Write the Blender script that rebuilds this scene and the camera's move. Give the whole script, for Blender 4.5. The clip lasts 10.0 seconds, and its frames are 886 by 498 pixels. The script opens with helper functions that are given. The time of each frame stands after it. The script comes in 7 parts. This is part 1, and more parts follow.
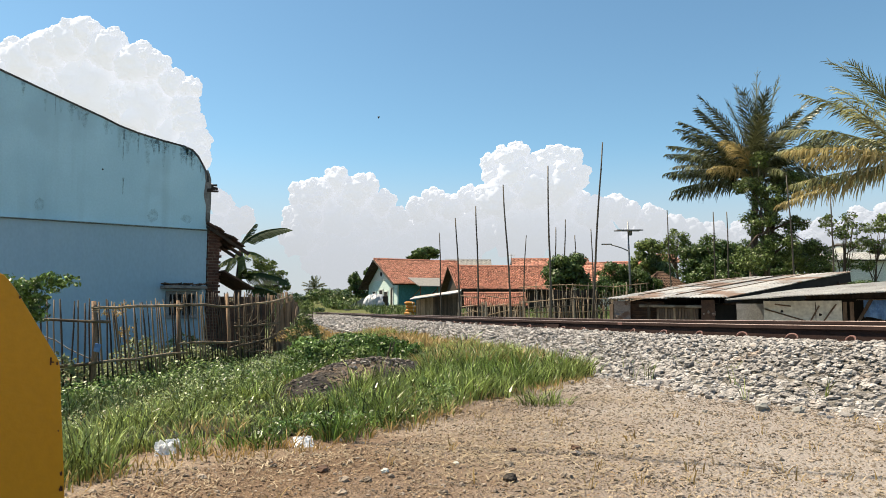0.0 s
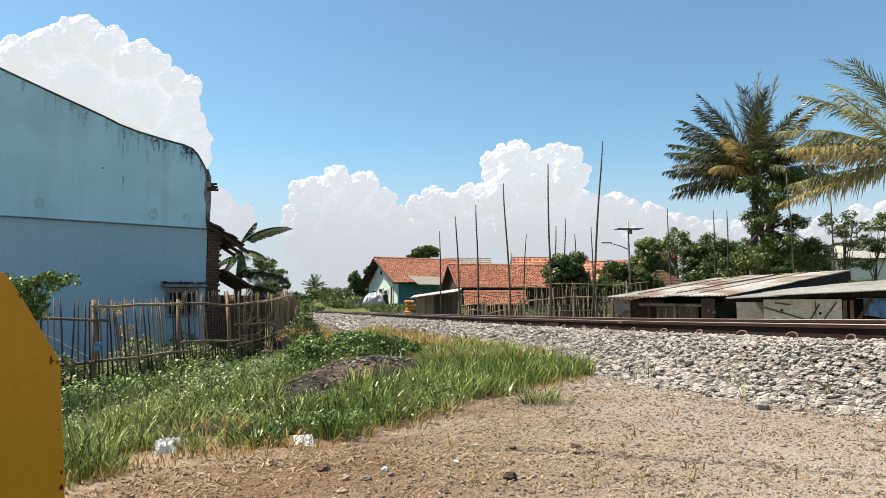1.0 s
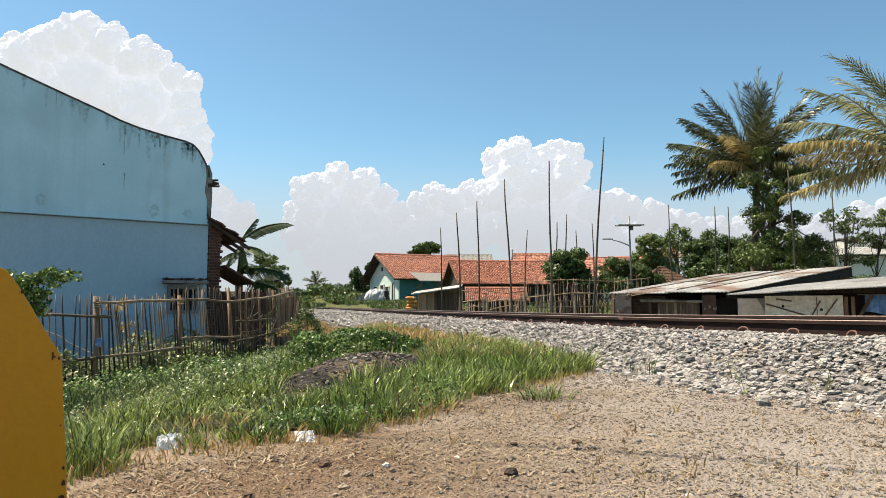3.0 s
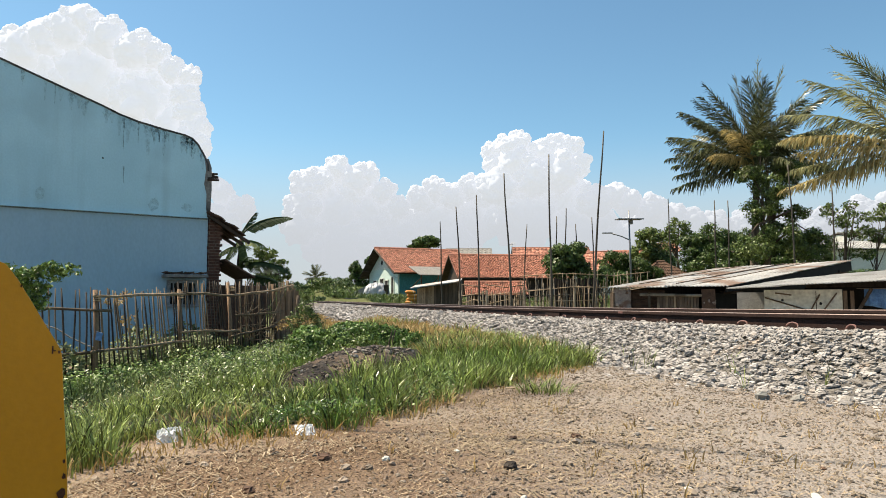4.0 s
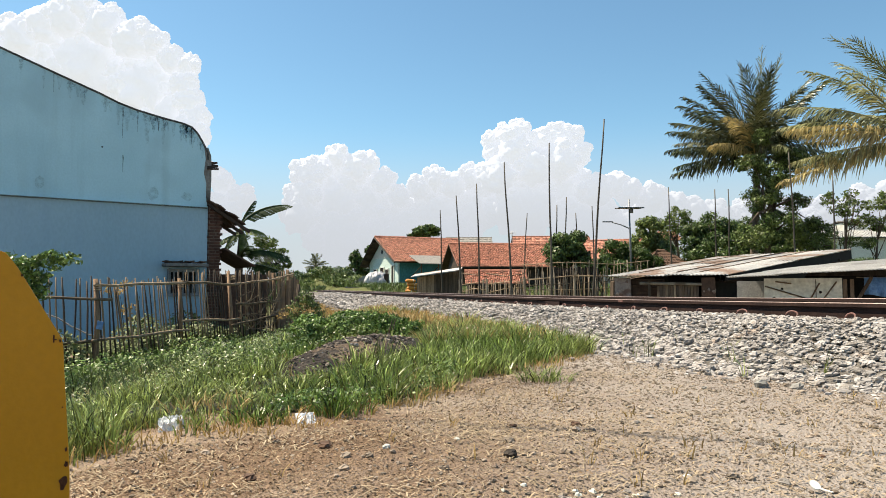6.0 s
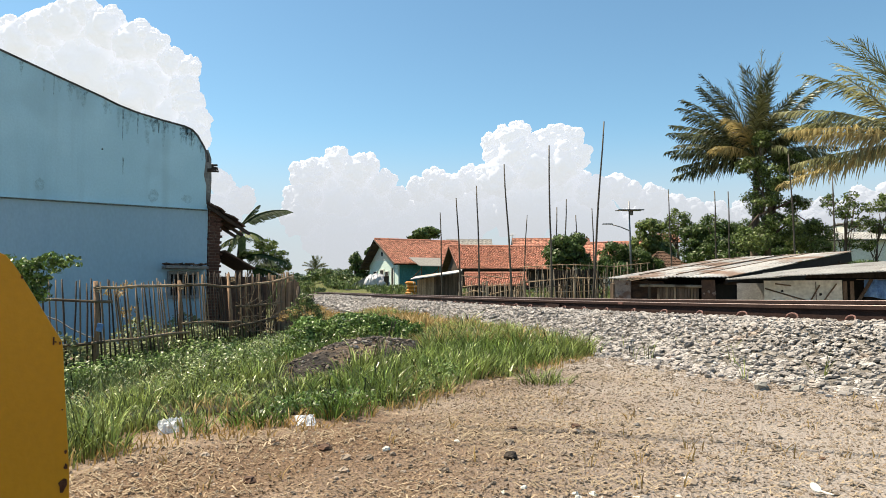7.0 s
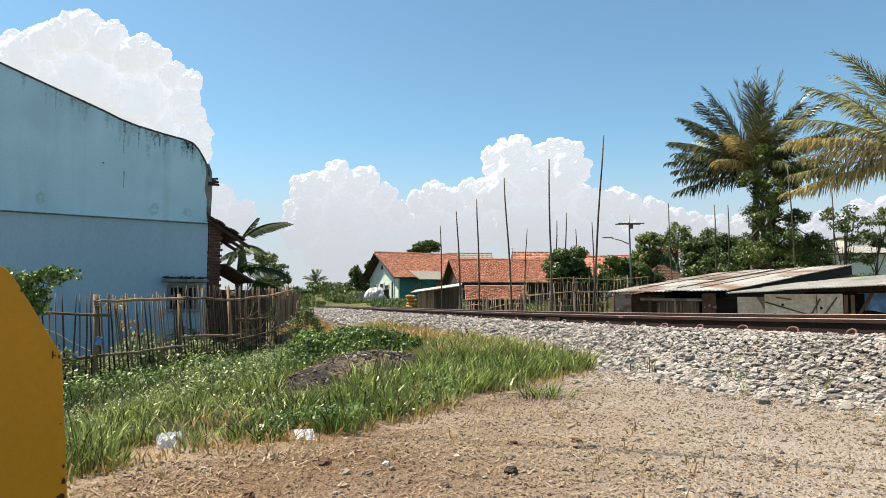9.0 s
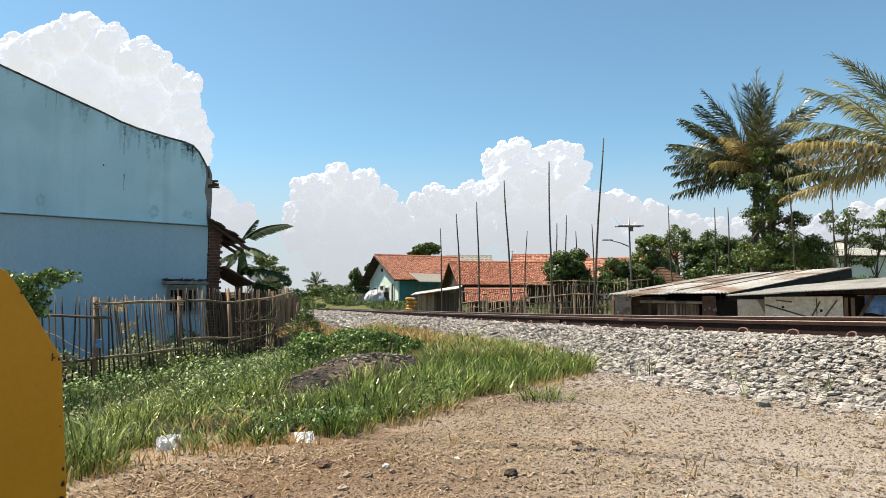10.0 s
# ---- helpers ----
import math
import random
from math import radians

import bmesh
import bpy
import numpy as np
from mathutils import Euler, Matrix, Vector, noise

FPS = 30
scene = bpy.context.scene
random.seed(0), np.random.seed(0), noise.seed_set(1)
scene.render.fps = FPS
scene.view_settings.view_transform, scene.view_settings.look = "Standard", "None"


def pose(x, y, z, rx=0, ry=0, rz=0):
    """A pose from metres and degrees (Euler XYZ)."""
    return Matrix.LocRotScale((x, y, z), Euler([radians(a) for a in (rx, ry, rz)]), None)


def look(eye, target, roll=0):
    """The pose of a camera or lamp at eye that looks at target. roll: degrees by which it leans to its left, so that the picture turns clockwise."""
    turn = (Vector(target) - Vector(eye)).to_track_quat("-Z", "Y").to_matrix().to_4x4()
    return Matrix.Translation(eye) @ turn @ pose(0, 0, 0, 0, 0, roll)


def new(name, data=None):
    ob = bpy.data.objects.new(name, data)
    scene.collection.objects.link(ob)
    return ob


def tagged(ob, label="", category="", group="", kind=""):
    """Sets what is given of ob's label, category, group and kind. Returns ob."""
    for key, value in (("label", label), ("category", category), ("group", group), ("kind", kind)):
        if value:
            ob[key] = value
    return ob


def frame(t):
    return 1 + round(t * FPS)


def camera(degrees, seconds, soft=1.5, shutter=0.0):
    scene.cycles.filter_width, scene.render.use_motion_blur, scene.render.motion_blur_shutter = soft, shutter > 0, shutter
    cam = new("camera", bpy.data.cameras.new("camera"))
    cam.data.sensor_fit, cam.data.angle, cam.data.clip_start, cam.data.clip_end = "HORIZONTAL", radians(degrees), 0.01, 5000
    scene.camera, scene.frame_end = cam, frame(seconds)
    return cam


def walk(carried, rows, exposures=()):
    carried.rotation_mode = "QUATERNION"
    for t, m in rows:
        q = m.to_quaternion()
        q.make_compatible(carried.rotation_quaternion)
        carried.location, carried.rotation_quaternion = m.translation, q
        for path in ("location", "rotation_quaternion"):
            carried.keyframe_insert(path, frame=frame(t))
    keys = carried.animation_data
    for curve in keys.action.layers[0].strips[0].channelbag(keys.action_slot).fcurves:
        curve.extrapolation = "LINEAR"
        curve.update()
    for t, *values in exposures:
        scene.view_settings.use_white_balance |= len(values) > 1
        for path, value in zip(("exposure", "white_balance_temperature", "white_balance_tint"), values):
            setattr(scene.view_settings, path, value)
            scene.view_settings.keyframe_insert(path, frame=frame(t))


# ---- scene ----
EYE = (0.0, 0.0, 0.8)
cam = camera(64.5, 10.0, soft=0.5)
# seconds, yaw, pitch, roll of the carried camera, which stands in one spot
PATH = [
    (0, 0, 5.01, 0), (0.1, 0.001, 5.01, 0.003), (0.2, 0.002, 5.01, 0.006), (0.3, 0.003, 5.12, 0.008),
    (0.4, 0.004, 5.14, 0.011), (0.5, 0.005, 5.14, 0.014), (0.6, 0.003, 5.38, 0.015), (0.7, 0.002, 5.2, 0.016),
    (0.8, 0, 5.07, 0.017), (0.9, -0.001, 4.89, 0.018), (1, -0.003, 4.9, 0.019), (1.1, -0.01, 4.83, 0.021),
    (1.2, -0.017, 4.81, 0.023), (1.3, -0.023, 4.58, 0.025), (1.4, -0.03, 4.54, 0.027), (1.5, -0.037, 4.54, 0.029),
    (1.6, -0.037, 4.76, 0.028), (1.7, -0.038, 4.8, 0.027), (1.8, -0.038, 4.79, 0.026), (1.9, -0.039, 4.81, 0.025),
    (2, -0.039, 4.87, 0.024), (2.1, -0.052, 4.69, 0.023), (2.2, -0.065, 5, 0.022), (2.3, -0.077, 5.03, 0.022),
    (2.4, -0.09, 5.02, 0.021), (2.5, -0.103, 5, 0.02), (2.6, -0.101, 4.81, 0.016), (2.7, -0.098, 4.64, 0.012),
    (3.25, -0.08, 4.58, 0.004), (3.8, -0.06, 4.5, -0.001), (3.9, -0.059, 4.45, -0.001), (4, -0.059, 4.1, -0.001),
    (4.1, -0.062, 4.17, 0), (4.2, -0.066, 4.1, 0.001), (4.3, -0.069, 3.99, 0.003), (4.4, -0.073, 3.97, 0.004),
    (4.5, -0.076, 3.83, 0.005), (4.6, -0.076, 3.87, 0.004), (4.7, -0.077, 3.87, 0.004), (4.8, -0.077, 3.78, 0.003),
    (4.9, -0.078, 3.78, 0.003), (5, -0.078, 3.73, 0.002), (5.1, -0.076, 3.64, 0.007), (5.2, -0.075, 3.32, 0.012),
    (5.3, -0.073, 2.77, 0.018), (5.4, -0.072, 2.59, 0.023), (5.5, -0.07, 2.55, 0.028), (5.6, -0.07, 2.63, 0.029),
    (5.7, -0.07, 2.82, 0.03), (6.25, -0.07, 3.35, 0.036), (6.8, -0.068, 3.64, 0.041), (6.9, -0.068, 3.54, 0.041),
    (7, -0.068, 3.37, 0.041), (7.1, -0.069, 3.31, 0.04), (7.2, -0.069, 3.25, 0.039), (7.3, -0.07, 3.72, 0.039),
    (7.4, -0.07, 3.59, 0.038), (7.5, -0.071, 3.46, 0.037), (7.6, -0.073, 3.6, 0.029), (7.7, -0.074, 3.8, 0.021),
    (7.8, -0.076, 3.96, 0.014), (7.9, -0.077, 3.91, 0.006), (8, -0.079, 3.68, -0.002), (8.1, -0.077, 3.66, -0.002),
    (8.2, -0.076, 3.51, -0.002), (8.3, -0.074, 3.52, -0.003), (8.4, -0.073, 3.71, -0.003), (8.5, -0.071, 4.04, -0.003),
    (8.6, -0.072, 4.08, 0.001), (8.7, -0.073, 4.26, 0.005), (8.8, -0.075, 4.39, 0.008), (8.9, -0.076, 4.54, 0.012),
    (9, -0.077, 4.47, 0.016), (9.2, -0.078, 4.52, 0.011), (9.3, -0.078, 4.54, 0.009), (9.4, -0.079, 4.59, 0.006),
    (9.5, -0.079, 4.52, 0.004), (9.7, -0.078, 4.62, 0.002), (10, -0.077, 4.67, -0.001)]


def eye_pose(yaw, pitch, roll):
    a, b = radians(yaw), radians(pitch)
    way = Vector((math.sin(a) * math.cos(b), math.cos(a) * math.cos(b), math.sin(b)))
    return look(EYE, Vector(EYE) + way * 10, -roll)


walk(cam, [(t, eye_pose(a, b, c)) for t, a, b, c in PATH], [(0, 0.91, 7380, 10), (1, 0.95, 7380, 10), (2, 1.0, 7380, 10), (2.5, 0.92, 7380, 10), (4, 0.90, 7380, 10), (5.5, 0.98, 7380, 10), (7.5, 0.98, 7380, 10), (10, 0.95, 7380, 10)])

# ---- daylight: high sun to the left and a little ahead ----
SUN = Vector((-0.50, 0.14, 0.85)).normalized()
world = bpy.data.worlds.new("sky")
scene.world = world
world.use_nodes = True
wn, wl = world.node_tree.nodes, world.node_tree.links
sky = wn.new("ShaderNodeTexSky")
sky.sky_type, sky.sun_disc = "NISHITA", False
sky.sun_elevation = math.asin(SUN.z)
sky.sun_rotation = math.atan2(SUN.x, SUN.y)
sky.air_density, sky.dust_density, sky.ozone_density, sky.altitude = 1.0, 0.9, 0.6, 700
tint = wn.new("ShaderNodeMix")
tint.data_type, tint.blend_type = "RGBA", "MULTIPLY"
tint.inputs[0].default_value, tint.inputs[7].default_value = 1.0, (0.80, 1.165, 1.265, 1)
wl.new(sky.outputs[0], tint.inputs[6])
wl.new(tint.outputs[2], wn["Background"].inputs[0])
wn["Background"].inputs[1].default_value = 0.0752
lamp = bpy.data.lights.new("sun", "SUN")
lamp.energy, lamp.angle, lamp.color = 5.0, radians(0.55), (1.0, 0.92, 0.80)
new("sun", lamp).matrix_world = look(SUN * 50, (0, 0, 0))

# ---- materials ----


def surface(name, c1, c2, scale=8.0, rough=0.8, bump=0.3, fine=6.0, c3=None, cover=0.35, metal=0.0, rnd=0.0, stretch=(1, 1, 1),
            depth=0.01, gr=(0.72, 1.2), island=False, translucent=0.0, spec=0.3, streak=None, k=0.56):
    """Two colours in broad noise, a finer grain over it, a third colour in spots, relief, and a change from piece to piece."""
    c1, c2, c3 = (tuple(k * a for a in c) if c else None for c in (c1, c2, c3))
    m = bpy.data.materials.new(name)
    m.use_nodes = True
    n, l = m.node_tree.nodes, m.node_tree.links
    b = n["Principled BSDF"]
    co = n.new("ShaderNodeTexCoord")
    mp = n.new("ShaderNodeMapping")
    mp.inputs["Scale"].default_value = stretch
    l.new(co.outputs["Object"], mp.inputs[0])

    def noisy(sc, detail=4.0, lo=0.35, hi=0.65):
        t = n.new("ShaderNodeTexNoise")
        t.inputs["Scale"].default_value, t.inputs["Detail"].default_value = sc, detail
        l.new(mp.outputs[0], t.inputs["Vector"])
        r = n.new("ShaderNodeMapRange")
        r.inputs[1].default_value, r.inputs[2].default_value = lo, hi
        l.new(t.outputs[0], r.inputs[0])
        return r.outputs[0]

    def mix(f, a, c, blend="MIX"):
        x = n.new("ShaderNodeMix")
        x.data_type, x.blend_type = "RGBA", blend
        for sock, v in ((x.inputs[0], f), (x.inputs[6], a), (x.inputs[7], c)):
            if isinstance(v, (float, int)):
                sock.default_value = v
            elif isinstance(v, tuple):
                sock.default_value = (*v, 1)
            else:
                l.new(v, sock)
        return x.outputs[2]

    col = mix(noisy(scale), c1, c2)
    grain = noisy(scale * fine, 3.0, 0.25, 0.75)
    g = n.new("ShaderNodeMapRange")
    g.inputs[3].default_value, g.inputs[4].default_value = gr
    l.new(grain, g.inputs[0])
    col = mix(1.0, col, g.outputs[0], "MULTIPLY")
    if c3:
        lo = 0.72 - cover * 0.5
        col = mix(noisy(scale * 0.45, 6.0, lo, lo + 0.08), col, c3)
    if streak:
        ms2 = n.new("ShaderNodeMapping")
        ms2.inputs["Scale"].default_value = (3.2, 3.2, 0.22)
        l.new(co.outputs["Object"], ms2.inputs[0])
        ts = n.new("ShaderNodeTexNoise")
        ts.inputs["Scale"].default_value, ts.inputs["Detail"].default_value = 1.0, 7
        l.new(ms2.outputs[0], ts.inputs["Vector"])
        rs = n.new("ShaderNodeMapRange")
        rs.inputs[1].default_value, rs.inputs[2].default_value, rs.inputs[4].default_value = 0.54, 0.80, 0.3
        l.new(ts.outputs[0], rs.inputs[0])
        col = mix(rs.outputs[0], col, streak)
    if rnd:
        src = n.new("ShaderNodeNewGeometry").outputs["Random Per Island"] if island else n.new("ShaderNodeObjectInfo").outputs["Random"]
        v = n.new("ShaderNodeMapRange")
        v.inputs[3].default_value, v.inputs[4].default_value = 1 - rnd, 1 + rnd
        l.new(src, v.inputs[0])
        col = mix(1.0, col, v.outputs[0], "MULTIPLY")
    l.new(col, b.inputs["Base Color"])
    b.inputs["Roughness"].default_value, b.inputs["Metallic"].default_value = rough, metal
    b.inputs["Specular IOR Level"].default_value = spec
    if bump:
        bp = n.new("ShaderNodeBump")
        bp.inputs["Strength"].default_value, bp.inputs["Distance"].default_value = bump, depth
        l.new(grain, bp.inputs["Height"])
        l.new(bp.outputs[0], b.inputs["Normal"])
    if translucent:
        tr = n.new("ShaderNodeBsdfTranslucent")
        l.new(col, tr.inputs[0])
        ms = n.new("ShaderNodeMixShader")
        ms.inputs[0].default_value = translucent
        l.new(b.outputs[0], ms.inputs[1])
        l.new(tr.outputs[0], ms.inputs[2])
        l.new(ms.outputs[0], n["Material Output"].inputs[0])
    return m


def leafy(name, c1, c2, rnd=0.35, translucent=0.35, rough=0.5):
    return surface(name, c1, c2, 0.7, rough, 0, 5, k=0.72, rnd=rnd, island=True, translucent=translucent, spec=0.29)


SOIL = surface("dry_soil", (0.415, 0.295, 0.205), (0.545, 0.42, 0.315), 1.3, 0.95, 0.7, 75, c3=(0.31, 0.20, 0.125), cover=0.58, depth=0.03, gr=(0.45, 1.5), k=0.60)


def grass_over(m, y0, y1, c1, c2):
    """Turf takes over from bare earth further out."""
    n, l = m.node_tree.nodes, m.node_tree.links
    base = n["Principled BSDF"].inputs["Base Color"]
    old = base.links[0].from_socket
    co, sx, nz = n.new("ShaderNodeTexCoord"), n.new("ShaderNodeSeparateXYZ"), n.new("ShaderNodeTexNoise")
    l.new(co.outputs["Object"], sx.inputs[0])
    l.new(co.outputs["Object"], nz.inputs["Vector"])
    nz.inputs["Scale"].default_value, nz.inputs["Detail"].default_value = 0.9, 6
    r = n.new("ShaderNodeMapRange")
    r.inputs[1].default_value, r.inputs[2].default_value = y0, y1
    l.new(sx.outputs[1], r.inputs[0])
    g, x = n.new("ShaderNodeMix"), n.new("ShaderNodeMix")
    for q in (g, x):
        q.data_type = "RGBA"
    g.inputs[6].default_value, g.inputs[7].default_value = (*c1, 1), (*c2, 1)
    l.new(nz.outputs[0], g.inputs[0])
    l.new(r.outputs[0], x.inputs[0])
    l.new(old, x.inputs[6])
    l.new(g.outputs[2], x.inputs[7])
    l.new(x.outputs[2], base)


def dust_over(m, x0, x1, colour):
    """Grey stone dust lies thicker towards the track."""
    n, l = m.node_tree.nodes, m.node_tree.links
    base = n["Principled BSDF"].inputs["Base Color"]
    old = base.links[0].from_socket
    co, sx, nz = n.new("ShaderNodeTexCoord"), n.new("ShaderNodeSeparateXYZ"), n.new("ShaderNodeTexNoise")
    l.new(co.outputs["Object"], sx.inputs[0])
    l.new(co.outputs["Object"], nz.inputs["Vector"])
    nz.inputs["Scale"].default_value, nz.inputs["Detail"].default_value = 1.6, 8
    add = n.new("ShaderNodeMath")
    add.operation = "MULTIPLY_ADD"
    add.inputs[1].default_value = 2.2
    l.new(nz.outputs[0], add.inputs[0])
    l.new(sx.outputs[0], add.inputs[2])
    r = n.new("ShaderNodeMapRange")
    r.inputs[1].default_value, r.inputs[2].default_value, r.inputs[4].default_value = x0 + 1.1, x1 + 1.1, 0.75
    l.new(add.outputs[0], r.inputs[0])
    fine = n.new("ShaderNodeTexNoise")
    fine.inputs["Scale"].default_value, fine.inputs["Detail"].default_value = 60, 4
    l.new(co.outputs["Object"], fine.inputs["Vector"])
    g, x = n.new("ShaderNodeMix"), n.new("ShaderNodeMix")
    for q in (g, x):
        q.data_type = "RGBA"
    g.inputs[6].default_value, g.inputs[7].default_value = (*(0.6 * c for c in colour), 1), (*(1.35 * c for c in colour), 1)
    l.new(fine.outputs[0], g.inputs[0])
    l.new(r.outputs[0], x.inputs[0])
    l.new(old, x.inputs[6])
    l.new(g.outputs[2], x.inputs[7])
    l.new(x.outputs[2], base)


dust_over(SOIL, -0.4, 1.3, (0.375, 0.34, 0.305))
grass_over(SOIL, 13, 24, (0.045, 0.07, 0.018), (0.15, 0.145, 0.055))
# Bed is darker than its stones, so gaps between them look shaded.
BALLAST_BED = surface("ballast_gravel", (0.22, 0.20, 0.175), (0.36, 0.325, 0.285), 9, 0.95, 1.0, 3, depth=0.05)
STONE = surface("ballast_stone", (0.385, 0.355, 0.33), (0.55, 0.52, 0.49), 9, 0.9, 0.4, 5, c3=(0.49, 0.40, 0.33), cover=0.16, rnd=0.36, island=True, k=0.68)
STONE_ONE = surface("single_stone", (0.40, 0.36, 0.32), (0.57, 0.525, 0.475), 9, 0.9, 0.4, 5, c3=(0.47, 0.39, 0.32), cover=0.16, rnd=0.26, k=0.61)
PEBBLE = surface("pebble", (0.36, 0.285, 0.215), (0.53, 0.44, 0.35), 9, 0.9, 0.3, 5, rnd=0.45, island=True)
HEAP_LUMP = surface("burnt_rubble", (0.17, 0.135, 0.11), (0.36, 0.30, 0.25), 6, 0.95, 0.4, 5, rnd=0.6)
RAIL = surface("rusty_rail_steel", (0.034, 0.015, 0.012), (0.055, 0.026, 0.02), 5, 0.75, 0.3, 8, metal=0.15)
RAIL_HEAD = surface("worn_rail_head", (0.30, 0.22, 0.195), (0.42, 0.33, 0.30), 4, 0.5, 0.1, 8, metal=0.5)
CLIP = surface("red_clip_paint", (0.24, 0.095, 0.08), (0.30, 0.19, 0.165), 30, 0.6, 0.2)
CONCRETE = surface("sleeper_concrete", (0.38, 0.37, 0.34), (0.48, 0.46, 0.42), 6, 0.9, 0.4)
BLUE_UP = surface("pale_blue_wall_paint", (0.35, 0.595, 0.685), (0.42, 0.68, 0.765), 0.8, 0.85, 0.12, 40, c3=(0.33, 0.54, 0.615), cover=0.38, stretch=(1, 1, 0.8), gr=(0.95, 1.04), streak=(0.20, 0.31, 0.34), k=0.98)
BLUE_LOW = surface("blue_wall_paint", (0.25, 0.395, 0.475), (0.285, 0.43, 0.51), 0.6, 0.85, 0.12, 40, c3=(0.215, 0.36, 0.47), cover=0.3, stretch=(1, 1, 0.5), gr=(0.93, 1.05), streak=(0.20, 0.33, 0.45), k=1.08)
GREY_CEMENT = surface("weathered_cement", (0.28, 0.28, 0.26), (0.40, 0.40, 0.37), 3, 0.95, 0.6, 8, c3=(0.10, 0.10, 0.09), cover=0.35)
BLACK_CEMENT = surface("blackened_cement", (0.07, 0.075, 0.075), (0.17, 0.175, 0.17), 5, 0.95, 0.6, 8, c3=(0.3, 0.3, 0.28), cover=0.2)
LEDGE_SHADE = surface("ledge_shade", (0.15, 0.22, 0.24), (0.33, 0.47, 0.52), 22, 0.95, 0.3, 8)
# Earth under grass, darkened so the gaps between blades look shaded.
TURF = surface("shaded_earth_under_grass", (0.022, 0.02, 0.011), (0.045, 0.04, 0.02), 4, 0.95, 0.6, 8)
CHAFF = surface("brown_chaff", (0.25, 0.16, 0.09), (0.50, 0.36, 0.23), 5, 0.9, 0, 5, rnd=0.6, island=True)
BRICK = surface("red_brick", (0.15, 0.075, 0.055), (0.24, 0.13, 0.095), 10, 0.95, 0.5, 6, rnd=0.3)
MORTAR = surface("mortar", (0.27, 0.21, 0.165), (0.36, 0.29, 0.23), 12, 0.95, 0.5)
OLD_PLASTER = surface("flaking_pinkish_plaster", (0.44, 0.35, 0.30), (0.56, 0.48, 0.43), 4, 0.95, 0.5, 8, c3=(0.27, 0.17, 0.13), cover=0.45)
TILE_FAR = surface("clay_roof_tiles_far", (0.47, 0.20, 0.135), (0.37, 0.17, 0.12), 9, 0.85, 0.4, 4, c3=(0.26, 0.13, 0.09), cover=0.36, rnd=0.42, island=True, k=0.92)
OLD_TILE = surface("old_dark_roof_tile", (0.12, 0.075, 0.055), (0.20, 0.12, 0.08), 6, 0.95, 0.5, 6, rnd=0.4)
BAMBOO = surface("weathered_bamboo", (0.20, 0.14, 0.085), (0.30, 0.225, 0.145), 4, 0.75, 0.3, 6, c3=(0.10, 0.07, 0.045), cover=0.35, rnd=0.45, stretch=(1, 1, 0.3), k=0.82)
# Darker copy of the bamboo, the pickets' backlit shade put into its colour.
BAMBOO_DARK = surface("backlit_split_bamboo", (0.06, 0.044, 0.032), (0.12, 0.086, 0.058), 4, 0.7, 0.3, 6, c3=(0.05, 0.036, 0.026), cover=0.35, rnd=0.45, stretch=(1, 1, 0.3))
BAMBOO_PALE = surface("bleached_bamboo", (0.40, 0.33, 0.24), (0.54, 0.46, 0.35), 4, 0.7, 0.3, 6, c3=(0.24, 0.18, 0.12), cover=0.3, rnd=0.35, stretch=(1, 1, 0.3))
HUT_WOOD = surface("sunlit_brown_plank", (0.30, 0.20, 0.12), (0.42, 0.30, 0.19), 4, 0.8, 0.4, 8, rnd=0.3, stretch=(3, 3, 0.5), k=0.9)
BOARD = surface("brown_fence_board", (0.21, 0.13, 0.08), (0.32, 0.21, 0.13), 4, 0.85, 0.4, 8, rnd=0.35, stretch=(3, 3, 0.5), k=0.85)
BAMBOO_POLE = surface("green_brown_bamboo", (0.09, 0.075, 0.055), (0.17, 0.145, 0.11), 1.2, 0.6, 0.2, 6, c3=(0.11, 0.10, 0.075), cover=0.3, rnd=0.2, stretch=(1, 1, 0.4))
WOOD = surface("grey_wood", (0.16, 0.11, 0.075), (0.25, 0.18, 0.125), 4, 0.85, 0.4, 8, rnd=0.35, stretch=(3, 3, 0.5))
DARK_WOOD = surface("dark_wood", (0.055, 0.040, 0.030), (0.095, 0.068, 0.05), 4, 0.85, 0.4, 8, rnd=0.2)
# Near-black; in openings and under the shed eave its colour stands for shade.
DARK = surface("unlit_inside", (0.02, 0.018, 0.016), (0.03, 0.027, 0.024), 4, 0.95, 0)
WHITE_WALL = surface("white_plaster", (0.62, 0.64, 0.58), (0.70, 0.71, 0.66), 1.2, 0.9, 0.2, 8, c3=(0.48, 0.47, 0.42), cover=0.3, k=0.82)
MINT_WALL = surface("mint_plaster", (0.52, 0.66, 0.61), (0.58, 0.71, 0.65), 1.0, 0.9, 0.2, 8, k=0.84)
TEAL = surface("teal_wall_paint", (0.07, 0.33, 0.38), (0.09, 0.38, 0.43), 1.0, 0.85, 0.2, 8)
TIN = surface("weathered_tin_sheet", (0.70, 0.68, 0.64), (0.78, 0.76, 0.72), 1.3, 0.6, 0.2, 6, c3=(0.47, 0.33, 0.25), cover=0.42, metal=0.0, rnd=0.28, stretch=(1.5, 1.5, 1), k=0.62)
ASBESTOS = surface("fibre_cement_sheet", (0.62, 0.60, 0.56), (0.70, 0.685, 0.64), 2.0, 0.9, 0.3, 8, c3=(0.45, 0.42, 0.38), cover=0.25, rnd=0.12, k=0.66)
PLASTER_SHED = surface("stained_white_board", (0.56, 0.56, 0.49), (0.66, 0.66, 0.59), 2.0, 0.85, 0.2, 6, c3=(0.40, 0.38, 0.31), cover=0.3, k=0.95)
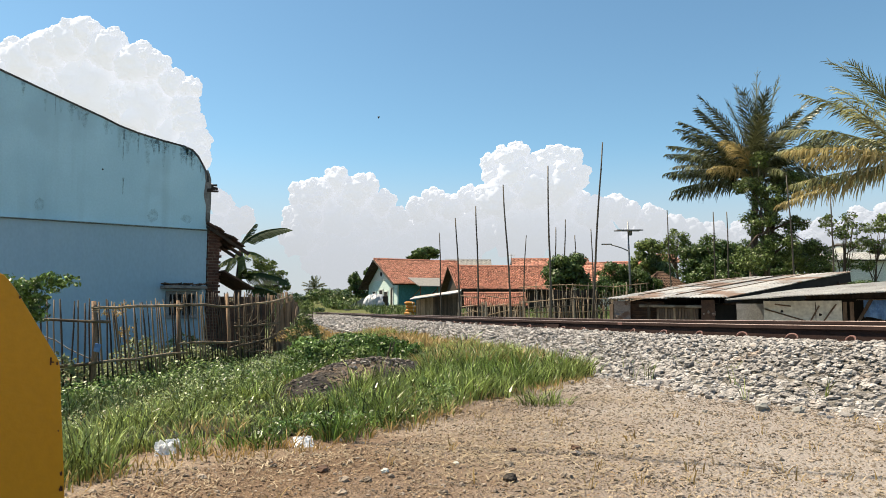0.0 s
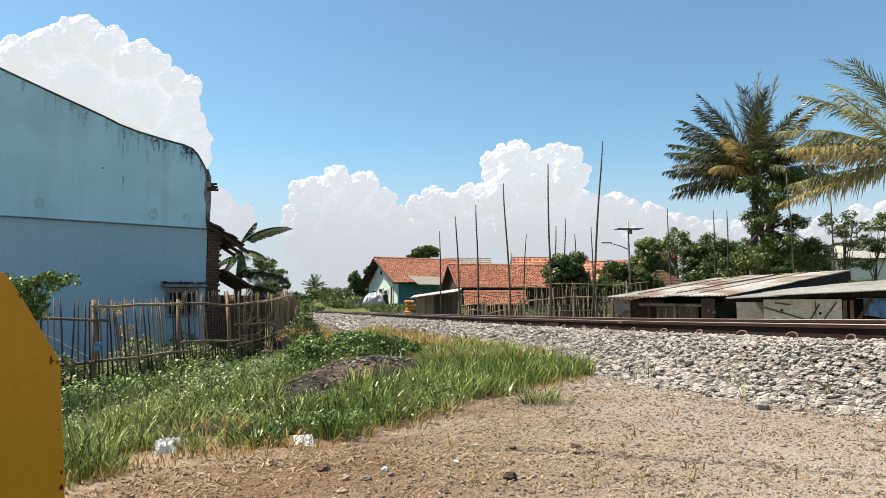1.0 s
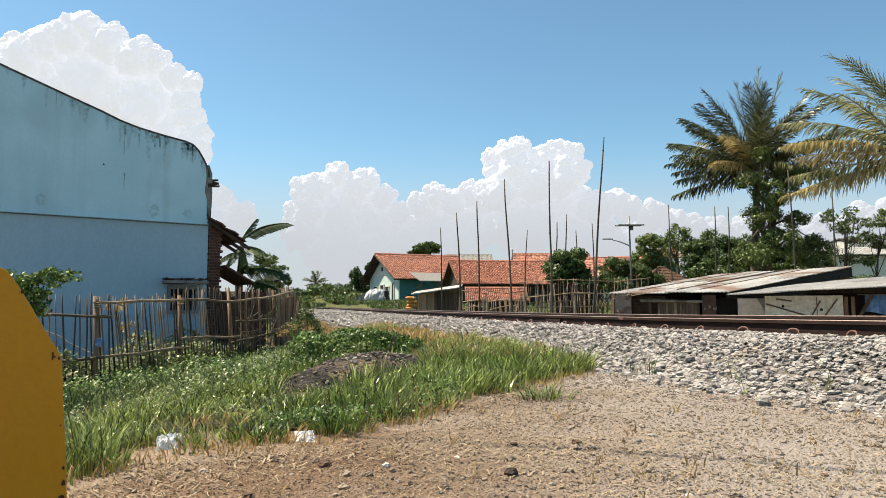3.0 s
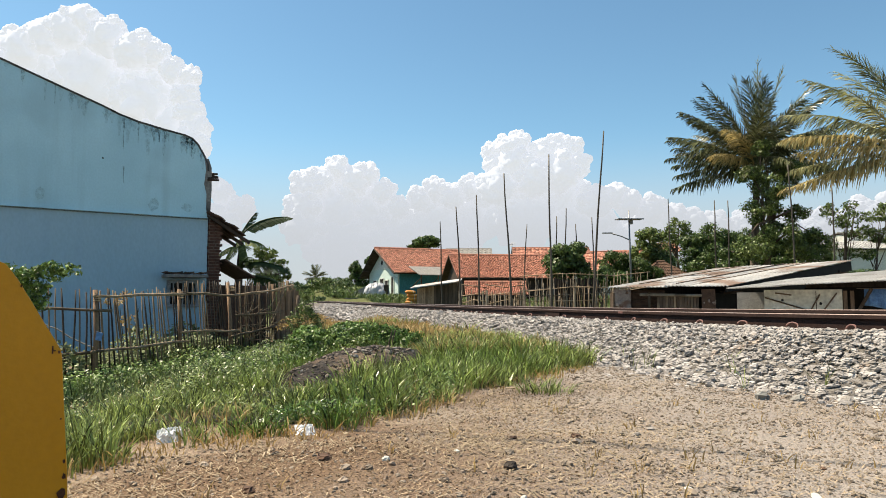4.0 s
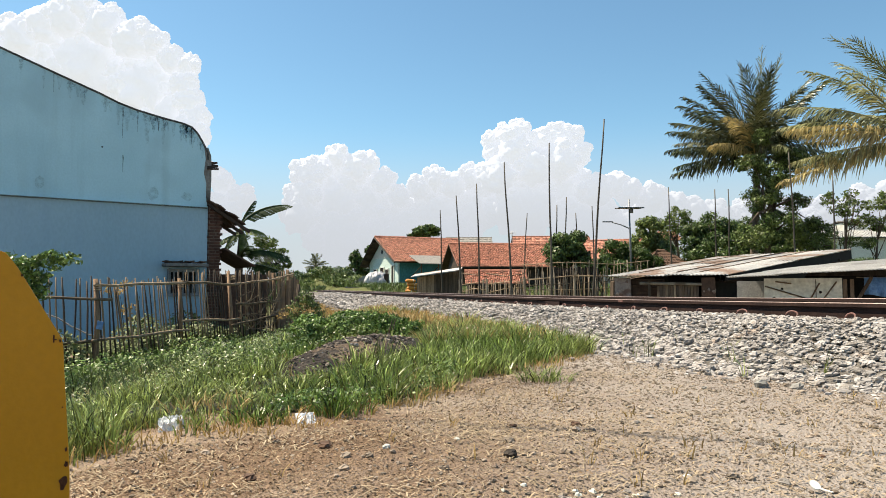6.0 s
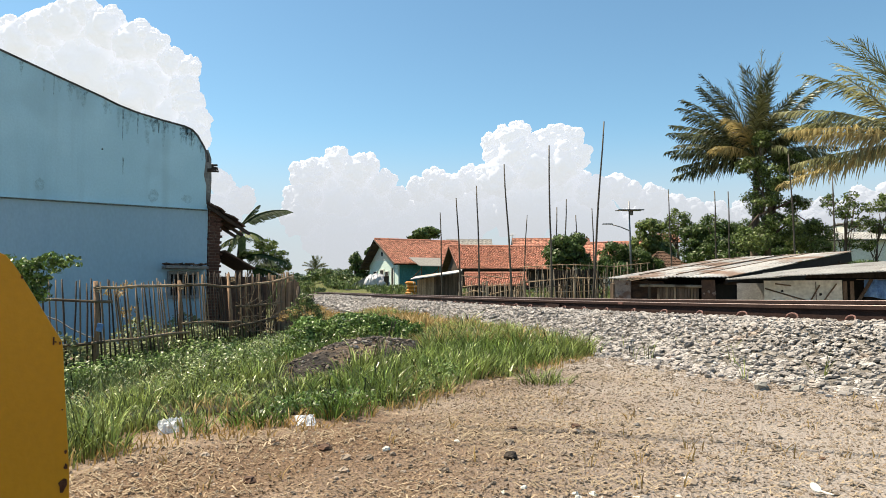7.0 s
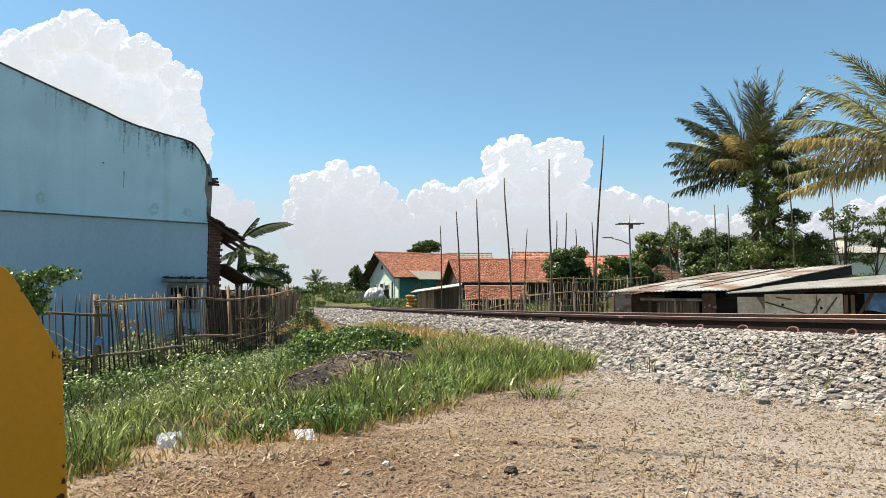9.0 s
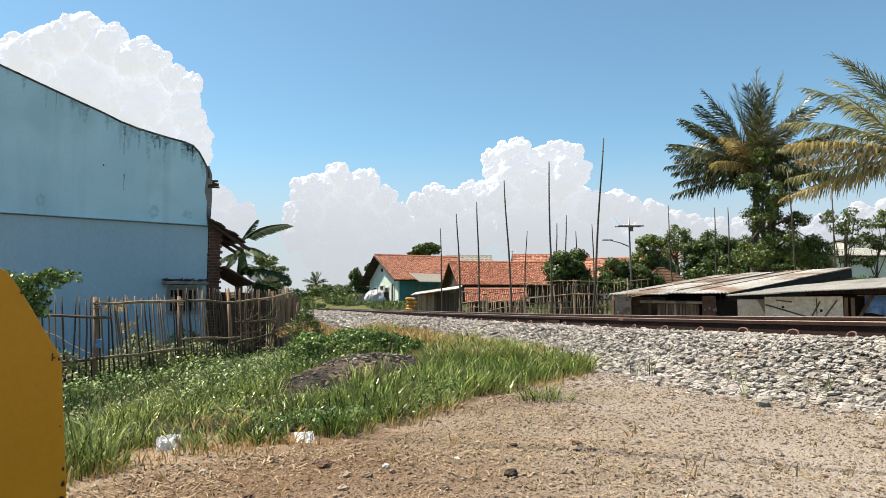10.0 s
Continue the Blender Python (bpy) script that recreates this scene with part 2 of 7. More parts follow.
BLUE_CLOTH = surface("blue_cloth", (0.09, 0.20, 0.42), (0.16, 0.32, 0.58), 5, 0.9, 0.3, 6, k=0.9)
YELLOW = surface("yellow_enamel", (0.50, 0.225, 0.003), (0.56, 0.255, 0.004), 2.5, 0.36, 0.05, 30, c3=(0.42, 0.185, 0.004), cover=0.2, gr=(0.94, 1.05), k=0.92)
RUST = surface("rust", (0.10, 0.035, 0.015), (0.17, 0.07, 0.03), 40, 0.9, 0.5, 6)
FRAME_PAINT = surface("flaked_frame_paint", (0.26, 0.29, 0.30), (0.42, 0.45, 0.46), 6, 0.85, 0.3, 8)
STEEL = surface("galvanised_steel", (0.30, 0.31, 0.32), (0.38, 0.39, 0.40), 4, 0.5, 0.1, 6, metal=0.5)
ORANGE_BAG = surface("orange_sack", (0.78, 0.30, 0.05), (0.85, 0.38, 0.08), 3, 0.6, 0.3, 6, rnd=0.15)
TARP = surface("silver_tarpaulin", (0.46, 0.47, 0.48), (0.62, 0.63, 0.64), 4, 0.4, 0.3, 6, c3=(0.36, 0.36, 0.38), cover=0.3, k=0.8)
PLASTIC = surface("clear_plastic_film", (0.86, 0.89, 0.90), (0.95, 0.96, 0.97), 20, 0.25, 0.2, 4, translucent=0.2, spec=0.7, k=0.95)
CHARCOAL = surface("ash_heap", (0.035, 0.028, 0.024), (0.09, 0.075, 0.063), 5, 0.95, 1.0, 6, c3=(0.235, 0.17, 0.12), cover=0.36, depth=0.04)
BARK = surface("bark", (0.14, 0.10, 0.075), (0.22, 0.17, 0.13), 5, 0.95, 0.7, 6, stretch=(3, 3, 0.6))
GRASS = leafy("green_grass", (0.155, 0.25, 0.05), (0.40, 0.46, 0.15), 0.95, 0.12, 0.3)
GRASS_DRY = leafy("dry_grass", (0.50, 0.33, 0.12), (0.58, 0.43, 0.20), 0.35, 0.3)
STRAW = surface("straw", (0.45, 0.34, 0.21), (0.56, 0.45, 0.31), 3, 0.8, 0, 5, rnd=0.35, island=True)
WEED = leafy("weed_leaves", (0.105, 0.17, 0.042), (0.235, 0.295, 0.1), 0.8, 0.1, 0.38)
BUSH = leafy("bush_leaves", (0.105, 0.20, 0.042), (0.21, 0.31, 0.085), 0.7, 0.18, 0.4)
TREE_A = leafy("dark_tree_leaves", (0.062, 0.115, 0.028), (0.12, 0.18, 0.055), 0.65, 0.22, 0.42)
TREE_B = leafy("light_tree_leaves", (0.13, 0.19, 0.045), (0.22, 0.28, 0.09), 0.6, 0.28, 0.42)
TREE_C = leafy("mid_tree_leaves", (0.09, 0.145, 0.035), (0.19, 0.25, 0.08), 0.7, 0.2, 0.4)
# Paler copy of the tree green, distance haze put into its colour.
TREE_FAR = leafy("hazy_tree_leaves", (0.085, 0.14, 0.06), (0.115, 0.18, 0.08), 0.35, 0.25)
PALM = leafy("palm_leaflets", (0.06, 0.08, 0.033), (0.23, 0.235, 0.115), 0.85, 0.12, 0.3)
PALM_PALE = leafy("pale_palm_leaflets", (0.22, 0.24, 0.10), (0.50, 0.48, 0.25), 0.8, 0.3, 0.35)
PALM_DRY = leafy("yellowing_palm_leaflets", (0.46, 0.36, 0.13), (0.58, 0.47, 0.23), 0.45, 0.3)
BANANA = leafy("banana_leaf", (0.022, 0.05, 0.013), (0.038, 0.078, 0.02), 0.2, 0.2, 0.65)


def soft_stain(name, colour, amount):
    """A thin translucent stain that lets the paint show through."""
    m = bpy.data.materials.new(name)
    m.use_nodes = True
    n, l = m.node_tree.nodes, m.node_tree.links
    n["Principled BSDF"].inputs["Base Color"].default_value = (*colour, 1)
    n["Principled BSDF"].inputs["Roughness"].default_value = 0.95
    co, nz, r = n.new("ShaderNodeTexCoord"), n.new("ShaderNodeTexNoise"), n.new("ShaderNodeMapRange")
    nz.inputs["Scale"].default_value, nz.inputs["Detail"].default_value = 14, 6
    l.new(co.outputs["Object"], nz.inputs["Vector"])
    r.inputs[1].default_value, r.inputs[2].default_value, r.inputs[4].default_value = 0.35, 0.65, amount
    l.new(nz.outputs[0], r.inputs[0])
    tr, x = n.new("ShaderNodeBsdfTransparent"), n.new("ShaderNodeMixShader")
    l.new(r.outputs[0], x.inputs[0])
    l.new(tr.outputs[0], x.inputs[1])
    l.new(n["Principled BSDF"].outputs[0], x.inputs[2])
    l.new(x.outputs[0], n["Material Output"].inputs[0])
    return m


SOFT_MOULD = soft_stain("faint_mould", (0.12, 0.18, 0.20), 0.2)
DARK_MOULD = soft_stain("dark_mould", (0.04, 0.06, 0.065), 0.6)

# ---- mesh helpers ----


class Geo:
    def __init__(self):
        self.v, self.f = [], []

    def add(self, verts, faces):
        k = len(self.v)
        self.v += [tuple(p) for p in verts]
        self.f += [tuple(k + i for i in q) for q in faces]
        return self

    def box(self, c, s, m=None):
        x, y, z = (a / 2 for a in s)
        pts = [Vector((i * x, j * y, k * z)) for i in (-1, 1) for j in (-1, 1) for k in (-1, 1)]
        pts = [(m @ p if m else p) + Vector(c) for p in pts]
        return self.add(pts, [(0, 1, 3, 2), (4, 6, 7, 5), (0, 4, 5, 1), (2, 3, 7, 6), (0, 2, 6, 4), (1, 5, 7, 3)])

    def tube(self, pts, radii, n=6, caps=True):
        pts = [Vector(p) for p in pts]
        if not isinstance(radii, (list, tuple)):
            radii = [radii] * len(pts)
        k = len(self.v)
        for i, p in enumerate(pts):
            way = (pts[min(i + 1, len(pts) - 1)] - pts[max(i - 1, 0)]).normalized()
            a = way.cross(Vector((0.13, 0.31, 0.94)) if abs(way.z) < 0.9 else Vector((1, 0.05, 0))).normalized()
            b = way.cross(a)
            for j in range(n):
                w = 2 * math.pi * j / n
                self.v.append(tuple(p + (a * math.cos(w) + b * math.sin(w)) * radii[i]))
        for i in range(len(pts) - 1):
            for j in range(n):
                q = (j + 1) % n
                self.f.append((k + i * n + j, k + i * n + q, k + (i + 1) * n + q, k + (i + 1) * n + j))
        if caps:
            self.f.append(tuple(k + j for j in reversed(range(n))))
            self.f.append(tuple(k + (len(pts) - 1) * n + j for j in range(n)))
        return self

    def prism(self, poly, depth, m=None):
        """A polygon in x, z pushed along y by depth."""
        m = m or Matrix()
        n = len(poly)
        pts = [m @ Vector((x, 0, z)) for x, z in poly] + [m @ Vector((x, depth, z)) for x, z in poly]
        faces = [tuple(range(n)), tuple(reversed(range(n, 2 * n)))]
        faces += [(i, n + i, n + (i + 1) % n, (i + 1) % n) for i in range(n)]
        return self.add(pts, faces)

    def mesh(self, name, smooth=False):
        me = bpy.data.meshes.new(name)
        me.from_pydata(self.v, [], self.f)
        if smooth:
            me.polygons.foreach_set("use_smooth", [True] * len(me.polygons))
        me.update()
        return me


def part(name, geo, material, parent=None, label="", smooth=False, bevel=0.0, m=None):
    me = geo if isinstance(geo, bpy.types.Mesh) else geo.mesh(name, smooth)
    if material and not me.materials:
        me.materials.append(material)
    ob = new(name, me)
    if parent:
        ob.parent = parent
    if m:
        ob.matrix_basis = m
    if bevel:
        bv = ob.modifiers.new("bevel", "BEVEL")
        bv.width, bv.segments, bv.limit_method = bevel, 2, "ANGLE"
    if label:
        ob["label"] = label
    return ob


def thing(name, m, label, category, group=""):
    e = new(name)
    e.empty_display_size = 0.2
    e.matrix_basis = m
    return tagged(e, label, category, group)


def smooth01(a):
    a = min(1.0, max(0.0, a))
    return a * a * (3 - 2 * a)


def leaves_mesh(name, centres, normals, size, rng, aspect=0.5, spread=0.4):
    """Many folded leaves: two triangles each pair of halves, bent along the rib."""
    n = len(centres)
    c = np.asarray(centres, float)
    nr = np.asarray(normals, float) + rng.normal(0, spread, (n, 3))
    nr /= np.linalg.norm(nr, axis=1)[:, None] + 1e-9
    t = rng.normal(0, 1, (n, 3))
    t -= nr * np.sum(t * nr, 1)[:, None]
    t /= np.linalg.norm(t, axis=1)[:, None] + 1e-9
    b = np.cross(nr, t)
    s = (size * rng.uniform(0.6, 1.35, n))[:, None]
    p0, p2 = c - t * s * 0.5, c + t * s * 0.5 - nr * s * 0.12
    p1, p3 = c + b * s * aspect * 0.5 - nr * s * 0.08, c - b * s * aspect * 0.5 - nr * s * 0.08
    v = np.stack([p0, p1, p2, p3], 1).reshape(-1, 3)
    i = np.arange(n)[:, None] * 4
    f = np.concatenate([i + np.array([[0, 1, 2]]), i + np.array([[0, 2, 3]])], 1).reshape(-1, 3)
    me = bpy.data.meshes.new(name)
    me.from_pydata(v.tolist(), [], f.tolist())
    return me


def lumps(rng, centre, radii, k, n, fill=0.5):
    """n leaf places with outward normals over k uneven clumps inside an ellipsoid."""
    centre, radii = np.array(centre, float), np.array(radii, float)
    d = rng.normal(0, 1, (k, 3))
    d /= np.linalg.norm(d, axis=1)[:, None]
    cc = d * (rng.uniform(0.25, 1, k) ** 0.5)[:, None] * 0.78
    rr = rng.uniform(0.16, 0.40, k)
    w = rr ** 2 / np.sum(rr ** 2)
    which = rng.choice(k, n, p=w)
    e = rng.normal(0, 1, (n, 3))
    e /= np.linalg.norm(e, axis=1)[:, None]
    p = cc[which] + e * (rr[which] * rng.uniform(fill, 1.05, n))[:, None]
    return centre + p * radii, e


def crown(name, blobs, n, size, material, parent, seed, aspect=0.55):
    rng = np.random.default_rng(seed)
    tot = sum(b[3] * b[4] for b in blobs)
    cs, ns = [], []
    for x, y, z, rx, rz in blobs:
        c, e = lumps(rng, (x, y, z), (rx, rx, rz), 34, int(n * rx * rz / tot))
        cs.append(c)
        ns.append(e)
    me = leaves_mesh(name, np.concatenate(cs), np.concatenate(ns), size, rng, aspect)
    return part(name, me, material, parent)


# ---- the lie of the land ----


def rail_x(y):
    """The near rail's line, which bends away to the right close by."""
    return 3.95 - 0.245 * y + 2.25 * math.exp(-y / 6)


def rail_z(y):
    return 0.64 + 0.04 * math.exp(-max(y - 5.6, -4) / 4)


def cant(y):
    return 0.03 * math.exp(-max(y - 5.6, -3) / 8)


def across(y):
    """Unit vector over the track towards its far side."""
    s = -0.245 - 0.375 * math.exp(-y / 6)
    v = Vector((1, -s, 0))
    return v.normalized()


def off_track(x, y):
    """Metres from the near rail, positive on the far side."""
    return (x - rail_x(y)) * across(y).x


def ground_z(x, y):
    d = off_track(x, y)
    if d < 1.5:
        z = 0.2 - 0.38 * smooth01((-x - 0.9) / 2.8) + 0.12 * smooth01((y - 14) / 20)
    else:
        z = -0.65 + 1.55 * smooth01((y - 26) / 22) - 0.3 * smooth01((y - 90) / 80)
    z += 0.03 * noise.noise((x * 0.6, y * 0.6, 0)) + 0.012 * noise.noise((x * 2.3, y * 2.3, 4))
    bank = math.exp(-((x + 15.0) / 5.5) ** 2 - ((y - 84) / 13) ** 2)
    return z + 2.0 * bank


def build_ground():
    xs = sorted({round(a, 3) for a in list(np.linspace(-12, 14, 118)) + list(np.linspace(-12, -120, 20)) + list(np.linspace(14, 150, 22)) + [-900, -400, 400, 900, 3000, -3000]})
    ys = sorted({round(a, 3) for a in list(np.linspace(-4, 20, 110)) + list(np.linspace(20, 150, 50)) + [-900, -300, -100, -30, -12, 250, 400, 800, 1600, 3000]})
    g = Geo()
    verts = []
    for y in ys:
        for x in xs:
            z = ground_z(x, y)
            d = off_track(x, y) if -8 < y < 130 else 9
            if -1.5 < d < 2.7:
                z -= 0.12
            verts.append((x, y, z))
    w = len(xs)
    g.add(verts, [(j * w + i, j * w + i + 1, (j + 1) * w + i + 1, (j + 1) * w + i) for j in range(len(ys) - 1) for i in range(w - 1)])
    tagged(part("ground", g, SOIL, smooth=True), "dry brown trampled earth with fine gravel and straw", "ground", kind="structure")


build_ground()

# ---- the railway ----
Y_LINE = [-7 + 0.35 * i for i in range(60)] + [14 + 1.2 * i for i in range(80)]


def rail_point(y, offset, dz=0.0):
    a = across(y)
    p = Vector((rail_x(y), y, rail_z(y))) + a * offset
    p.z += dz + cant(y) * offset / 1.13
    return p


def sweep(profile, offset, ys, close=True):
    g = Geo()
    n = len(profile)
    vs = []
    for y in ys:
        a = across(y)
        o = rail_point(y, offset)
        vs += [o + a * u + Vector((0, 0, w)) for u, w in profile]
    fs = []
    for i in range(len(ys) - 1):
        for j in range(n if close else n - 1):
            q = (j + 1) % n
            fs.append((i * n + j, (i + 1) * n + j, (i + 1) * n + q, i * n + q))
    g.add(vs, fs)
    return g


def build_track():
    body = [(-0.034, -0.006), (-0.034, -0.036), (-0.009, -0.045), (-0.008, -0.125), (-0.062, -0.143), (-0.064, -0.155), (0.064, -0.155), (0.062, -0.143),
            (0.008, -0.125), (0.009, -0.045), (0.034, -0.036), (0.034, -0.006)]
    head = [(-0.034, -0.007), (-0.028, 0.0), (0.028, 0.0), (0.034, -0.007)]
    clip = Geo().tube([(-0.04 + 0.015 * math.sin(a), 0.055 * math.cos(a), 0.04 + 0.036 * math.sin(a)) for a in [-0.6 + 0.5 * i for i in range(11)]], 0.009, 6)
    clip.tube([(-0.05, -0.03, 0.012), (-0.045, -0.09, 0.008), (-0.02, -0.15, 0.0)], 0.0105, 6)
    clip_mesh = clip.mesh("clip", True)
    clip_mesh.materials.append(CLIP)
    stations, y = [], -3.0
    while y < 60:
        stations.append(y)
        y += 0.6 / math.sqrt(1 + (0.245 + 0.375 * math.exp(-y / 6)) ** 2)
    for k, off in enumerate((0.0, 1.135)):
        r = tagged(part("rail", sweep(body, off, Y_LINE), RAIL), "rust-brown steel rail on a ballasted line", "rail", "rails of the track", "structure")
        part("rail_head", sweep(head, off, Y_LINE, False), RAIL_HEAD, r, "worn paler running surface")
        rng = random.Random(5 + k)
        for y in stations:
            if y < 30:
                p = rail_point(y, off - 0.06, -0.155 - rng.choice((0, 0.005, 0.02)))
                a = math.atan2(across(y).y, across(y).x)
                part("clip", clip_mesh, None, r, "red-brown rail clip", m=Matrix.Translation(p) @ pose(0, 0, 0, rng.uniform(-6, 6), rng.uniform(-8, 8), math.degrees(a) + rng.uniform(-12, 12)))
        if k == 0:
            for y0, name, mat, lab in ((10.75, "fishplate", RAIL, "bolted rust-red joint plate"), (8.93, "paint_mark", CLIP, "red paint mark on the rail")):
                a, p = across(y0), rail_point(y0, off - 0.036 if name == "paint_mark" else off - 0.03, -0.02 if name == "paint_mark" else -0.085)
                size = (0.006, 0.10, 0.03) if name == "paint_mark" else (0.022, 0.48, 0.06)
                part(name, Geo().box((0, 0, 0), size), mat, r, lab, m=Matrix.Translation(p) @ pose(0, 0, 0, 0, 0, math.degrees(math.atan2(a.y, a.x))))
    sl = Geo().prism([(-0.45, -0.2), (1.58, -0.2), (1.56, -0.02), (1.35, 0), (0.9, -0.03), (0.23, -0.03), (-0.2, 0), (-0.43, -0.02)], 0.23, Matrix.Translation((0, -0.115, 0)))
    sl_mesh = sl.mesh("sleeper")
    for y in stations:
        a = math.atan2(across(y).y, across(y).x)
        p = rail_point(y, 0, -0.158)
        tagged(part("sleeper", sl_mesh, CONCRETE, m=Matrix.Translation(p) @ pose(0, 0, 0, 0, 0, math.degrees(a))), "grey concrete sleeper bedded in ballast", "sleeper", "sleepers of the track", "structure")


build_track()


def bed_z(d, y):
    """Height of the ballast at d metres from the near rail."""
    top = rail_z(y) - (0.15 if d < -0.05 else 0.19)
    toe = 0.2
    if -0.35 <= d <= 1.5:
        return top - (0.015 if 0.1 < d < 1.0 else 0)
    if d < 0:
        a = smooth01((-d - 0.35) / 1.3)
        return top * (1 - a) + (toe - 0.02) * a
    a = smooth01((d - 1.5) / 1.2)
    return top * (1 - a) + (toe - 0.18) * a


def stone_geo(rng, size):
    """A broken flat stone: a squashed, jittered block with cut corners."""
    sx, sy, sz = size * rng.uniform(0.8, 1.35), size * rng.uniform(0.6, 1.0), size * rng.uniform(0.25, 0.48)
    top = rng.uniform(0.4, 0.8)
    pts = []
    k = 6
    for lvl, (s, z) in enumerate(((0.75, -1), (1.0, 0.05), (top, 1))):
        for j in range(k):
            w = 2 * math.pi * (j + 0.35 * lvl) / k
            r = s * rng.uniform(0.75, 1.15)
            pts.append(Vector((math.cos(w) * r * sx / 2, math.sin(w) * r * sy / 2, (z + rng.uniform(-0.22, 0.22)) * sz / 2)))
    f = [tuple(reversed(range(k))), tuple(range(2 * k, 3 * k))]
    for lvl in range(2):
        for j in range(k):
            f.append((lvl * k + j, lvl * k + (j + 1) % k, (lvl + 1) * k + (j + 1) % k, (lvl + 1) * k + j))
    return pts, f


def build_ballast():
    ds = [-1.75, -1.5, -1.2, -0.9, -0.6, -0.35, -0.1, 0.2, 0.9, 1.25, 1.5, 1.9, 2.3, 2.7]
    g = Geo()
    vs = []
    for y in Y_LINE:
        a = across(y)
        for d in ds:
            p = Vector((rail_x(y), y, 0)) + a * d
            p.z = bed_z(d, y) + 0.03 * noise.noise((p.x * 3, p.y * 3, 1))
            if d in (ds[0], ds[-1]):
                p.z = -0.1
            vs.append(p)
    n = len(ds)
    g.add(vs, [(i * n + j, i * n + j + 1, (i + 1) * n + j + 1, (i + 1) * n + j) for i in range(len(Y_LINE) - 1) for j in range(n - 1)])
    bed = tagged(part("ballast_bed", g, BALLAST_BED, smooth=True), "sloping bed of grey crushed-stone ballast under the track", "ballast", kind="structure")
    rng = random.Random(11)
    shapes = []
    for i in range(40):
        shapes.append(stone_geo(rng, 1.0))
    rest = Geo()
    meshes = []
    for p, f in shapes[:14]:
        meshes.append(Geo().add(p, f).mesh("stone"))
        meshes[-1].materials.append(STONE_ONE)
    singles = 0
    spans = [(-1.0, 3.0, 420, 0.9), (3.0, 9.0, 1250, 0.82), (9.0, 14.0, 760, 0.92), (14.0, 24.0, 340, 1.15), (24.0, 45.0, 80, 1.6)]
    for y0, y1, dens, grow in spans:
        wide = 2.15
        for i in range(int((y1 - y0) * wide * dens)):
            y = rng.uniform(y0, y1)
            d = rng.uniform(-2.3, 0.2) if rng.random() < 0.88 else rng.uniform(0.2, 2.3)
            lim = -1.6 + 0.16 * noise.noise((y * 1.1, 3, 8)) + 0.1 * noise.noise((y * 4, 1, 8))
            if d < lim and rng.random() < min(0.985, 0.45 + (lim - d) * 1.6):
                continue
            if abs(d) < 0.06 or abs(d - 1.135) < 0.06:
                continue
            size = grow * rng.choice((0.04, 0.05, 0.055, 0.06, 0.07, 0.08)) * rng.uniform(0.85, 1.2)
            if d < -1.1:
                size *= 1.15
            p = Vector((rail_x(y), y, 0)) + across(y) * d
            p.z = max(bed_z(d, y), ground_z(p.x, p.y) - 0.02 if d < -1.4 else -1) + size * rng.uniform(0.02, 0.42)
            m = Matrix.Translation(p) @ pose(0, 0, 0, rng.gauss(0, 13), rng.gauss(0, 13), rng.uniform(0, 360)) @ Matrix.Scale(size, 4)
            if singles < 300 and 3.3 < y < 6.2 and d < -0.75 and rng.random() < 0.35:
                singles += 1
                part("stone", meshes[rng.randrange(14)], None, bed, m=m)
            else:
                pts, f = shapes[rng.randrange(40)]
                rest.add([m @ q for q in pts], f)
    ob = part("stones", rest, STONE, bed)
    ob["kind"] = "stuff"
    ob["label"] = "loose grey broken ballast stones"


build_ballast()

# ---- the yellow crossing cabinet close by ----


def build_cabinet():
    c = thing("crossing_cabinet", pose(-0.634, 1.2, 0, 0, 0, 33), "yellow-painted steel cabinet with a sloping shoulder and rusty edges", "cabinet")
    prof = [(0.012, 0.16), (0.0035, 0.49), (0.0012, 0.5275), (-0.0044, 0.602), (-0.0085, 0.658), (-0.0111, 0.70), (-0.0134, 0.7148), (-0.0197, 0.7263), (-0.0403, 0.7625), (-0.0623, 0.802),
            (-0.0797, 0.8324), (-0.0916, 0.8498), (-0.0983, 0.858), (-0.106, 0.8615), (-0.16, 0.866), (-0.62, 0.868), (-0.62, 0.16)]
    part("body", Geo().prism(prof, 0.28), YELLOW, c, bevel=0.0015)
    rng = random.Random(3)
    for i, (x, z, s) in enumerate([(-0.002, 0.505, 0.004), (-0.003, 0.53, 0.0025), (-0.0165, 0.712, 0.002), (-0.006, 0.475, 0.008), (-0.010, 0.60, 0.0015), (-0.075, 0.822, 0.002)]):
        g = Geo()
        k = 9
        rim = [(x + s * math.cos(2 * math.pi * j / k) * rng.uniform(0.4, 1), z + 1.6 * s * math.sin(2 * math.pi * j / k) * rng.uniform(0.5, 1.1)) for j in range(k)]
        g.prism(rim, 0.003, Matrix.Translation((0, -0.0022, 0)))
        part("rust_patch", g, RUST, c, "flaked rust spot")
    part("hinge", Geo().tube([(-0.026, -0.001, 0.709), (-0.026, -0.001, 0.722)], 0.0013, 6).box((-0.0235, -0.001, 0.714), (0.004, 0.002, 0.002)), RUST, c, "rusty hinge stub")


build_cabinet()

# ---- the blue house ----


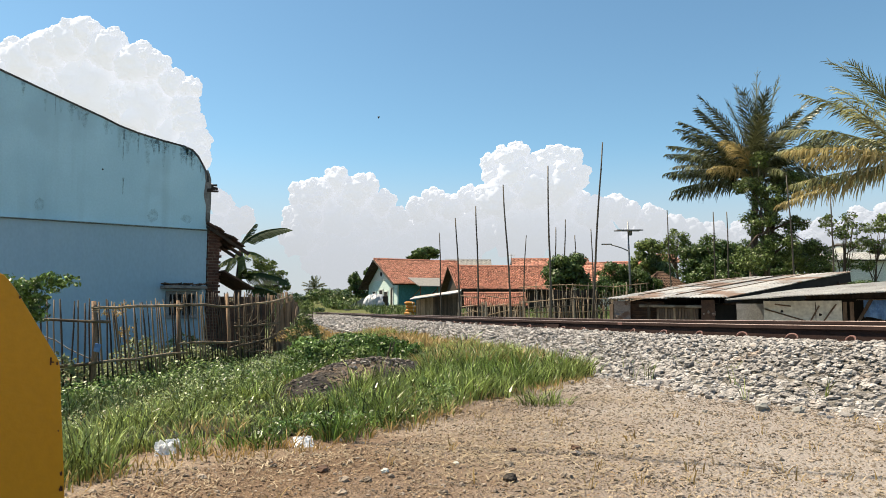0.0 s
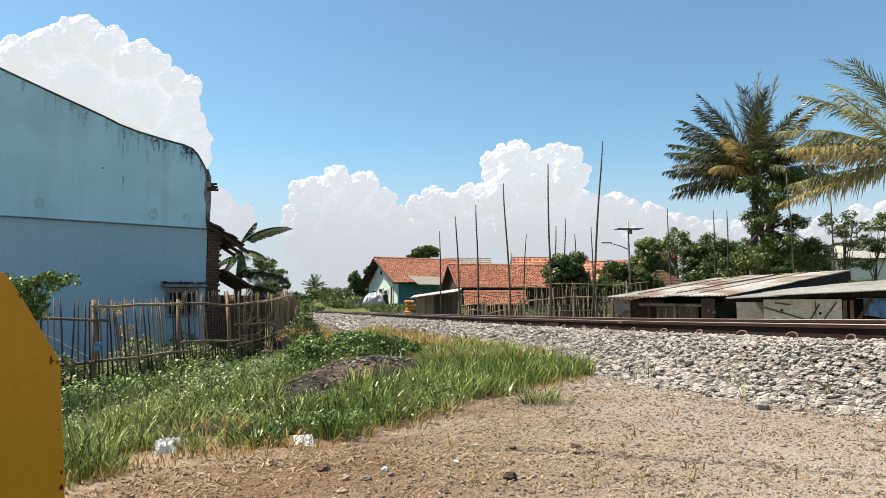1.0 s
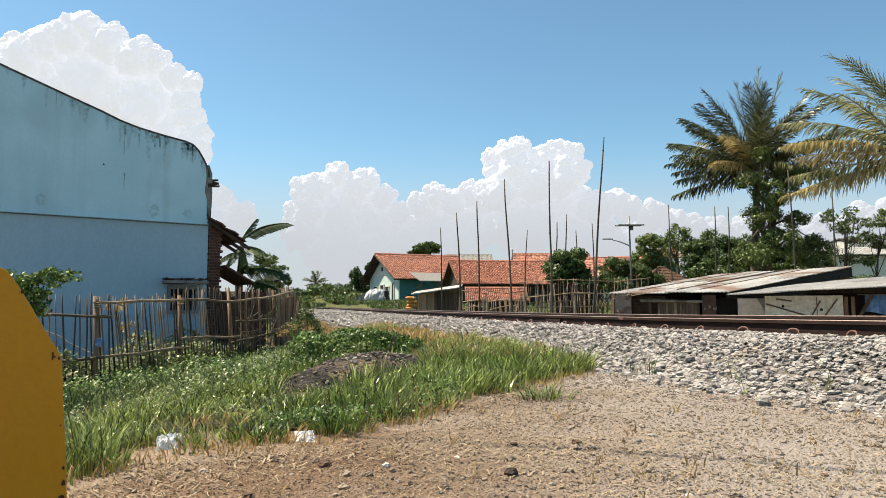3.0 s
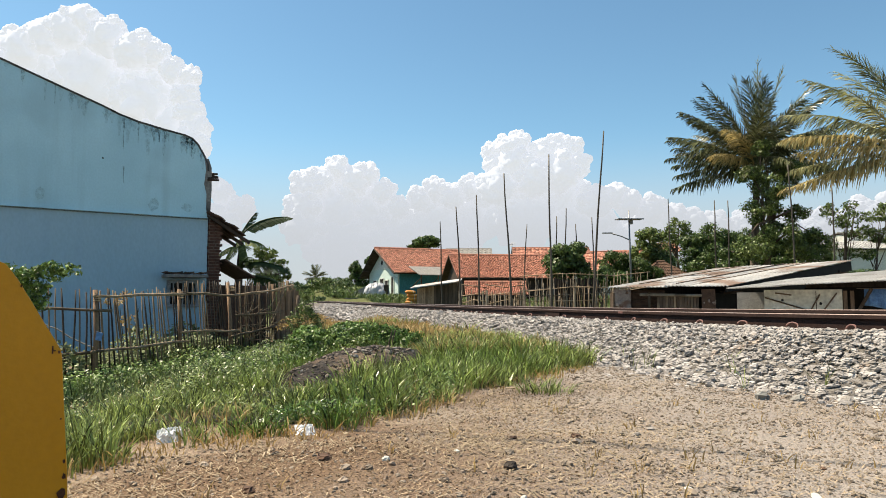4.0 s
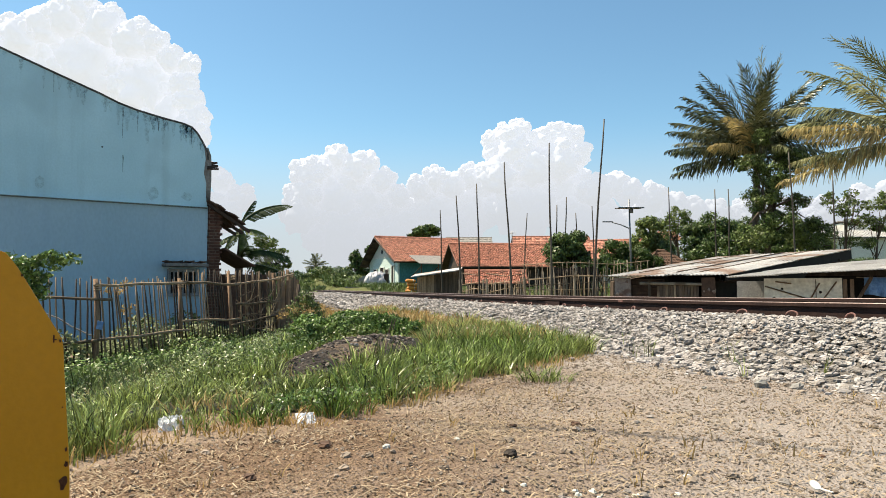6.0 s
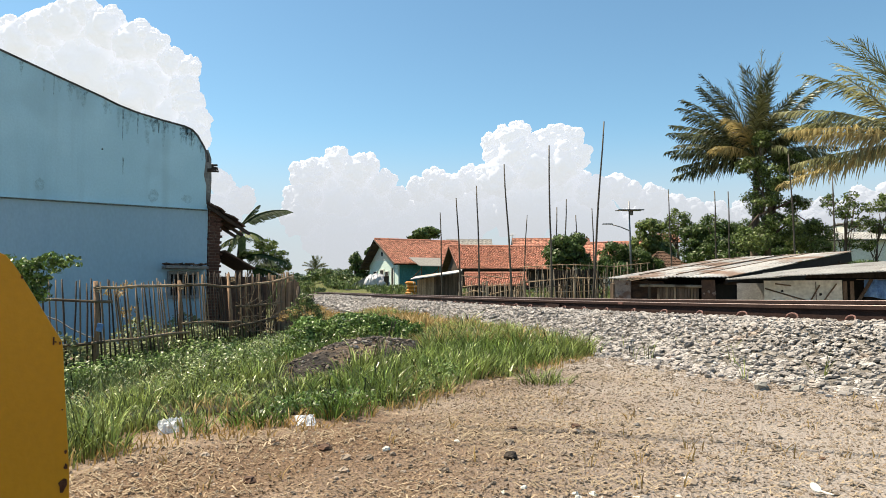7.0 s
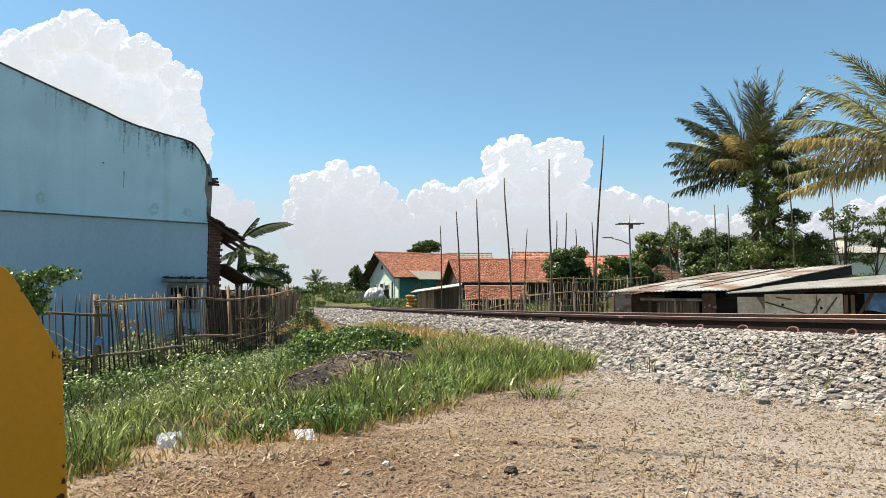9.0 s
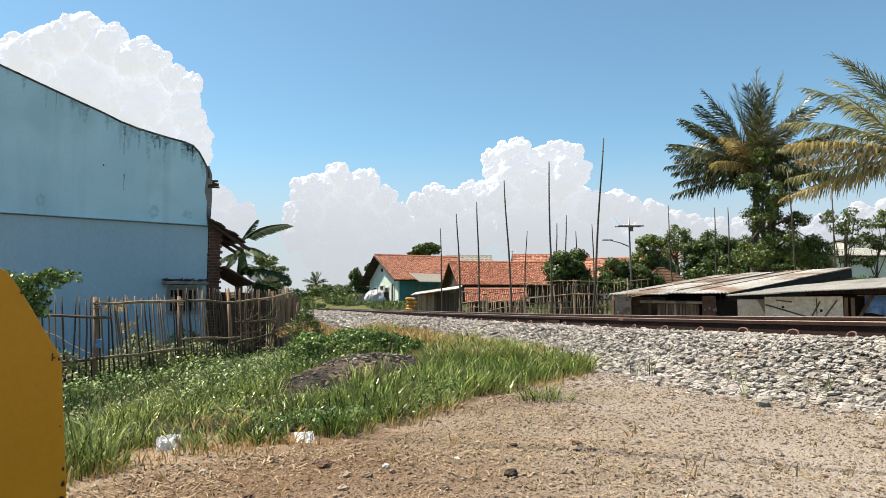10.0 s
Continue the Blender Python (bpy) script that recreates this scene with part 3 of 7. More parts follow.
def build_blue_house():
    h = thing("blue_house", pose(-4.72, 14.0, 0, 0, 0, 34.5), "pale blue plastered house with curved gable parapet and darker base", "house")
    top = [(-7.0, 2.43), (-0.03, 2.43), (-0.02, 2.85), (0.0, 3.1), (-0.03, 3.38), (-0.04, 3.52), (-0.13, 3.70), (-0.24, 3.88), (-0.35, 3.99), (-0.5, 4.04), (-0.9, 4.10), (-1.38, 4.19), (-1.7, 4.28), (-2.0, 4.40),
           (-2.6, 4.61), (-3.53, 4.94), (-7.0, 6.2)]
    part("gable_wall", Geo().prism(top, 0.16), BLUE_UP, h, "pale blue upper wall streaked with mould")
    part("lower_wall", Geo().prism([(-7.0, -0.5), (0.0, -0.5), (0.0, 2.41), (-7.0, 2.41)], 0.2, Matrix.Translation((0, 0.03, 0))), BLUE_LOW, h, "blue lower wall with faint damp patches")
    part("string_course", Geo().box((-3.51, -0.012, 2.422), (6.98, 0.07, 0.022)), BLUE_UP, h, "thin painted ledge", bevel=0.004)
    # Thin dark box paints the shadow line that the ledge itself does not cast.
    part("shadow_gap", Geo().box((-3.51, 0.01, 2.402), (6.98, 0.05, 0.016)), LEDGE_SHADE, h, "dark strip that paints the shade under the ledge")
    # the parapet's dirty cement coping follows the curve
    cop = Geo()
    line = top[4:]
    outer, inner = [], []
    for i, (x, z) in enumerate(line):
        a, b = line[max(0, i - 1)], line[min(len(line) - 1, i + 1)]
        t = Vector((b[0] - a[0], b[1] - a[1])).normalized()
        nrm = Vector((t.y, -t.x))
        outer.append((x + nrm.x * 0.022, z + nrm.y * 0.022))
        inner.append((x - nrm.x * 0.012, z - nrm.y * 0.012))
    for i in range(len(line) - 1):
        cop.prism([outer[i], outer[i + 1], inner[i + 1], inner[i]], 0.21, Matrix.Translation((0, -0.014, 0)))
    part("coping", cop, BLACK_CEMENT, h, "blackened cement coping")
    # bare cement along the broken end
    edge = Geo().prism([(0.03, 2.46), (0.05, 3.0), (0.04, 3.45), (-0.02, 3.62), (-0.10, 3.62), (-0.07, 3.4), (-0.10, 3.1), (-0.05, 2.9), (-0.05, 2.6), (-0.02, 2.46)], 0.18, Matrix.Translation((0, -0.006, 0)))
    part("broken_end", edge, GREY_CEMENT, h, "crumbled bare cement edge")
    rng = random.Random(8)
    def parapet(u):
        pts = sorted((-x, z) for x, z in top[6:])
        for (u0, z0), (u1, z1) in zip(pts[:-1], pts[1:]):
            if u0 <= u <= u1:
                return z0 + (z1 - z0) * (u - u0) / (u1 - u0)
        return 3.6

    def stain(u, z0, ln, w, mat, lift):
        k = 9
        l = [(-u - w * rng.uniform(0.25, 0.6) * (1 - 0.8 * i / k), z0 - ln * i / k) for i in range(k + 1)]
        r = [(-u + w * rng.uniform(0.25, 0.6) * (1 - 0.8 * i / k), z0 - ln * i / k) for i in range(k + 1)]
        ring = l + r[::-1]
        part("mould_streak", Geo().add([(x, -lift, z) for x, z in ring], [(i, 2 * k + 1 - i, 2 * k - i, i + 1) for i in range(k)]), mat, h, "mould streak down the paint")

    for u, ln, w in [(1.62, 0.62, 0.055), (1.36, 0.4, 0.045), (0.98, 0.26, 0.07), (0.45, 0.2, 0.09), (2.78, 0.35, 0.03), (0.36, 0.36, 0.035)]:
        stain(u, parapet(u) - 0.01, ln, w, DARK_MOULD, 0.0045)
    stain(1.60, 3.3, 0.32, 0.035, DARK_MOULD, 0.0045)
    for k in range(46):
        u = abs(rng.gauss(0.9, 0.8)) + 0.1 if k < 30 else rng.uniform(0.2, 4.6)
        stain(u, parapet(u) - 0.005, rng.uniform(0.08, 0.3) + 0.35 * rng.random() ** 3, rng.uniform(0.05, 0.2), SOFT_MOULD, 0.0025 + 0.00002 * k)
    for u, z, w, t in ((1.05, 2.62, 0.2, 0.3), (2.95, 2.68, 0.16, 0.26), (0.42, 2.6, 0.24, 0.18)):
        rim = [(-u + 0.5 * w * math.cos(0.4 * q) * rng.uniform(0.7, 1.1), z + 0.5 * t * math.sin(0.4 * q) * rng.uniform(0.7, 1.1)) for q in range(16)]
        part("damp_patch", Geo().add([(x, -0.0065, zz) for x, zz in rim], [tuple(range(16))]), SOFT_MOULD, h, "faint damp patch in the paint")
    part("hole", Geo().tube([(-1.96, -0.003, 3.42), (-1.96, 0.01, 3.42)], 0.016, 8), DARK, h, "small drill hole")
    # the barred window under its slab
    win = part("window", Geo().box((-0.46, 0.03, 0.91), (0.46, 0.02, 0.42)), DARK, h, "small dark window behind wooden bars")
    fr = Geo()
    for c, s in (((-0.46, 0.0, 1.145), (0.60, 0.07, 0.06)), ((-0.46, 0.0, 0.675), (0.60, 0.07, 0.06)), ((-0.73, 0.0, 0.91), (0.06, 0.07, 0.41)), ((-0.19, 0.0, 0.91), (0.06, 0.07, 0.41))):
        fr.box(c, s)
    part("window_frame", fr, FRAME_PAINT, win, "flaking pale frame")
    for i in range(5):
        part("bar", Geo().box((-0.64 + 0.09 * i, 0.0, 0.91), (0.025, 0.03, 0.41)), FRAME_PAINT, win)
    part("window_slab", Geo().box((-0.46, -0.14, 1.25), (0.80, 0.34, 0.06)), GREY_CEMENT, h, "mossy concrete slab over the window", bevel=0.008)
    for i in range(12):
        part("broken_tile", Geo().box((0, 0, 0), (rng.uniform(0.08, 0.2), 0.12, 0.02)), OLD_TILE, h, m=pose(-0.8 + 0.062 * i, -0.16 + rng.uniform(-0.08, 0.08), 1.295 + rng.uniform(0, 0.02), rng.uniform(-10, 10), rng.uniform(-14, 14), rng.uniform(-40, 40)))
    # raw brick pier at the corner
    pier = part("brick_pier", Geo().box((0.135, 0.17, 0.98), (0.22, 0.28, 2.96)), MORTAR, h, "raw red brick pier")
    bm = Geo().box((0, 0, 0), (0.118, 0.3, 0.048)).mesh("brick")
    bm.materials.append(BRICK)
    for i in range(48):
        for j in range(2):
            part("brick", bm, None, pier, m=pose(0.07 + 0.126 * j + (0.03 if i % 2 else -0.01) + rng.uniform(-0.008, 0.008), 0.16 + rng.uniform(-0.015, 0.012), -0.45 + 0.06 * i, 0, rng.uniform(-2, 2), rng.uniform(-3, 3)))
    # back wall line that closes the house, and the low roof behind the parapet
    part("side_wall", Geo().box((0.10, 3.0, 1.0), (0.16, 5.2, 3.0)), GREY_CEMENT, h)
    part("roof", Geo().prism([(-7.0, 4.9), (0.0, 2.6), (0.0, 2.5), (-7.0, 4.8)], 5.4, Matrix.Translation((0, 0.2, 0))), OLD_TILE, h)
    # ragged eave of old tiles past the pier
    tm = Geo().prism([(-0.11, 0), (0.11, 0), (0.12, 0.012), (0.0, 0.03), (-0.12, 0.012)], 0.26).mesh("roof_tile")
    tm.materials.append(OLD_TILE)
    for i in range(5):
        for j in range(5):
            part("roof_tile", tm, None, h, m=pose(0.06 + 0.135 * i + rng.uniform(-0.02, 0.02), -0.16 + 0.24 * j, 2.5 - 0.085 * i + rng.uniform(-0.02, 0.03), rng.uniform(-6, 6), 33 + rng.uniform(-8, 8), rng.uniform(-8, 8)))
    for i in range(3):
        part("rafter", Geo().box((0, 0, 0), (0.95, 0.05, 0.06)), DARK_WOOD, h, m=pose(0.42, -0.08 + 0.45 * i, 2.2, 0, 31, 0))
    for i in range(4):
        part("rafter_end", Geo().box((0, 0, 0), (0.22, 0.05, 0.035)), DARK_WOOD, h, m=pose(0.07, -0.02 + 0.03 * i, 3.20 + 0.045 * i, 0, rng.uniform(-10, 16), rng.uniform(-10, 10)))
    part("lean_to_roof", Geo().box((0, 0, 0), (0.72, 1.3, 0.03)), OLD_TILE, h, "brown rusted lean-to sheet", m=pose(0.60, 0.45, 1.42, 0, 29, 0))
    part("lean_to_wall", Geo().box((0.85, 0.9, 0.2), (1.4, 0.1, 1.8)), OLD_TILE, h, "low raw brick wall of the lean-to")
    part("brick_wall_stub", Geo().box((0.66, 0.45, 0.2), (0.5, 0.12, 1.3)), OLD_TILE, h, "low raw brick wall")


build_blue_house()

# ---- the bamboo fence ----
FENCE = [(-5.6, 8.15), (-4.14, 8.5), (-4.0, 10.8), (-3.58, 12.0), (-3.1, 13.2), (-3.04, 14.2)]
FENCE_TOP = [0.925, 0.925, 0.965, 1.10, 1.10, 1.18]


def along(line, step):
    out = []
    for (x0, y0), (x1, y1) in zip(line[:-1], line[1:]):
        n = max(1, int(math.hypot(x1 - x0, y1 - y0) / step))
        out += [(x0 + (x1 - x0) * i / n, y0 + (y1 - y0) * i / n) for i in range(n)]
    return out + [line[-1]]


def build_fence():
    f = thing("bamboo_fence", pose(0, 0, 0), "weathered split-bamboo picket fence with uneven stakes and tied rails", "fence")
    rng = random.Random(21)
    pk = []
    for i in range(8):
        r = rng.uniform(0.009, 0.0125)
        g = Geo().tube([(rng.uniform(-0.008, 0.008), 0, 0.0), (rng.uniform(-0.005, 0.005), 0, 0.45), (rng.uniform(-0.006, 0.006), 0, 0.85), (rng.uniform(-0.01, 0.01), 0, 1.2)], [r, r * 1.05, r, r * 0.75], 6)
        pk.append(g.mesh("picket", True))
        pk[-1].materials.append(BAMBOO_DARK if i % 2 else BAMBOO)
    LEAN = (2.5, 6.5, 6.0, 3.0, 1.0)
    for i, step in enumerate((0.072, 0.11, 0.072, 0.045, 0.05)):
        (x0, y0), (x1, y1) = FENCE[i], FENCE[i + 1]
        n = int(math.hypot(x1 - x0, y1 - y0) / step)
        for j in range(n):
            a = (j + rng.uniform(-0.1, 0.1)) / n
            x, y = x0 + (x1 - x0) * a, y0 + (y1 - y0) * a
            b = ground_z(x, y)
            up = FENCE_TOP[i] + (FENCE_TOP[i + 1] - FENCE_TOP[i]) * a + (0.1 if i == 2 else 0) * (1 - a) + rng.uniform(-0.035, 0.03) - b + 0.05
            part("picket", pk[rng.randrange(8)], None, f, m=pose(x + LEAN[i] * 0.006, y + rng.uniform(-0.015, 0.015), b - 0.05, rng.uniform(-2, 2), -LEAN[i] + rng.uniform(-2.5, 2.0), rng.choice((0, 8, -8))) @ Matrix.Diagonal((1, 1, up / 1.2, 1)))
    for (x, y), t in zip(FENCE[1:], FENCE_TOP[1:]):
        b = ground_z(x, y)
        part("post", Geo().tube([(0, 0, -0.05), (0.012, 0, 0.6), (-0.02, 0.01, t - b - 0.01)], [0.034, 0.033, 0.028], 8), BOARD, f, "thick brown bamboo post", True, m=pose(x - 0.02, y - 0.05, b, rng.uniform(-2, 2), rng.uniform(-4, -1), 0))
        part("binding", Geo().tube([(0.042 * math.cos(a), 0.042 * math.sin(a), 0.004 * a) for a in [0.6 * i for i in range(32)]], 0.006, 4), STRAW, f, "cord tied round the post", m=pose(x - 0.02, y - 0.05, t - 0.16))
    for p0, p1 in (((-5.6, 8.15, 0.72), (-4.02, 8.5, 0.665)), ((-5.6, 8.15, 0.08), (-4.1, 8.5, 0.18)), ((-4.22, 8.45, 0.83), (-3.98, 10.9, 0.885)), ((-4.02, 10.7, 0.90), (-3.54, 12.05, 0.865)),
                   ((-3.62, 11.9, 0.86), (-3.1, 13.2, 0.99)), ((-3.13, 13.1, 0.985), (-3.04, 14.0, 1.08)), ((-4.2, 8.4, 0.17), (-3.96, 10.9, 0.165)), ((-4.0, 10.7, 0.31), (-3.52, 12.05, 0.27)),
                   ((-3.6, 11.9, 0.18), (-3.05, 13.2, 0.33)), ((-3.58, 12.0, 0.52), (-3.2, 12.9, 0.55))):
        p0, p1 = Vector(p0), Vector(p1)
        pts = [p0.lerp(p1, k / 5) + Vector((0.04, -0.045, rng.uniform(-0.01, 0.01))) for k in range(6)]
        part("rail", Geo().tube(pts, [0.019 + rng.uniform(-0.004, 0.003) for _ in pts], 7), BAMBOO, f, "bamboo cross rail", True)
    # crossed thin splits woven into the far stretch
    for k in range(34):
        a, z = rng.uniform(0, 0.8), rng.uniform(0.2, 0.85)
        x0, y0 = -3.58 + 0.55 * a, 12.0 + 1.25 * a
        b2 = min(1.0, a + rng.uniform(0.15, 0.35))
        x1, y1 = -3.58 + 0.55 * b2, 12.0 + 1.25 * b2
        tilt = rng.choice((0, 0, 0.12, -0.1, 0.5, -0.45))
        part("lattice_split", Geo().tube([(x0 + 0.04, y0 - 0.06, ground_z(x0, y0) + z), (x1 + 0.04, y1 - 0.06, ground_z(x1, y1) + z + tilt)], 0.009, 5), BAMBOO, f)
    for k in range(14):
        a = k / 13
        x, y = -3.1 + 0.07 * a, 13.2 + 1.3 * a
        part("board", Geo().box((0, 0, 0.5 + rng.uniform(-0.05, 0.04)), (0.09, 0.02, 1.25)), BOARD, f, "brown upright board", m=pose(x, y, ground_z(x, y), rng.uniform(-2, 2), rng.uniform(-3, 3), 75))


build_fence()

# ---- houses beyond the line ----


def tiled_slope(g, p00, p10, p11, p01, rows, cols, thick, rng):
    """Overlapping tiles over a slope: p00 to p10 along the eave, p01 and p11 on the ridge."""
    p00, p10, p11, p01 = (Vector(p) for p in (p00, p10, p11, p01))
    up = (p01 - p00).normalized()
    nrm = (p10 - p00).cross(up).normalized()
    if nrm.z < 0:
        nrm = -nrm
    for r in range(rows):
        for c in range(cols):
            def at(u, v):
                return (p00 * (1 - u) + p10 * u) * (1 - v) + (p01 * (1 - u) + p11 * u) * v
            u0, u1, v0, v1 = c / cols, (c + 1) / cols, r / rows, (r + 1.15) / rows
            j = rng.uniform(-0.3, 0.3) * thick
            lo, hi = nrm * (thick + j), nrm * (thick * 0.2)
            mid = nrm * (thick * 0.9)
            um = (u0 + u1) / 2
            g.add([at(u0, v0) + lo, at(um, v0) + lo + mid, at(u1, v0) + lo, at(u1, v1) + hi, at(um, v1) + hi + mid, at(u0, v1) + hi, at(u0, v0), at(u1, v0)],
                  [(0, 1, 4, 5), (1, 2, 3, 4), (6, 7, 2, 1, 0)])
    return g


def slab(p00, p10, p11, p01, t=0.06):
    a = [Vector(p) for p in (p00, p10, p11, p01)]
    return Geo().add(a + [p - Vector((0, 0, t)) for p in a], [(0, 1, 2, 3), (7, 6, 5, 4), (0, 4, 5, 1), (1, 5, 6, 2), (2, 6, 7, 3), (3, 7, 4, 0)])


def build_gable_house():
    h = thing("gable_house", pose(-5.28, 60.0, 0.0, 0, 0, 24.7), "small mint and white house with an orange clay tile gable roof", "house")
    rng = random.Random(31)
    L, ye, ze, yf, zf, zr = 7.2, -4.9, 2.9, 4.0, 2.74, 5.14
    near = tiled_slope(Geo(), (-0.7, ye, ze), (L, ye, ze), (L, 0, zr), (-0.7, 0, zr), 32, 46, 0.045, rng)
    part("roof_slope", near, TILE_FAR, h, "orange and darkened clay tiles")
    part("roof_slope", tiled_slope(Geo(), (-0.7, yf, zf), (L, yf, zf), (L, 0, zr), (-0.7, 0, zr), 12, 20, 0.05, rng), TILE_FAR, h)
    part("roof_deck", slab((-0.68, ye + 0.05, ze - 0.03), (L, ye + 0.05, ze - 0.03), (L, 0, zr - 0.03), (-0.68, 0, zr - 0.03)), DARK_WOOD, h)
    part("roof_deck", slab((-0.68, yf - 0.05, zf - 0.03), (L, yf - 0.05, zf - 0.03), (L, 0, zr - 0.03), (-0.68, 0, zr - 0.03)), DARK_WOOD, h)
    part("ridge", Geo().tube([(-0.7, 0, zr + 0.05), (L, 0, zr + 0.03)], 0.1, 6), TILE_FAR, h, "clay ridge tiles")
    for y0, y1, z1 in ((0, ye, ze), (0, yf, zf)):
        for k in range(5):
            a = k / 5
            part("rafter_tail", Geo().box((0, 0, 0), (0.6, 0.08, 0.08)), DARK_WOOD, h, m=pose(-0.4, y0 + (y1 - y0) * (a + 0.1), zr + (z1 - zr) * (a + 0.1) - 0.16))
    part("bargeboard", Geo().tube([(-0.72, ye, ze - 0.08), (-0.72, 0, zr - 0.06), (-0.72, yf, zf - 0.08)], 0.07, 4), DARK_WOOD, h, "dark bargeboard")
    part("gable_wall", Geo().prism([(-3.9, 0.3), (3.3, 0.3), (3.3, 3.0), (0, 4.9), (-3.9, 3.1)], 0.15, Matrix.Rotation(radians(90), 4, "Z") @ Matrix.Translation((0, -0.15, 0))), MINT_WALL, h, "pale mint gable wall")
    part("gable_panel", Geo().prism([(-2.9, 3.35), (2.3, 3.35), (0, 4.65)], 0.03, Matrix.Rotation(radians(90), 4, "Z") @ Matrix.Translation((0, 0.0, 0))), WHITE_WALL, h, "white gable triangle")
    part("front_wall", Geo().box((3.6, -3.9, 1.6), (7.0, 0.15, 2.7)), TEAL, h, "teal side wall in the eave's shade")
    part("back_wall", Geo().box((3.6, 3.3, 1.6), (7.0, 0.15, 2.7)), MINT_WALL, h)
    part("end_wall", Geo().box((7.05, -0.3, 1.6), (0.15, 7.2, 2.7)), MINT_WALL, h)
    for y, z, w, t in ((-1.3, 1.9, 0.8, 1.0), (-0.1, 2.2, 0.9, 0.7), (1.6, 1.9, 0.9, 1.1), (-2.7, 1.9, 0.5, 1.5)):
        wn2 = part("window", Geo().box((-0.16 + 0.14, y, z), (0.06, w, t)), DARK, h, "dark window")
        fr = Geo()
        fr.box((-0.03, y, z + t / 2), (0.1, w + 0.16, 0.08)).box((-0.03, y, z - t / 2), (0.1, w + 0.16, 0.08)).box((-0.03, y - w / 2, z), (0.1, 0.08, t)).box((-0.03, y + w / 2, z), (0.1, 0.08, t))
        part("window_frame", fr, WHITE_WALL, wn2)
    part("vent", Geo().tube([(-0.06, -0.1, 3.9), (0.02, -0.1, 3.9)], 0.22, 8), DARK, h, "round gable vent")
    part("porch_roof", slab((0.74, -6.6, 2.72), (2.55, -6.6, 2.72), (3.2, -5.0, 3.42), (0.45, -5.0, 3.42)), CONCRETE, h, "grey sheet awning")
    for x in (0.95, 2.4):
        part("porch_post", Geo().tube([(x, -6.4, 0.4), (x, -6.4, 2.74)], 0.05, 6), WOOD, h)
        part("strut", Geo().tube([(x, -4.0, 1.6), (x, -6.4, 2.5)], 0.04, 5), WOOD, h)


def build_simple_house(name, m, L, W, zb, ze, zr, wall, label, over=0.4, rows=14, cols=26, seed=1, hip=0.0, tile=None):
    h = thing(name, m, label, "house")
    rng = random.Random(seed)
    tile = tile or TILE_FAR
    y = W / 2 + over
    for s in (-1, 1):
        part("roof_slope", tiled_slope(Geo(), (-over, s * y, ze), (L + over, s * y, ze), (L + over - hip, 0, zr), (-over + hip, 0, zr), rows, cols, 0.045, rng), tile, h, "weathered clay tiles")
        part("roof_deck", slab((-over, s * y, ze - 0.03), (L + over, s * y, ze - 0.03), (L + over - hip, 0, zr - 0.03), (-over + hip, 0, zr - 0.03), 0.05), DARK_WOOD, h)
    if hip:
        for x0, x1 in ((-over, -over + hip), (L + over, L + over - hip)):
            part("roof_hip", Geo().add([(x0, -y, ze), (x0, y, ze), (x1, 0, zr)], [(0, 1, 2)]), tile, h)
    part("ridge", Geo().tube([(-over + hip, 0, zr + 0.03), (L + over - hip, 0, zr + 0.03)], 0.09, 6), tile, h)
    zw = ze + over * (zr - ze) / y
    for x in (0.06, L - 0.06):
        part("end_wall", Geo().prism([(-W / 2, zb), (W / 2, zb), (W / 2, ze), (0, zr - 0.15 if not hip else ze), (-W / 2, ze)], 0.12, Matrix.Translation((x - 0.06, 0, 0)) @ Matrix.Rotation(radians(90), 4, "Z") @ Matrix.Translation((0, -0.12, 0))), wall, h)
    for s in (-1, 1):
        part("wall", Geo().box((L / 2, s * (W / 2 - 0.06), (zb + ze) / 2), (L - 0.26, 0.12, ze - zb)), wall, h)
    for k in range(3 if ze - zb > 2 else 0):
        wn3 = part("window", Geo().box((L * (0.2 + 0.3 * k), -W / 2 - 0.005, zb + 1.4), (0.7, 0.06, 0.8)), DARK, h)
        part("window_frame", Geo().box((L * (0.2 + 0.3 * k), -W / 2 - 0.03, zb + 1.83), (0.86, 0.06, 0.07)), WHITE_WALL, wn3)
    return h


build_gable_house()
# Dark walls on both low houses: eave shade put into the wall colour.
build_simple_house("long_house", pose(0.7, 46.5, 0, 0, 0, 9.7), 6.6, 5.6, 0.2, 2.12, 3.72, DARK_WOOD, "long low house under a wide weathered clay tile roof", 0.4, 30, 70, 41)
build_simple_house("small_house", pose(1.3, 37.6, 0), 2.9, 2.2, -0.1, 1.02, 1.68, DARK_WOOD, "low outbuilding with an orange tile roof behind the fence", 0.2, 12, 34, 42)
build_simple_house("rear_house", pose(6.8, 66, 0), 6.5, 5, 0.3, 3.6, 5.6, WHITE_WALL, "distant house with an orange tile roof", 0.4, 12, 20, 43)
build_simple_house("brick_house", pose(11.6, 57, 0, 0, 0, -22), 5.0, 4.5, 0.2, 2.9, 4.6, WHITE_WALL, "distant red-roofed house among trees", 0.4, 12, 18, 44)
build_simple_house("hip_house", pose(12.7, 45.4, 0), 2.7, 3.0, 0.1, 2.15, 3.2, GREY_CEMENT, "brown hip-roofed house half hidden by trees", 0.3, 10, 14, 45, 1.4, OLD_TILE)
build_simple_house("upper_house", pose(21.6, 72, 0), 2.0, 3.0, 0.2, 5.6, 6.5, WHITE_WALL, "tall distant house with a small red roof", 0.3, 8, 8, 46)
build_simple_house("white_house", pose(33.5, 62, 0, 0, 0, -14), 9.0, 5.0, 0.2, 5.0, 5.75, WHITE_WALL, "white house behind the palms under a pale sheet roof", 0.5, 12, 40, 47, 0.0, ASBESTOS)
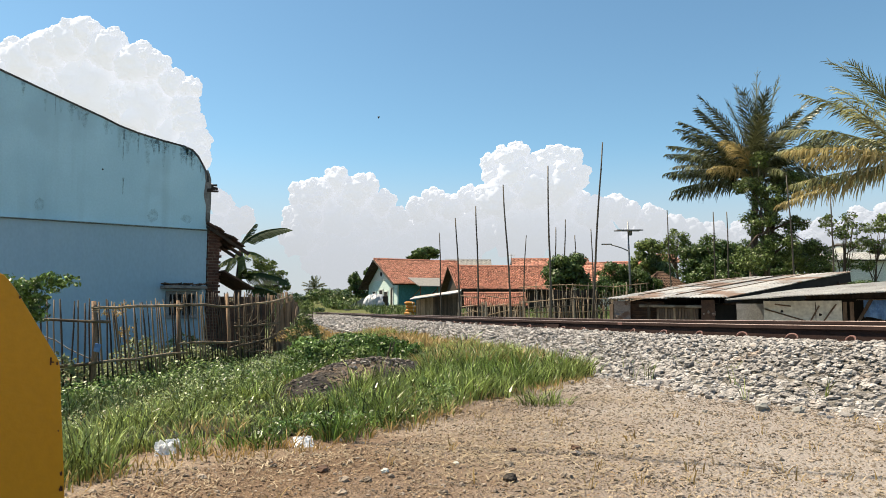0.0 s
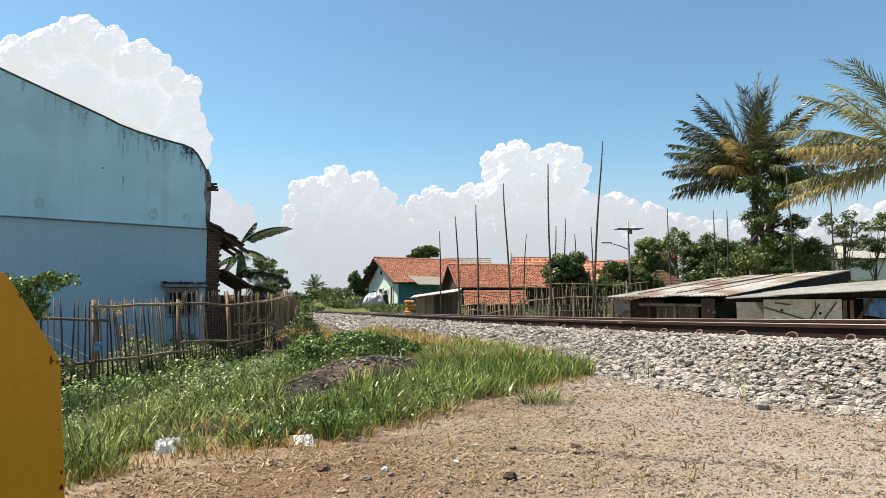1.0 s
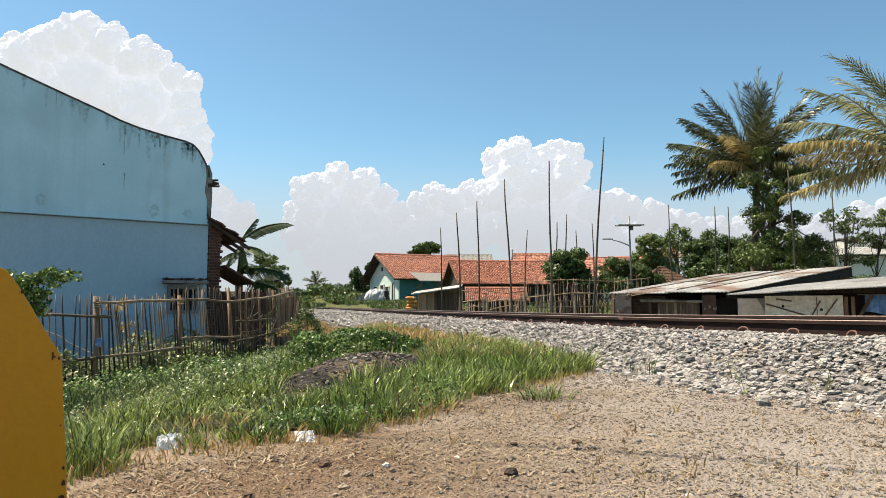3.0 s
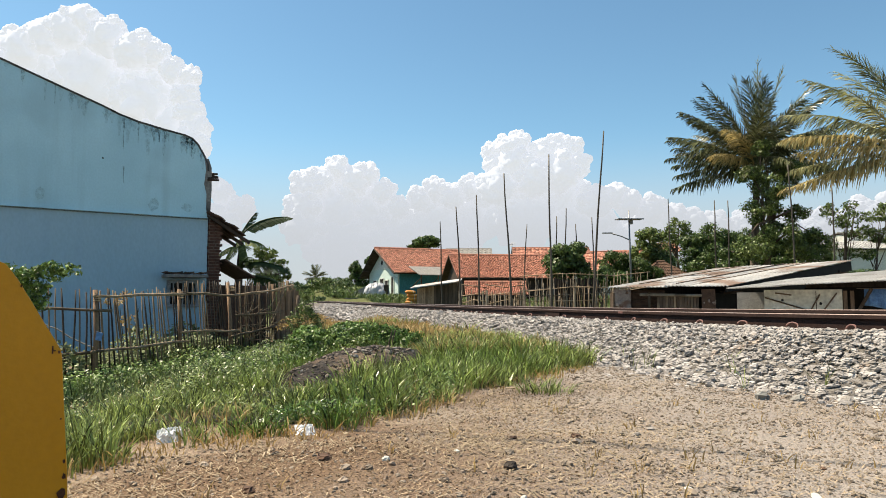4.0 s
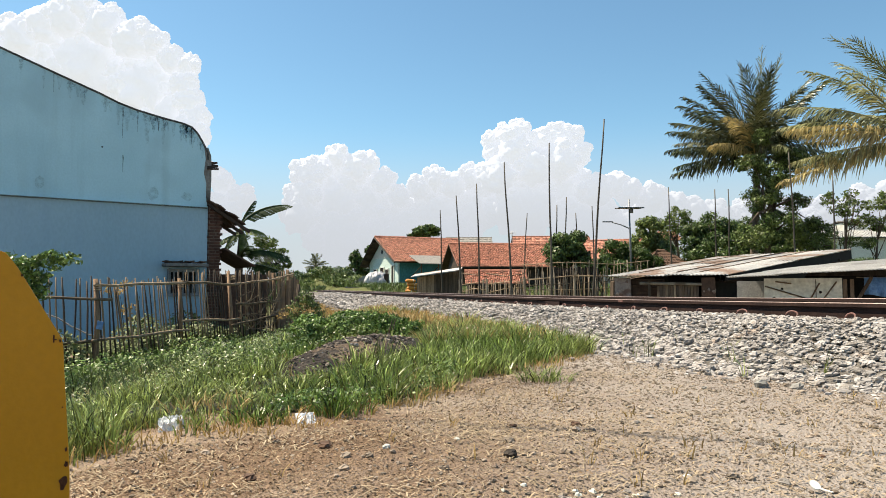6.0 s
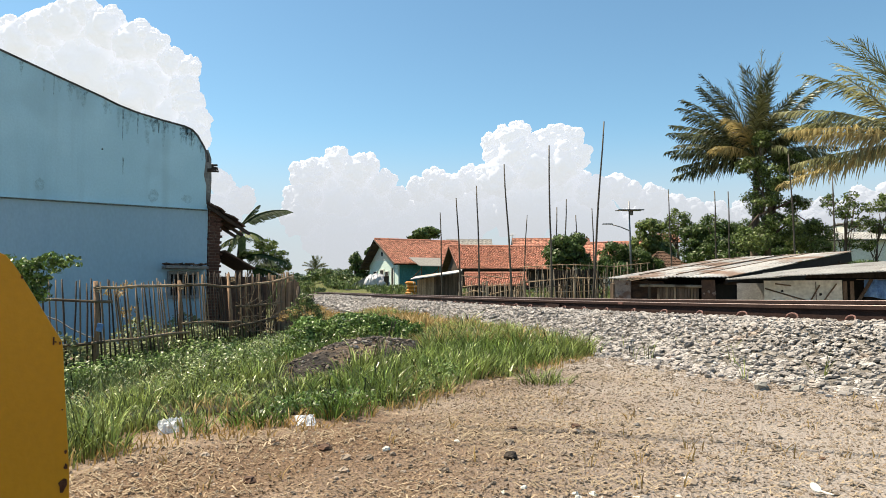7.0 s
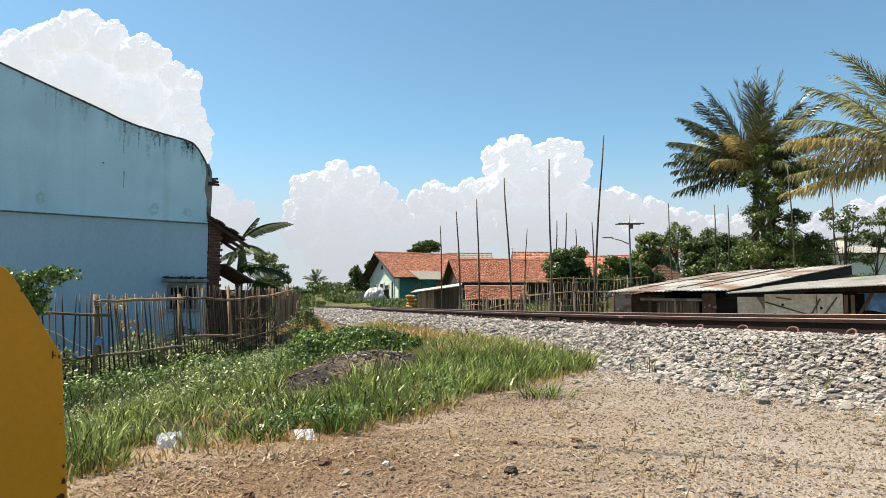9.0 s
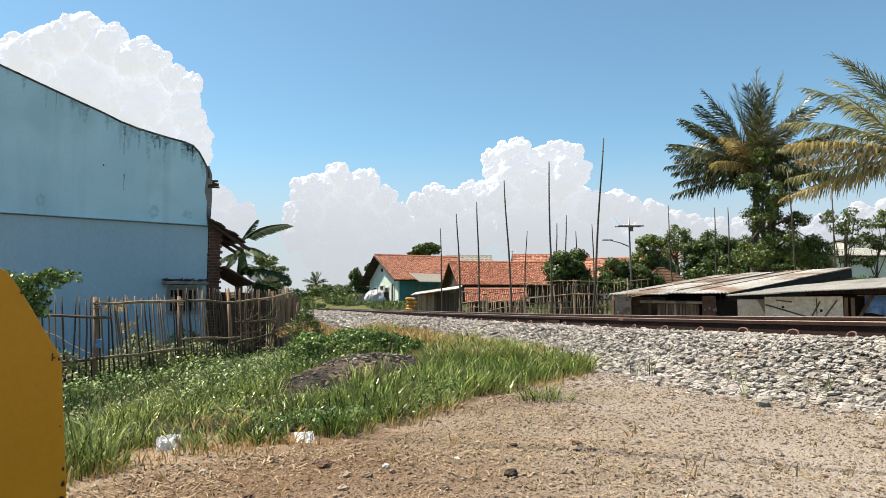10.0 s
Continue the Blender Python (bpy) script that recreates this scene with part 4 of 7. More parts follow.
build_simple_house("tall_white_house", pose(37.2, 66, 0), 1.9, 3.0, 0.2, 6.8, 7.0, WHITE_WALL, "narrow tall white house behind the palms", 0.1, 12, 26, 49, 0.0, GREY_CEMENT)
build_simple_house("grey_roof_house", pose(0.5, 73, 0), 4.2, 5.0, 0.3, 4.6, 6.0, WHITE_WALL, "house with a pale grey sheet roof", 0.3, 6, 10, 48, 0.0, CONCRETE)

# ---- sheds by the line ----


def corrugated(p00, p10, p11, p01, waves, amp=0.013, seg=6):
    """A corrugated sheet: p00 to p10 along the eave, the ribs run up to p01 and p11."""
    p00, p10, p11, p01 = (Vector(p) for p in (p00, p10, p11, p01))
    nrm = (p10 - p00).cross(p01 - p00).normalized()
    if nrm.z < 0:
        nrm = -nrm
    n = waves * seg
    vs = []
    for t in (0, 1):
        for i in range(n + 1):
            u = i / n
            o = nrm * (amp * math.sin(2 * math.pi * u * waves) - 0.012 * t)
            vs += [p00.lerp(p10, u) + o, p01.lerp(p11, u) + o]
    k = 2 * (n + 1)
    fs = []
    for i in range(n):
        a, b, c, d = 2 * i, 2 * i + 2, 2 * i + 3, 2 * i + 1
        fs += [(a, b, c, d), (k + d, k + c, k + b, k + a), (a, k + a, k + b, b), (d, c, k + c, k + d)]
    return Geo().add(vs, fs)


def quad_at(a, b, c, d, u, v):
    a, b, c, d = (Vector(p) for p in (a, b, c, d))
    return a.lerp(b, u).lerp(d.lerp(c, u), v)


def roof_of_sheets(h, A, B, C, D, nu, nv, waves, material, rng, label):
    for i in range(nu):
        for j in range(nv):
            u0, u1 = i / nu - 0.01, (i + 1) / nu + 0.015
            v0, v1 = j / nv - (0.03 if j else 0), (j + 1) / nv
            lift = Vector((0, 0, 0.012 * (i % 2) + 0.012 * j + rng.uniform(-0.01, 0.012)))
            q = [quad_at(A, B, C, D, u, v) + lift for u, v in ((u0, v0), (u1, v0), (u1, v1), (u0, v1))]
            part("roof_sheet", corrugated(*q, waves), material, h, label)


def build_sheds():
    rng = random.Random(51)
    A, B, C, D = (4.56, 19.5, 1.14), (7.36, 18.3, 1.14), (13.65, 23.5, 2.08), (9.78, 25.0, 1.90)
    s = thing("tin_shed", pose(0, 0, 0), "low shed of brick and bamboo under patched tin roof", "shed")
    roof_of_sheets(s, A, B, C, D, 6, 2, 6, TIN, rng, "weathered tin sheet")
    for u, w in ((0.2, 0.022), (0.52, 0.03), (0.71, 0.02)):
        a, b = quad_at(A, B, C, D, u, 0.06 + 0.2 * (w > 0.04)), quad_at(A, B, C, D, u + 0.01, 0.97)
        part("batten", Geo().tube([a + Vector((0, 0, 0.04)), (a + b) / 2 + Vector((0, 0, 0.05)), b + Vector((0, 0, 0.05))], w * 0.6, 5), WOOD, s, "bamboo batten weighing the roof down")
    # Deep near-black beam paints the dark band of shade below the roof edge.
    part("fascia", Geo().prism([(0, -0.15), (8.2, -0.32), (8.2, -0.02), (0, -0.02)], 0.05, Matrix.Translation(B) @ Matrix.Rotation(math.atan2(5.2, 6.29), 4, "Z") @ Matrix.Rotation(-math.atan2(0.94, 8.16), 4, "Y")), DARK, s, "edge beam, eave shade put into its near-black colour")
    fr = Matrix.Translation((4.75, 19.62, 0)) @ Matrix.Rotation(math.atan2(-1.2, 2.8), 4, "Z")
    part("end_wall", Geo().box((0.22, 0.1, 0.2), (0.44, 0.12, 1.75)), OLD_PLASTER, s, "rough wall of flaking pinkish plaster", m=fr)
    ribs = Geo().box((0.88, 0.3, 0.2), (0.9, 0.05, 1.7))
    for k in range(16):
        ribs.tube([(0.44, 0.27, 0.98 - 0.1 * k), (1.32, 0.27, 0.98 - 0.1 * k + rng.uniform(-0.015, 0.015))], 0.022, 6)
    part("opening", ribs, OLD_TILE, s, "rust-brown ribbed sheet closing the doorway", m=fr)
    for k in range(22):
        p, f = stone_geo(rng, rng.uniform(0.1, 0.2))
        part("plaster_lump", Geo().add(p, f), OLD_PLASTER, s, m=fr @ pose(rng.uniform(0.04, 0.4) if k < 14 else rng.uniform(2.32, 2.6), 0.03, rng.uniform(-0.1, 1.0), 90 + rng.uniform(-15, 15), rng.uniform(-15, 15), rng.uniform(0, 360)))
    part("beam", Geo().tube([(0.7, -0.05, 0.93), (2.3, -0.05, 0.9)], 0.04, 6), BAMBOO_PALE, s, m=fr)
    for k in range(15):
        part("slat", Geo().box((1.18 + 0.072 * k, 0.02 + rng.uniform(-0.01, 0.01), 0.12 + rng.uniform(-0.02, 0.02)), (0.06, 0.02, 1.5)), WOOD if k % 3 else BAMBOO, s, "split bamboo slat", m=fr)
    part("post", Geo().tube([(0.95, -0.04, -0.7), (0.95, -0.04, 1.0)], 0.045, 6), BAMBOO, s, m=fr)
    part("corner_pier", Geo().box((2.46, 0.1, 0.2), (0.34, 0.2, 1.75)), OLD_TILE, s, "rough brown brick pier", m=fr)
    sd = Matrix.Translation((7.3, 18.5, 0)) @ Matrix.Rotation(math.atan2(5.2, 6.29), 4, "Z")
    # Eave shade on this side is put into the wall colour.
    part("side_wall", Geo().prism([(0.15, -0.7), (7.6, -0.7), (7.6, 1.75), (0.15, 0.95)], 0.1, Matrix.Translation((0, 0.3, 0))), DARK, s, "shed side, near-black to paint the shade under the eave", m=sd)
    for k in range(5):
        part("rafter", Geo().box((0.6 + 1.6 * k, 0.0, 0.98 + 0.18 * k), (0.07, 0.5, 0.07)), DARK_WOOD, s, m=sd)
    bk = Matrix.Translation((9.7, 24.8, 0)) @ Matrix.Rotation(math.atan2(-1.5, 3.87), 4, "Z")
    part("back_wall", Geo().box((2.0, 0, 0.5), (3.9, 0.1, 2.4)), WOOD, s, m=bk)
    part("left_wall", Geo().prism([(0, -0.7), (7.3, -0.7), (7.3, 1.65), (0, 0.98)], 0.1, Matrix.Translation((4.72, 19.6, 0)) @ Matrix.Rotation(math.atan2(5.4, 5.2), 4, "Z")), WOOD, s)

    A, B, C, D = (6.78, 16.8, 1.07), (10.35, 14.7, 1.24), (13.3, 18.9, 1.68), (10.07, 20.0, 1.39)
    s = thing("board_shed", pose(0, 0, 0), "low white-boarded shed with corrugated roof and open bay", "shed")
    roof_of_sheets(s, A, B, C, D, 4, 2, 16, ASBESTOS, rng, "corrugated fibre-cement sheet")
    fr = Matrix.Translation((7.83, 17.2, 0)) @ Matrix.Rotation(math.atan2(-2.1, 3.57), 4, "Z")
    part("board_wall", Geo().box((0.83, 0, 0.18), (1.66, 0.04, 1.7)), PLASTER_SHED, s, "stained white boards", m=fr)
    part("board_joint", Geo().box((1.12, -0.024, 0.2), (0.015, 0.01, 1.6)), DARK_WOOD, s, m=fr)
    for x0, z0, x1, z1 in ((0.02, 0.84, 1.12, 0.48), (0.95, 0.45, 1.2, 0.92), (1.15, 0.36, 1.55, 0.95), (0.25, 0.95, 0.6, 0.9)):
        part("brace", Geo().tube([(x0, -0.04, z0), (x1, -0.04, z1)], 0.018, 5), WOOD, s, "thin diagonal batten", m=fr)
    part("hole", Geo().tube([(0.22, -0.03, 0.52), (0.22, 0.0, 0.52)], 0.06, 8), DARK, s, m=fr)
    part("hole", Geo().tube([(0.4, -0.03, 0.78), (0.4, 0.0, 0.78)], 0.03, 8), DARK, s, m=fr)
    part("hole", Geo().tube([(1.2, -0.03, 0.70), (1.22, 0.0, 0.70)], 0.035, 8), DARK, s, m=fr)
    for x in (1.72, 1.86, 3.3):
        part("post", Geo().box((x, 0.0, 0.15), (0.08, 0.08, 1.7)), WOOD, s, m=fr)
    part("strut", Geo().tube([(1.9, -0.02, 0.4), (2.25, -0.02, 1.05)], 0.04, 5), WOOD, s, m=fr)
    # Near-black sheet gives the bay its unlit depth by colour alone.
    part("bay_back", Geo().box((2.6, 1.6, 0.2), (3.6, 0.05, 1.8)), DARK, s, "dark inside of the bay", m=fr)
    part("left_wall", Geo().box((-0.35, 0.6, 0.15), (0.7, 0.05, 1.65)), CONCRETE, s, "shaded grey wall", m=fr)
    part("back_wall", Geo().prism([(0, -0.7), (3.2, -0.7), (3.2, 1.5), (0, 1.3)], 0.08, Matrix.Translation((10.2, 19.8, 0)) @ Matrix.Rotation(math.atan2(-1.1, 3.2), 4, "Z")), WOOD, s)
    cl = thing("hanging_cloth", fr @ pose(2.7, 0.05, 0.92), "blue washing hung in the open bay of the shed", "cloth")
    g = Geo()
    n = 40
    vs = []
    for i in range(n + 1):
        x = -0.6 + 1.4 * i / n
        w = 0.05 * math.sin(x * 19) + 0.03 * math.sin(x * 43 + 1)
        vs += [(x, w * 0.3, 0.12), (x, w, -0.1), (x, w * 1.3, -0.30 + 0.03 * math.sin(x * 9))]
    g.add(vs, [q for i in range(n) for q in ((3 * i, 3 * i + 1, 3 * i + 4, 3 * i + 3), (3 * i + 1, 3 * i + 2, 3 * i + 5, 3 * i + 4))])
    ob = part("cloth", g, BLUE_CLOTH, cl, smooth=True)
    so = ob.modifiers.new("thick", "SOLIDIFY")
    so.thickness = 0.008
    part("line", Geo().tube([(-0.75, 0, 0.125), (1.0, 0, 0.125)], 0.006, 4), STRAW, cl)


build_sheds()


def build_plank_hut():
    h = thing("plank_hut", pose(-1.25, 33, 0, 0, 0, -4), "small hut of brown upright planks under a slanting pale sheet roof", "hut")
    rng = random.Random(61)
    for k in range(20):
        # Left planks take a paler material, sunlight put into their colour.
        part("plank", Geo().box((0.05 + 0.1 * k, rng.uniform(-0.01, 0.01), 0.55 + 0.009 * k), (0.09, 0.03, 1.5 + 0.018 * k)), HUT_WOOD if k < 8 else WOOD, h)
    part("roof", slab((-0.25, -0.6, 1.33), (2.05, -0.6, 1.64), (2.05, 1.6, 1.83), (-0.25, 1.6, 1.50), 0.04), TIN, h, "pale slanting sheet")
    part("side", Geo().box((0.0, 0.7, 0.5), (0.04, 1.4, 1.6)), WOOD, h)
    part("side", Geo().box((2.0, 0.7, 0.6), (0.04, 1.4, 1.9)), WOOD, h)
    part("back", Geo().box((1.0, 1.4, 0.6), (2.0, 0.04, 1.7)), WOOD, h)


build_plank_hut()


def build_yard_fence(back=0.0, seed=71):
    f = thing("yard_fence", pose(0, 0, 0), "rough bamboo yard fence of thin stakes and several crossed rails", "fence")
    rng = random.Random(seed)
    pk = []
    for i in range(6):
        g = Geo().tube([(0, 0, 0), (rng.uniform(-0.04, 0.04), 0, 0.7), (rng.uniform(-0.06, 0.06), 0, 1.4)], [0.014, 0.013, 0.009], 5)
        pk.append(g.mesh("stake", True))
        pk[-1].materials.append(BAMBOO_PALE if i > 2 else BAMBOO)
    line = [(x, y + back) for x, y in ((0.7, 27.8), (1.6, 26.8), (3.0, 26.0), (6.5, 25.0), (7.6, 24.2))]
    for x, y in along(line, 0.065 if back else 0.085):
        hgt = (2.0 if back else 1.45) if x > 3.0 else 1.2 if back else 1.3
        part("stake", pk[rng.randrange(6)], None, f, m=pose(x, y + rng.uniform(-0.04, 0.04), ground_z(x, y) - 0.05, rng.uniform(-4, 4), rng.uniform(-3, 3) if back else rng.uniform(-6, 6), rng.uniform(0, 360)) @ Matrix.Diagonal((1, 1, (hgt + rng.uniform(-0.25, 0.25)) / 1.4 + 0.25, 1)))
    for (x0, y0), (x1, y1) in zip(line[:-1], line[1:]):
        if back and x0 < 2.9:
            continue
        for z in ((0.75, 1.02, 1.3) if x0 < 3 else (0.75, 1.0, 1.25) if not back else (1.2, 1.75)):
            part("rail", Geo().tube([(x0, y0 - 0.05, z - 0.05 + rng.uniform(-0.14, 0.14)), ((x0 + x1) / 2, (y0 + y1) / 2 - 0.05, z + rng.uniform(-0.06, 0.06)), (x1, y1 - 0.05, z + rng.uniform(-0.06, 0.1))], 0.018, 5), BAMBOO, f, smooth=True)
    for x, y in along(line, 1.4):
        part("post", Geo().tube([(x, y - 0.06, -0.7), (x + rng.uniform(-0.05, 0.05), y - 0.06, 1.15)], 0.04, 6), BAMBOO_PALE, f)


build_yard_fence()
build_yard_fence(1.7, 72)


def build_yard_backing():
    """Boards added behind the two fences; the yard's deep shade is their dark colour."""
    w = thing("yard_backing", pose(4.15, 27.56, 0, 0, 0, -17.2), "added dark board backing for the shade behind the bamboo yard fence", "board wall")
    rng = random.Random(73)
    for k in range(14):
        part("plank", Geo().box((0.07 + 0.135 * k, rng.uniform(-0.01, 0.01), 0.45 + rng.uniform(-0.04, 0.03)), (0.12, 0.025, 2.3)), DARK_WOOD, w)
    for z in (0.2, 1.35):
        part("rail", Geo().box((0.95, 0.03, z), (1.88, 0.05, 0.07)), DARK_WOOD, w)


build_yard_backing()

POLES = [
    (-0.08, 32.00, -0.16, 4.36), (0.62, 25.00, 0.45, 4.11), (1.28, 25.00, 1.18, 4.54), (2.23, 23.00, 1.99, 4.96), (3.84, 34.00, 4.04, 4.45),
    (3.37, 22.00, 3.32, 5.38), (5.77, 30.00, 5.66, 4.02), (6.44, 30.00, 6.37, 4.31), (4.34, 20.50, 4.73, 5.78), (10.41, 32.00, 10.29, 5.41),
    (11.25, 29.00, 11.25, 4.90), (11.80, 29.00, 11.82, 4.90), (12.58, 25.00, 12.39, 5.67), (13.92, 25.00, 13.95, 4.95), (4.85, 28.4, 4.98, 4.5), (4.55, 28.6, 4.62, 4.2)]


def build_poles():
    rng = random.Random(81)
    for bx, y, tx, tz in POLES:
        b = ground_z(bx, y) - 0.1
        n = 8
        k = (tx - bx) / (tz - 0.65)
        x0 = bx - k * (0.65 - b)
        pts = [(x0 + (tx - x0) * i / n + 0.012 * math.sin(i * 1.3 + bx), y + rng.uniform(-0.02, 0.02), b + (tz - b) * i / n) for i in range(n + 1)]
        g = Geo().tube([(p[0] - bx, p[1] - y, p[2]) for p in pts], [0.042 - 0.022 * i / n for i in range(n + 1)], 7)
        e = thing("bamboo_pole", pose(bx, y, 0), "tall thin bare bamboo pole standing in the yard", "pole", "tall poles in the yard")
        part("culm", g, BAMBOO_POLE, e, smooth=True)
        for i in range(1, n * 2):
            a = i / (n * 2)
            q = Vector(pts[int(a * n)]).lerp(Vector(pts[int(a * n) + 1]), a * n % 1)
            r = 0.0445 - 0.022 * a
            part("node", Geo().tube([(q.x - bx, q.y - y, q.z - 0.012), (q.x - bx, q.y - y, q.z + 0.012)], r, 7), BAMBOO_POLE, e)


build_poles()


def build_street_lamp():
    s = thing("solar_street_lamp", pose(11.24, 42.0, 0), "grey solar street lamp with a flat panel and one bracket arm", "street lamp")
    part("mast", Geo().tube([(0, 0, 0.2), (-0.06, 0, 3.2), (-0.11, 0, 6.15)], [0.075, 0.065, 0.035], 8), STEEL, s, smooth=True)
    pan = part("solar_panel", Geo().box((0, 0, 0), (1.5, 0.8, 0.03)), STEEL, s, "flat dark solar panel", m=pose(-0.08, 0, 5.6, 3, 0, 0))
    for y in (-0.41, 0.41):
        part("panel_frame", Geo().box((0, y, 0), (1.54, 0.03, 0.07)), STEEL, pan)
    part("battery_box", Geo().box((0.02, 0, 5.42), (0.2, 0.2, 0.24)), STEEL, s, bevel=0.02)
    part("arm", Geo().tube([(-0.07, 0, 4.35), (-0.6, 0, 4.58), (-1.15, 0, 4.74)], 0.032, 6), STEEL, s, smooth=True)
    part("lamp_head", Geo().box((-1.42, 0, 4.77), (0.6, 0.2, 0.06)), STEEL, s, "flat lamp head", bevel=0.015)


build_street_lamp()


def build_antenna():
    a = thing("tv_antenna", pose(5.07, 52.0, 0), "thin dark television antenna standing over the tiled roofs", "antenna")
    part("mast", Geo().tube([(0, 0, 0.3), (0, 0, 4.95)], 0.022, 6), STEEL, a)
    boom = part("boom", Geo().tube([(-0.25, 0, 4.85), (0.25, 0, 4.9)], 0.014, 5), STEEL, a)
    for k in range(6):
        part("element", Geo().tube([(-0.22 + 0.09 * k, -0.1, 4.72 + 0.01 * k), (-0.22 + 0.09 * k, 0.1, 5.0 + 0.01 * k)], 0.01, 4), STEEL, boom)


build_antenna()


def build_sacks_and_tarp():
    rng = random.Random(91)
    base = ground_z(-1.88, 41) - 0.02
    for i in range(4):
        for j in range(2 if i < 3 else 1):
            g = Geo()
            n, k = 8, 12
            vs = []
            for a in range(n + 1):
                t = -1 + 2 * a / n
                s = (1 - abs(t) ** 3.5) ** 0.5 + 0.02
                for b in range(k):
                    w = 2 * math.pi * b / k
                    vs.append((t * 0.34, math.cos(w) * 0.2 * s, math.sin(w) * 0.11 * s))
            g.add(vs, [(a * k + b, a * k + (b + 1) % k, (a + 1) * k + (b + 1) % k, (a + 1) * k + b) for a in range(n) for b in range(k)])
            e = thing("sack", pose(-1.88 + rng.uniform(-0.09, 0.09) * (1 + 0.4 * i), 41 + 0.4 * j, base + 0.11 + 0.2 * i, rng.uniform(-5, 5), rng.uniform(-7, 7), rng.uniform(-25, 25)), "stuffed orange plastic sack stacked by the line", "sack", "stack of sacks")
            part("bag", g, ORANGE_BAG, e, smooth=True)
            part("stripe", Geo().tube([(0.12, math.cos(w) * 0.203, math.sin(w) * 0.113) for w in [0.5236 * q for q in range(13)]], 0.012, 4), WHITE_WALL, e, "white printed band")
    # something bulky under a sheet
    n, k = 36, 24
    vs = []
    for i in range(n + 1):
        u = -1 + 2 * i / n
        for j in range(k + 1):
            w = math.pi * j / k
            s = (1 - abs(u) ** 4) ** 0.4
            z = math.sin(w) ** 0.6 * (1.05 - 0.15 * u + 0.1 * math.sin(3 * u + 1)) * s
            y = -math.cos(w) * 0.75 * (0.75 + 0.25 * s)
            f = 0.07 * noise.noise((u * 4, w * 3, 2)) + 0.045 * noise.noise((u * 11, w * 3, 5)) + 0.02 * noise.noise((u * 21, w * 8, 5))
            vs.append((u * 0.95 + f, y * (1 + f * 2), max(z + f, 0.0)))
    e = thing("covered_cart", pose(-4.95, 52, ground_z(-4.95, 52)), "bulky cart wrapped under a creased silver tarpaulin", "cart")
    part("tarpaulin", Geo().add(vs, [(i * (k + 1) + j, i * (k + 1) + j + 1, (i + 1) * (k + 1) + j + 1, (i + 1) * (k + 1) + j) for i in range(n) for j in range(k)]), TARP, e, smooth=True)
    part("dark_side", Geo().box((0.75, -0.66, 0.55), (0.35, 0.06, 0.8)), DARK_WOOD, e, "dark panel at the right end", bevel=0.05)
    for x in (-0.55, 0.55):
        part("wheel", Geo().tube([(x, -0.7, 0.2), (x, -0.62, 0.2)], 0.2, 14), DARK, e)
    g = Geo()
    g.prism([(0, 0), (1.9, 0), (1.85, 0.95), (1.5, 0.98), (0.1, 0.12)], 1.6)
    tagged(part("concrete_ramp", g, CONCRETE, m=pose(-7.9, 56, ground_z(-7, 56) - 0.1, 0, 0, 5)), "pale concrete slab ramp beside the line", "ramp")


build_sacks_and_tarp()

# ---- trees ----


def build_tree(name, x, y, trunk_top, r, blobs, n, leaf, material, seed, label, category="tree", group=""):
    """A tapered trunk, limbs towards the clumps, and a crown of single leaves."""
    b = ground_z(x, y)
    t = thing(name, pose(x, y, 0), label, category, group)
    rng = random.Random(seed)
    pts = [(rng.uniform(-0.06, 0.06) * i, rng.uniform(-0.06, 0.06) * i, b - 0.1 + (trunk_top - b + 0.1) * i / 4) for i in range(5)]
    part("trunk", Geo().tube(pts, [r * (1 - 0.1 * i) for i in range(5)], 8), BARK, t, smooth=True)
    top = Vector(pts[-1])
    for bx, by, bz, rx, rz in blobs:
        for k in range(3):
            e = Vector((bx + rng.uniform(-0.6, 0.6) * rx, by + rng.uniform(-0.6, 0.6) * rx, bz + rng.uniform(-0.3, 0.6) * rz))
            mid = top.lerp(e, 0.5) + Vector((rng.uniform(-0.2, 0.2), rng.uniform(-0.2, 0.2), rng.uniform(0, 0.25)))
            part("limb", Geo().tube([Vector(pts[rng.randrange(2, 5)]), mid, e], [r * 0.4, r * 0.25, r * 0.08], 5), BARK, t, smooth=True)
    crown("crown", blobs, n, leaf, material, t, seed)
    return t


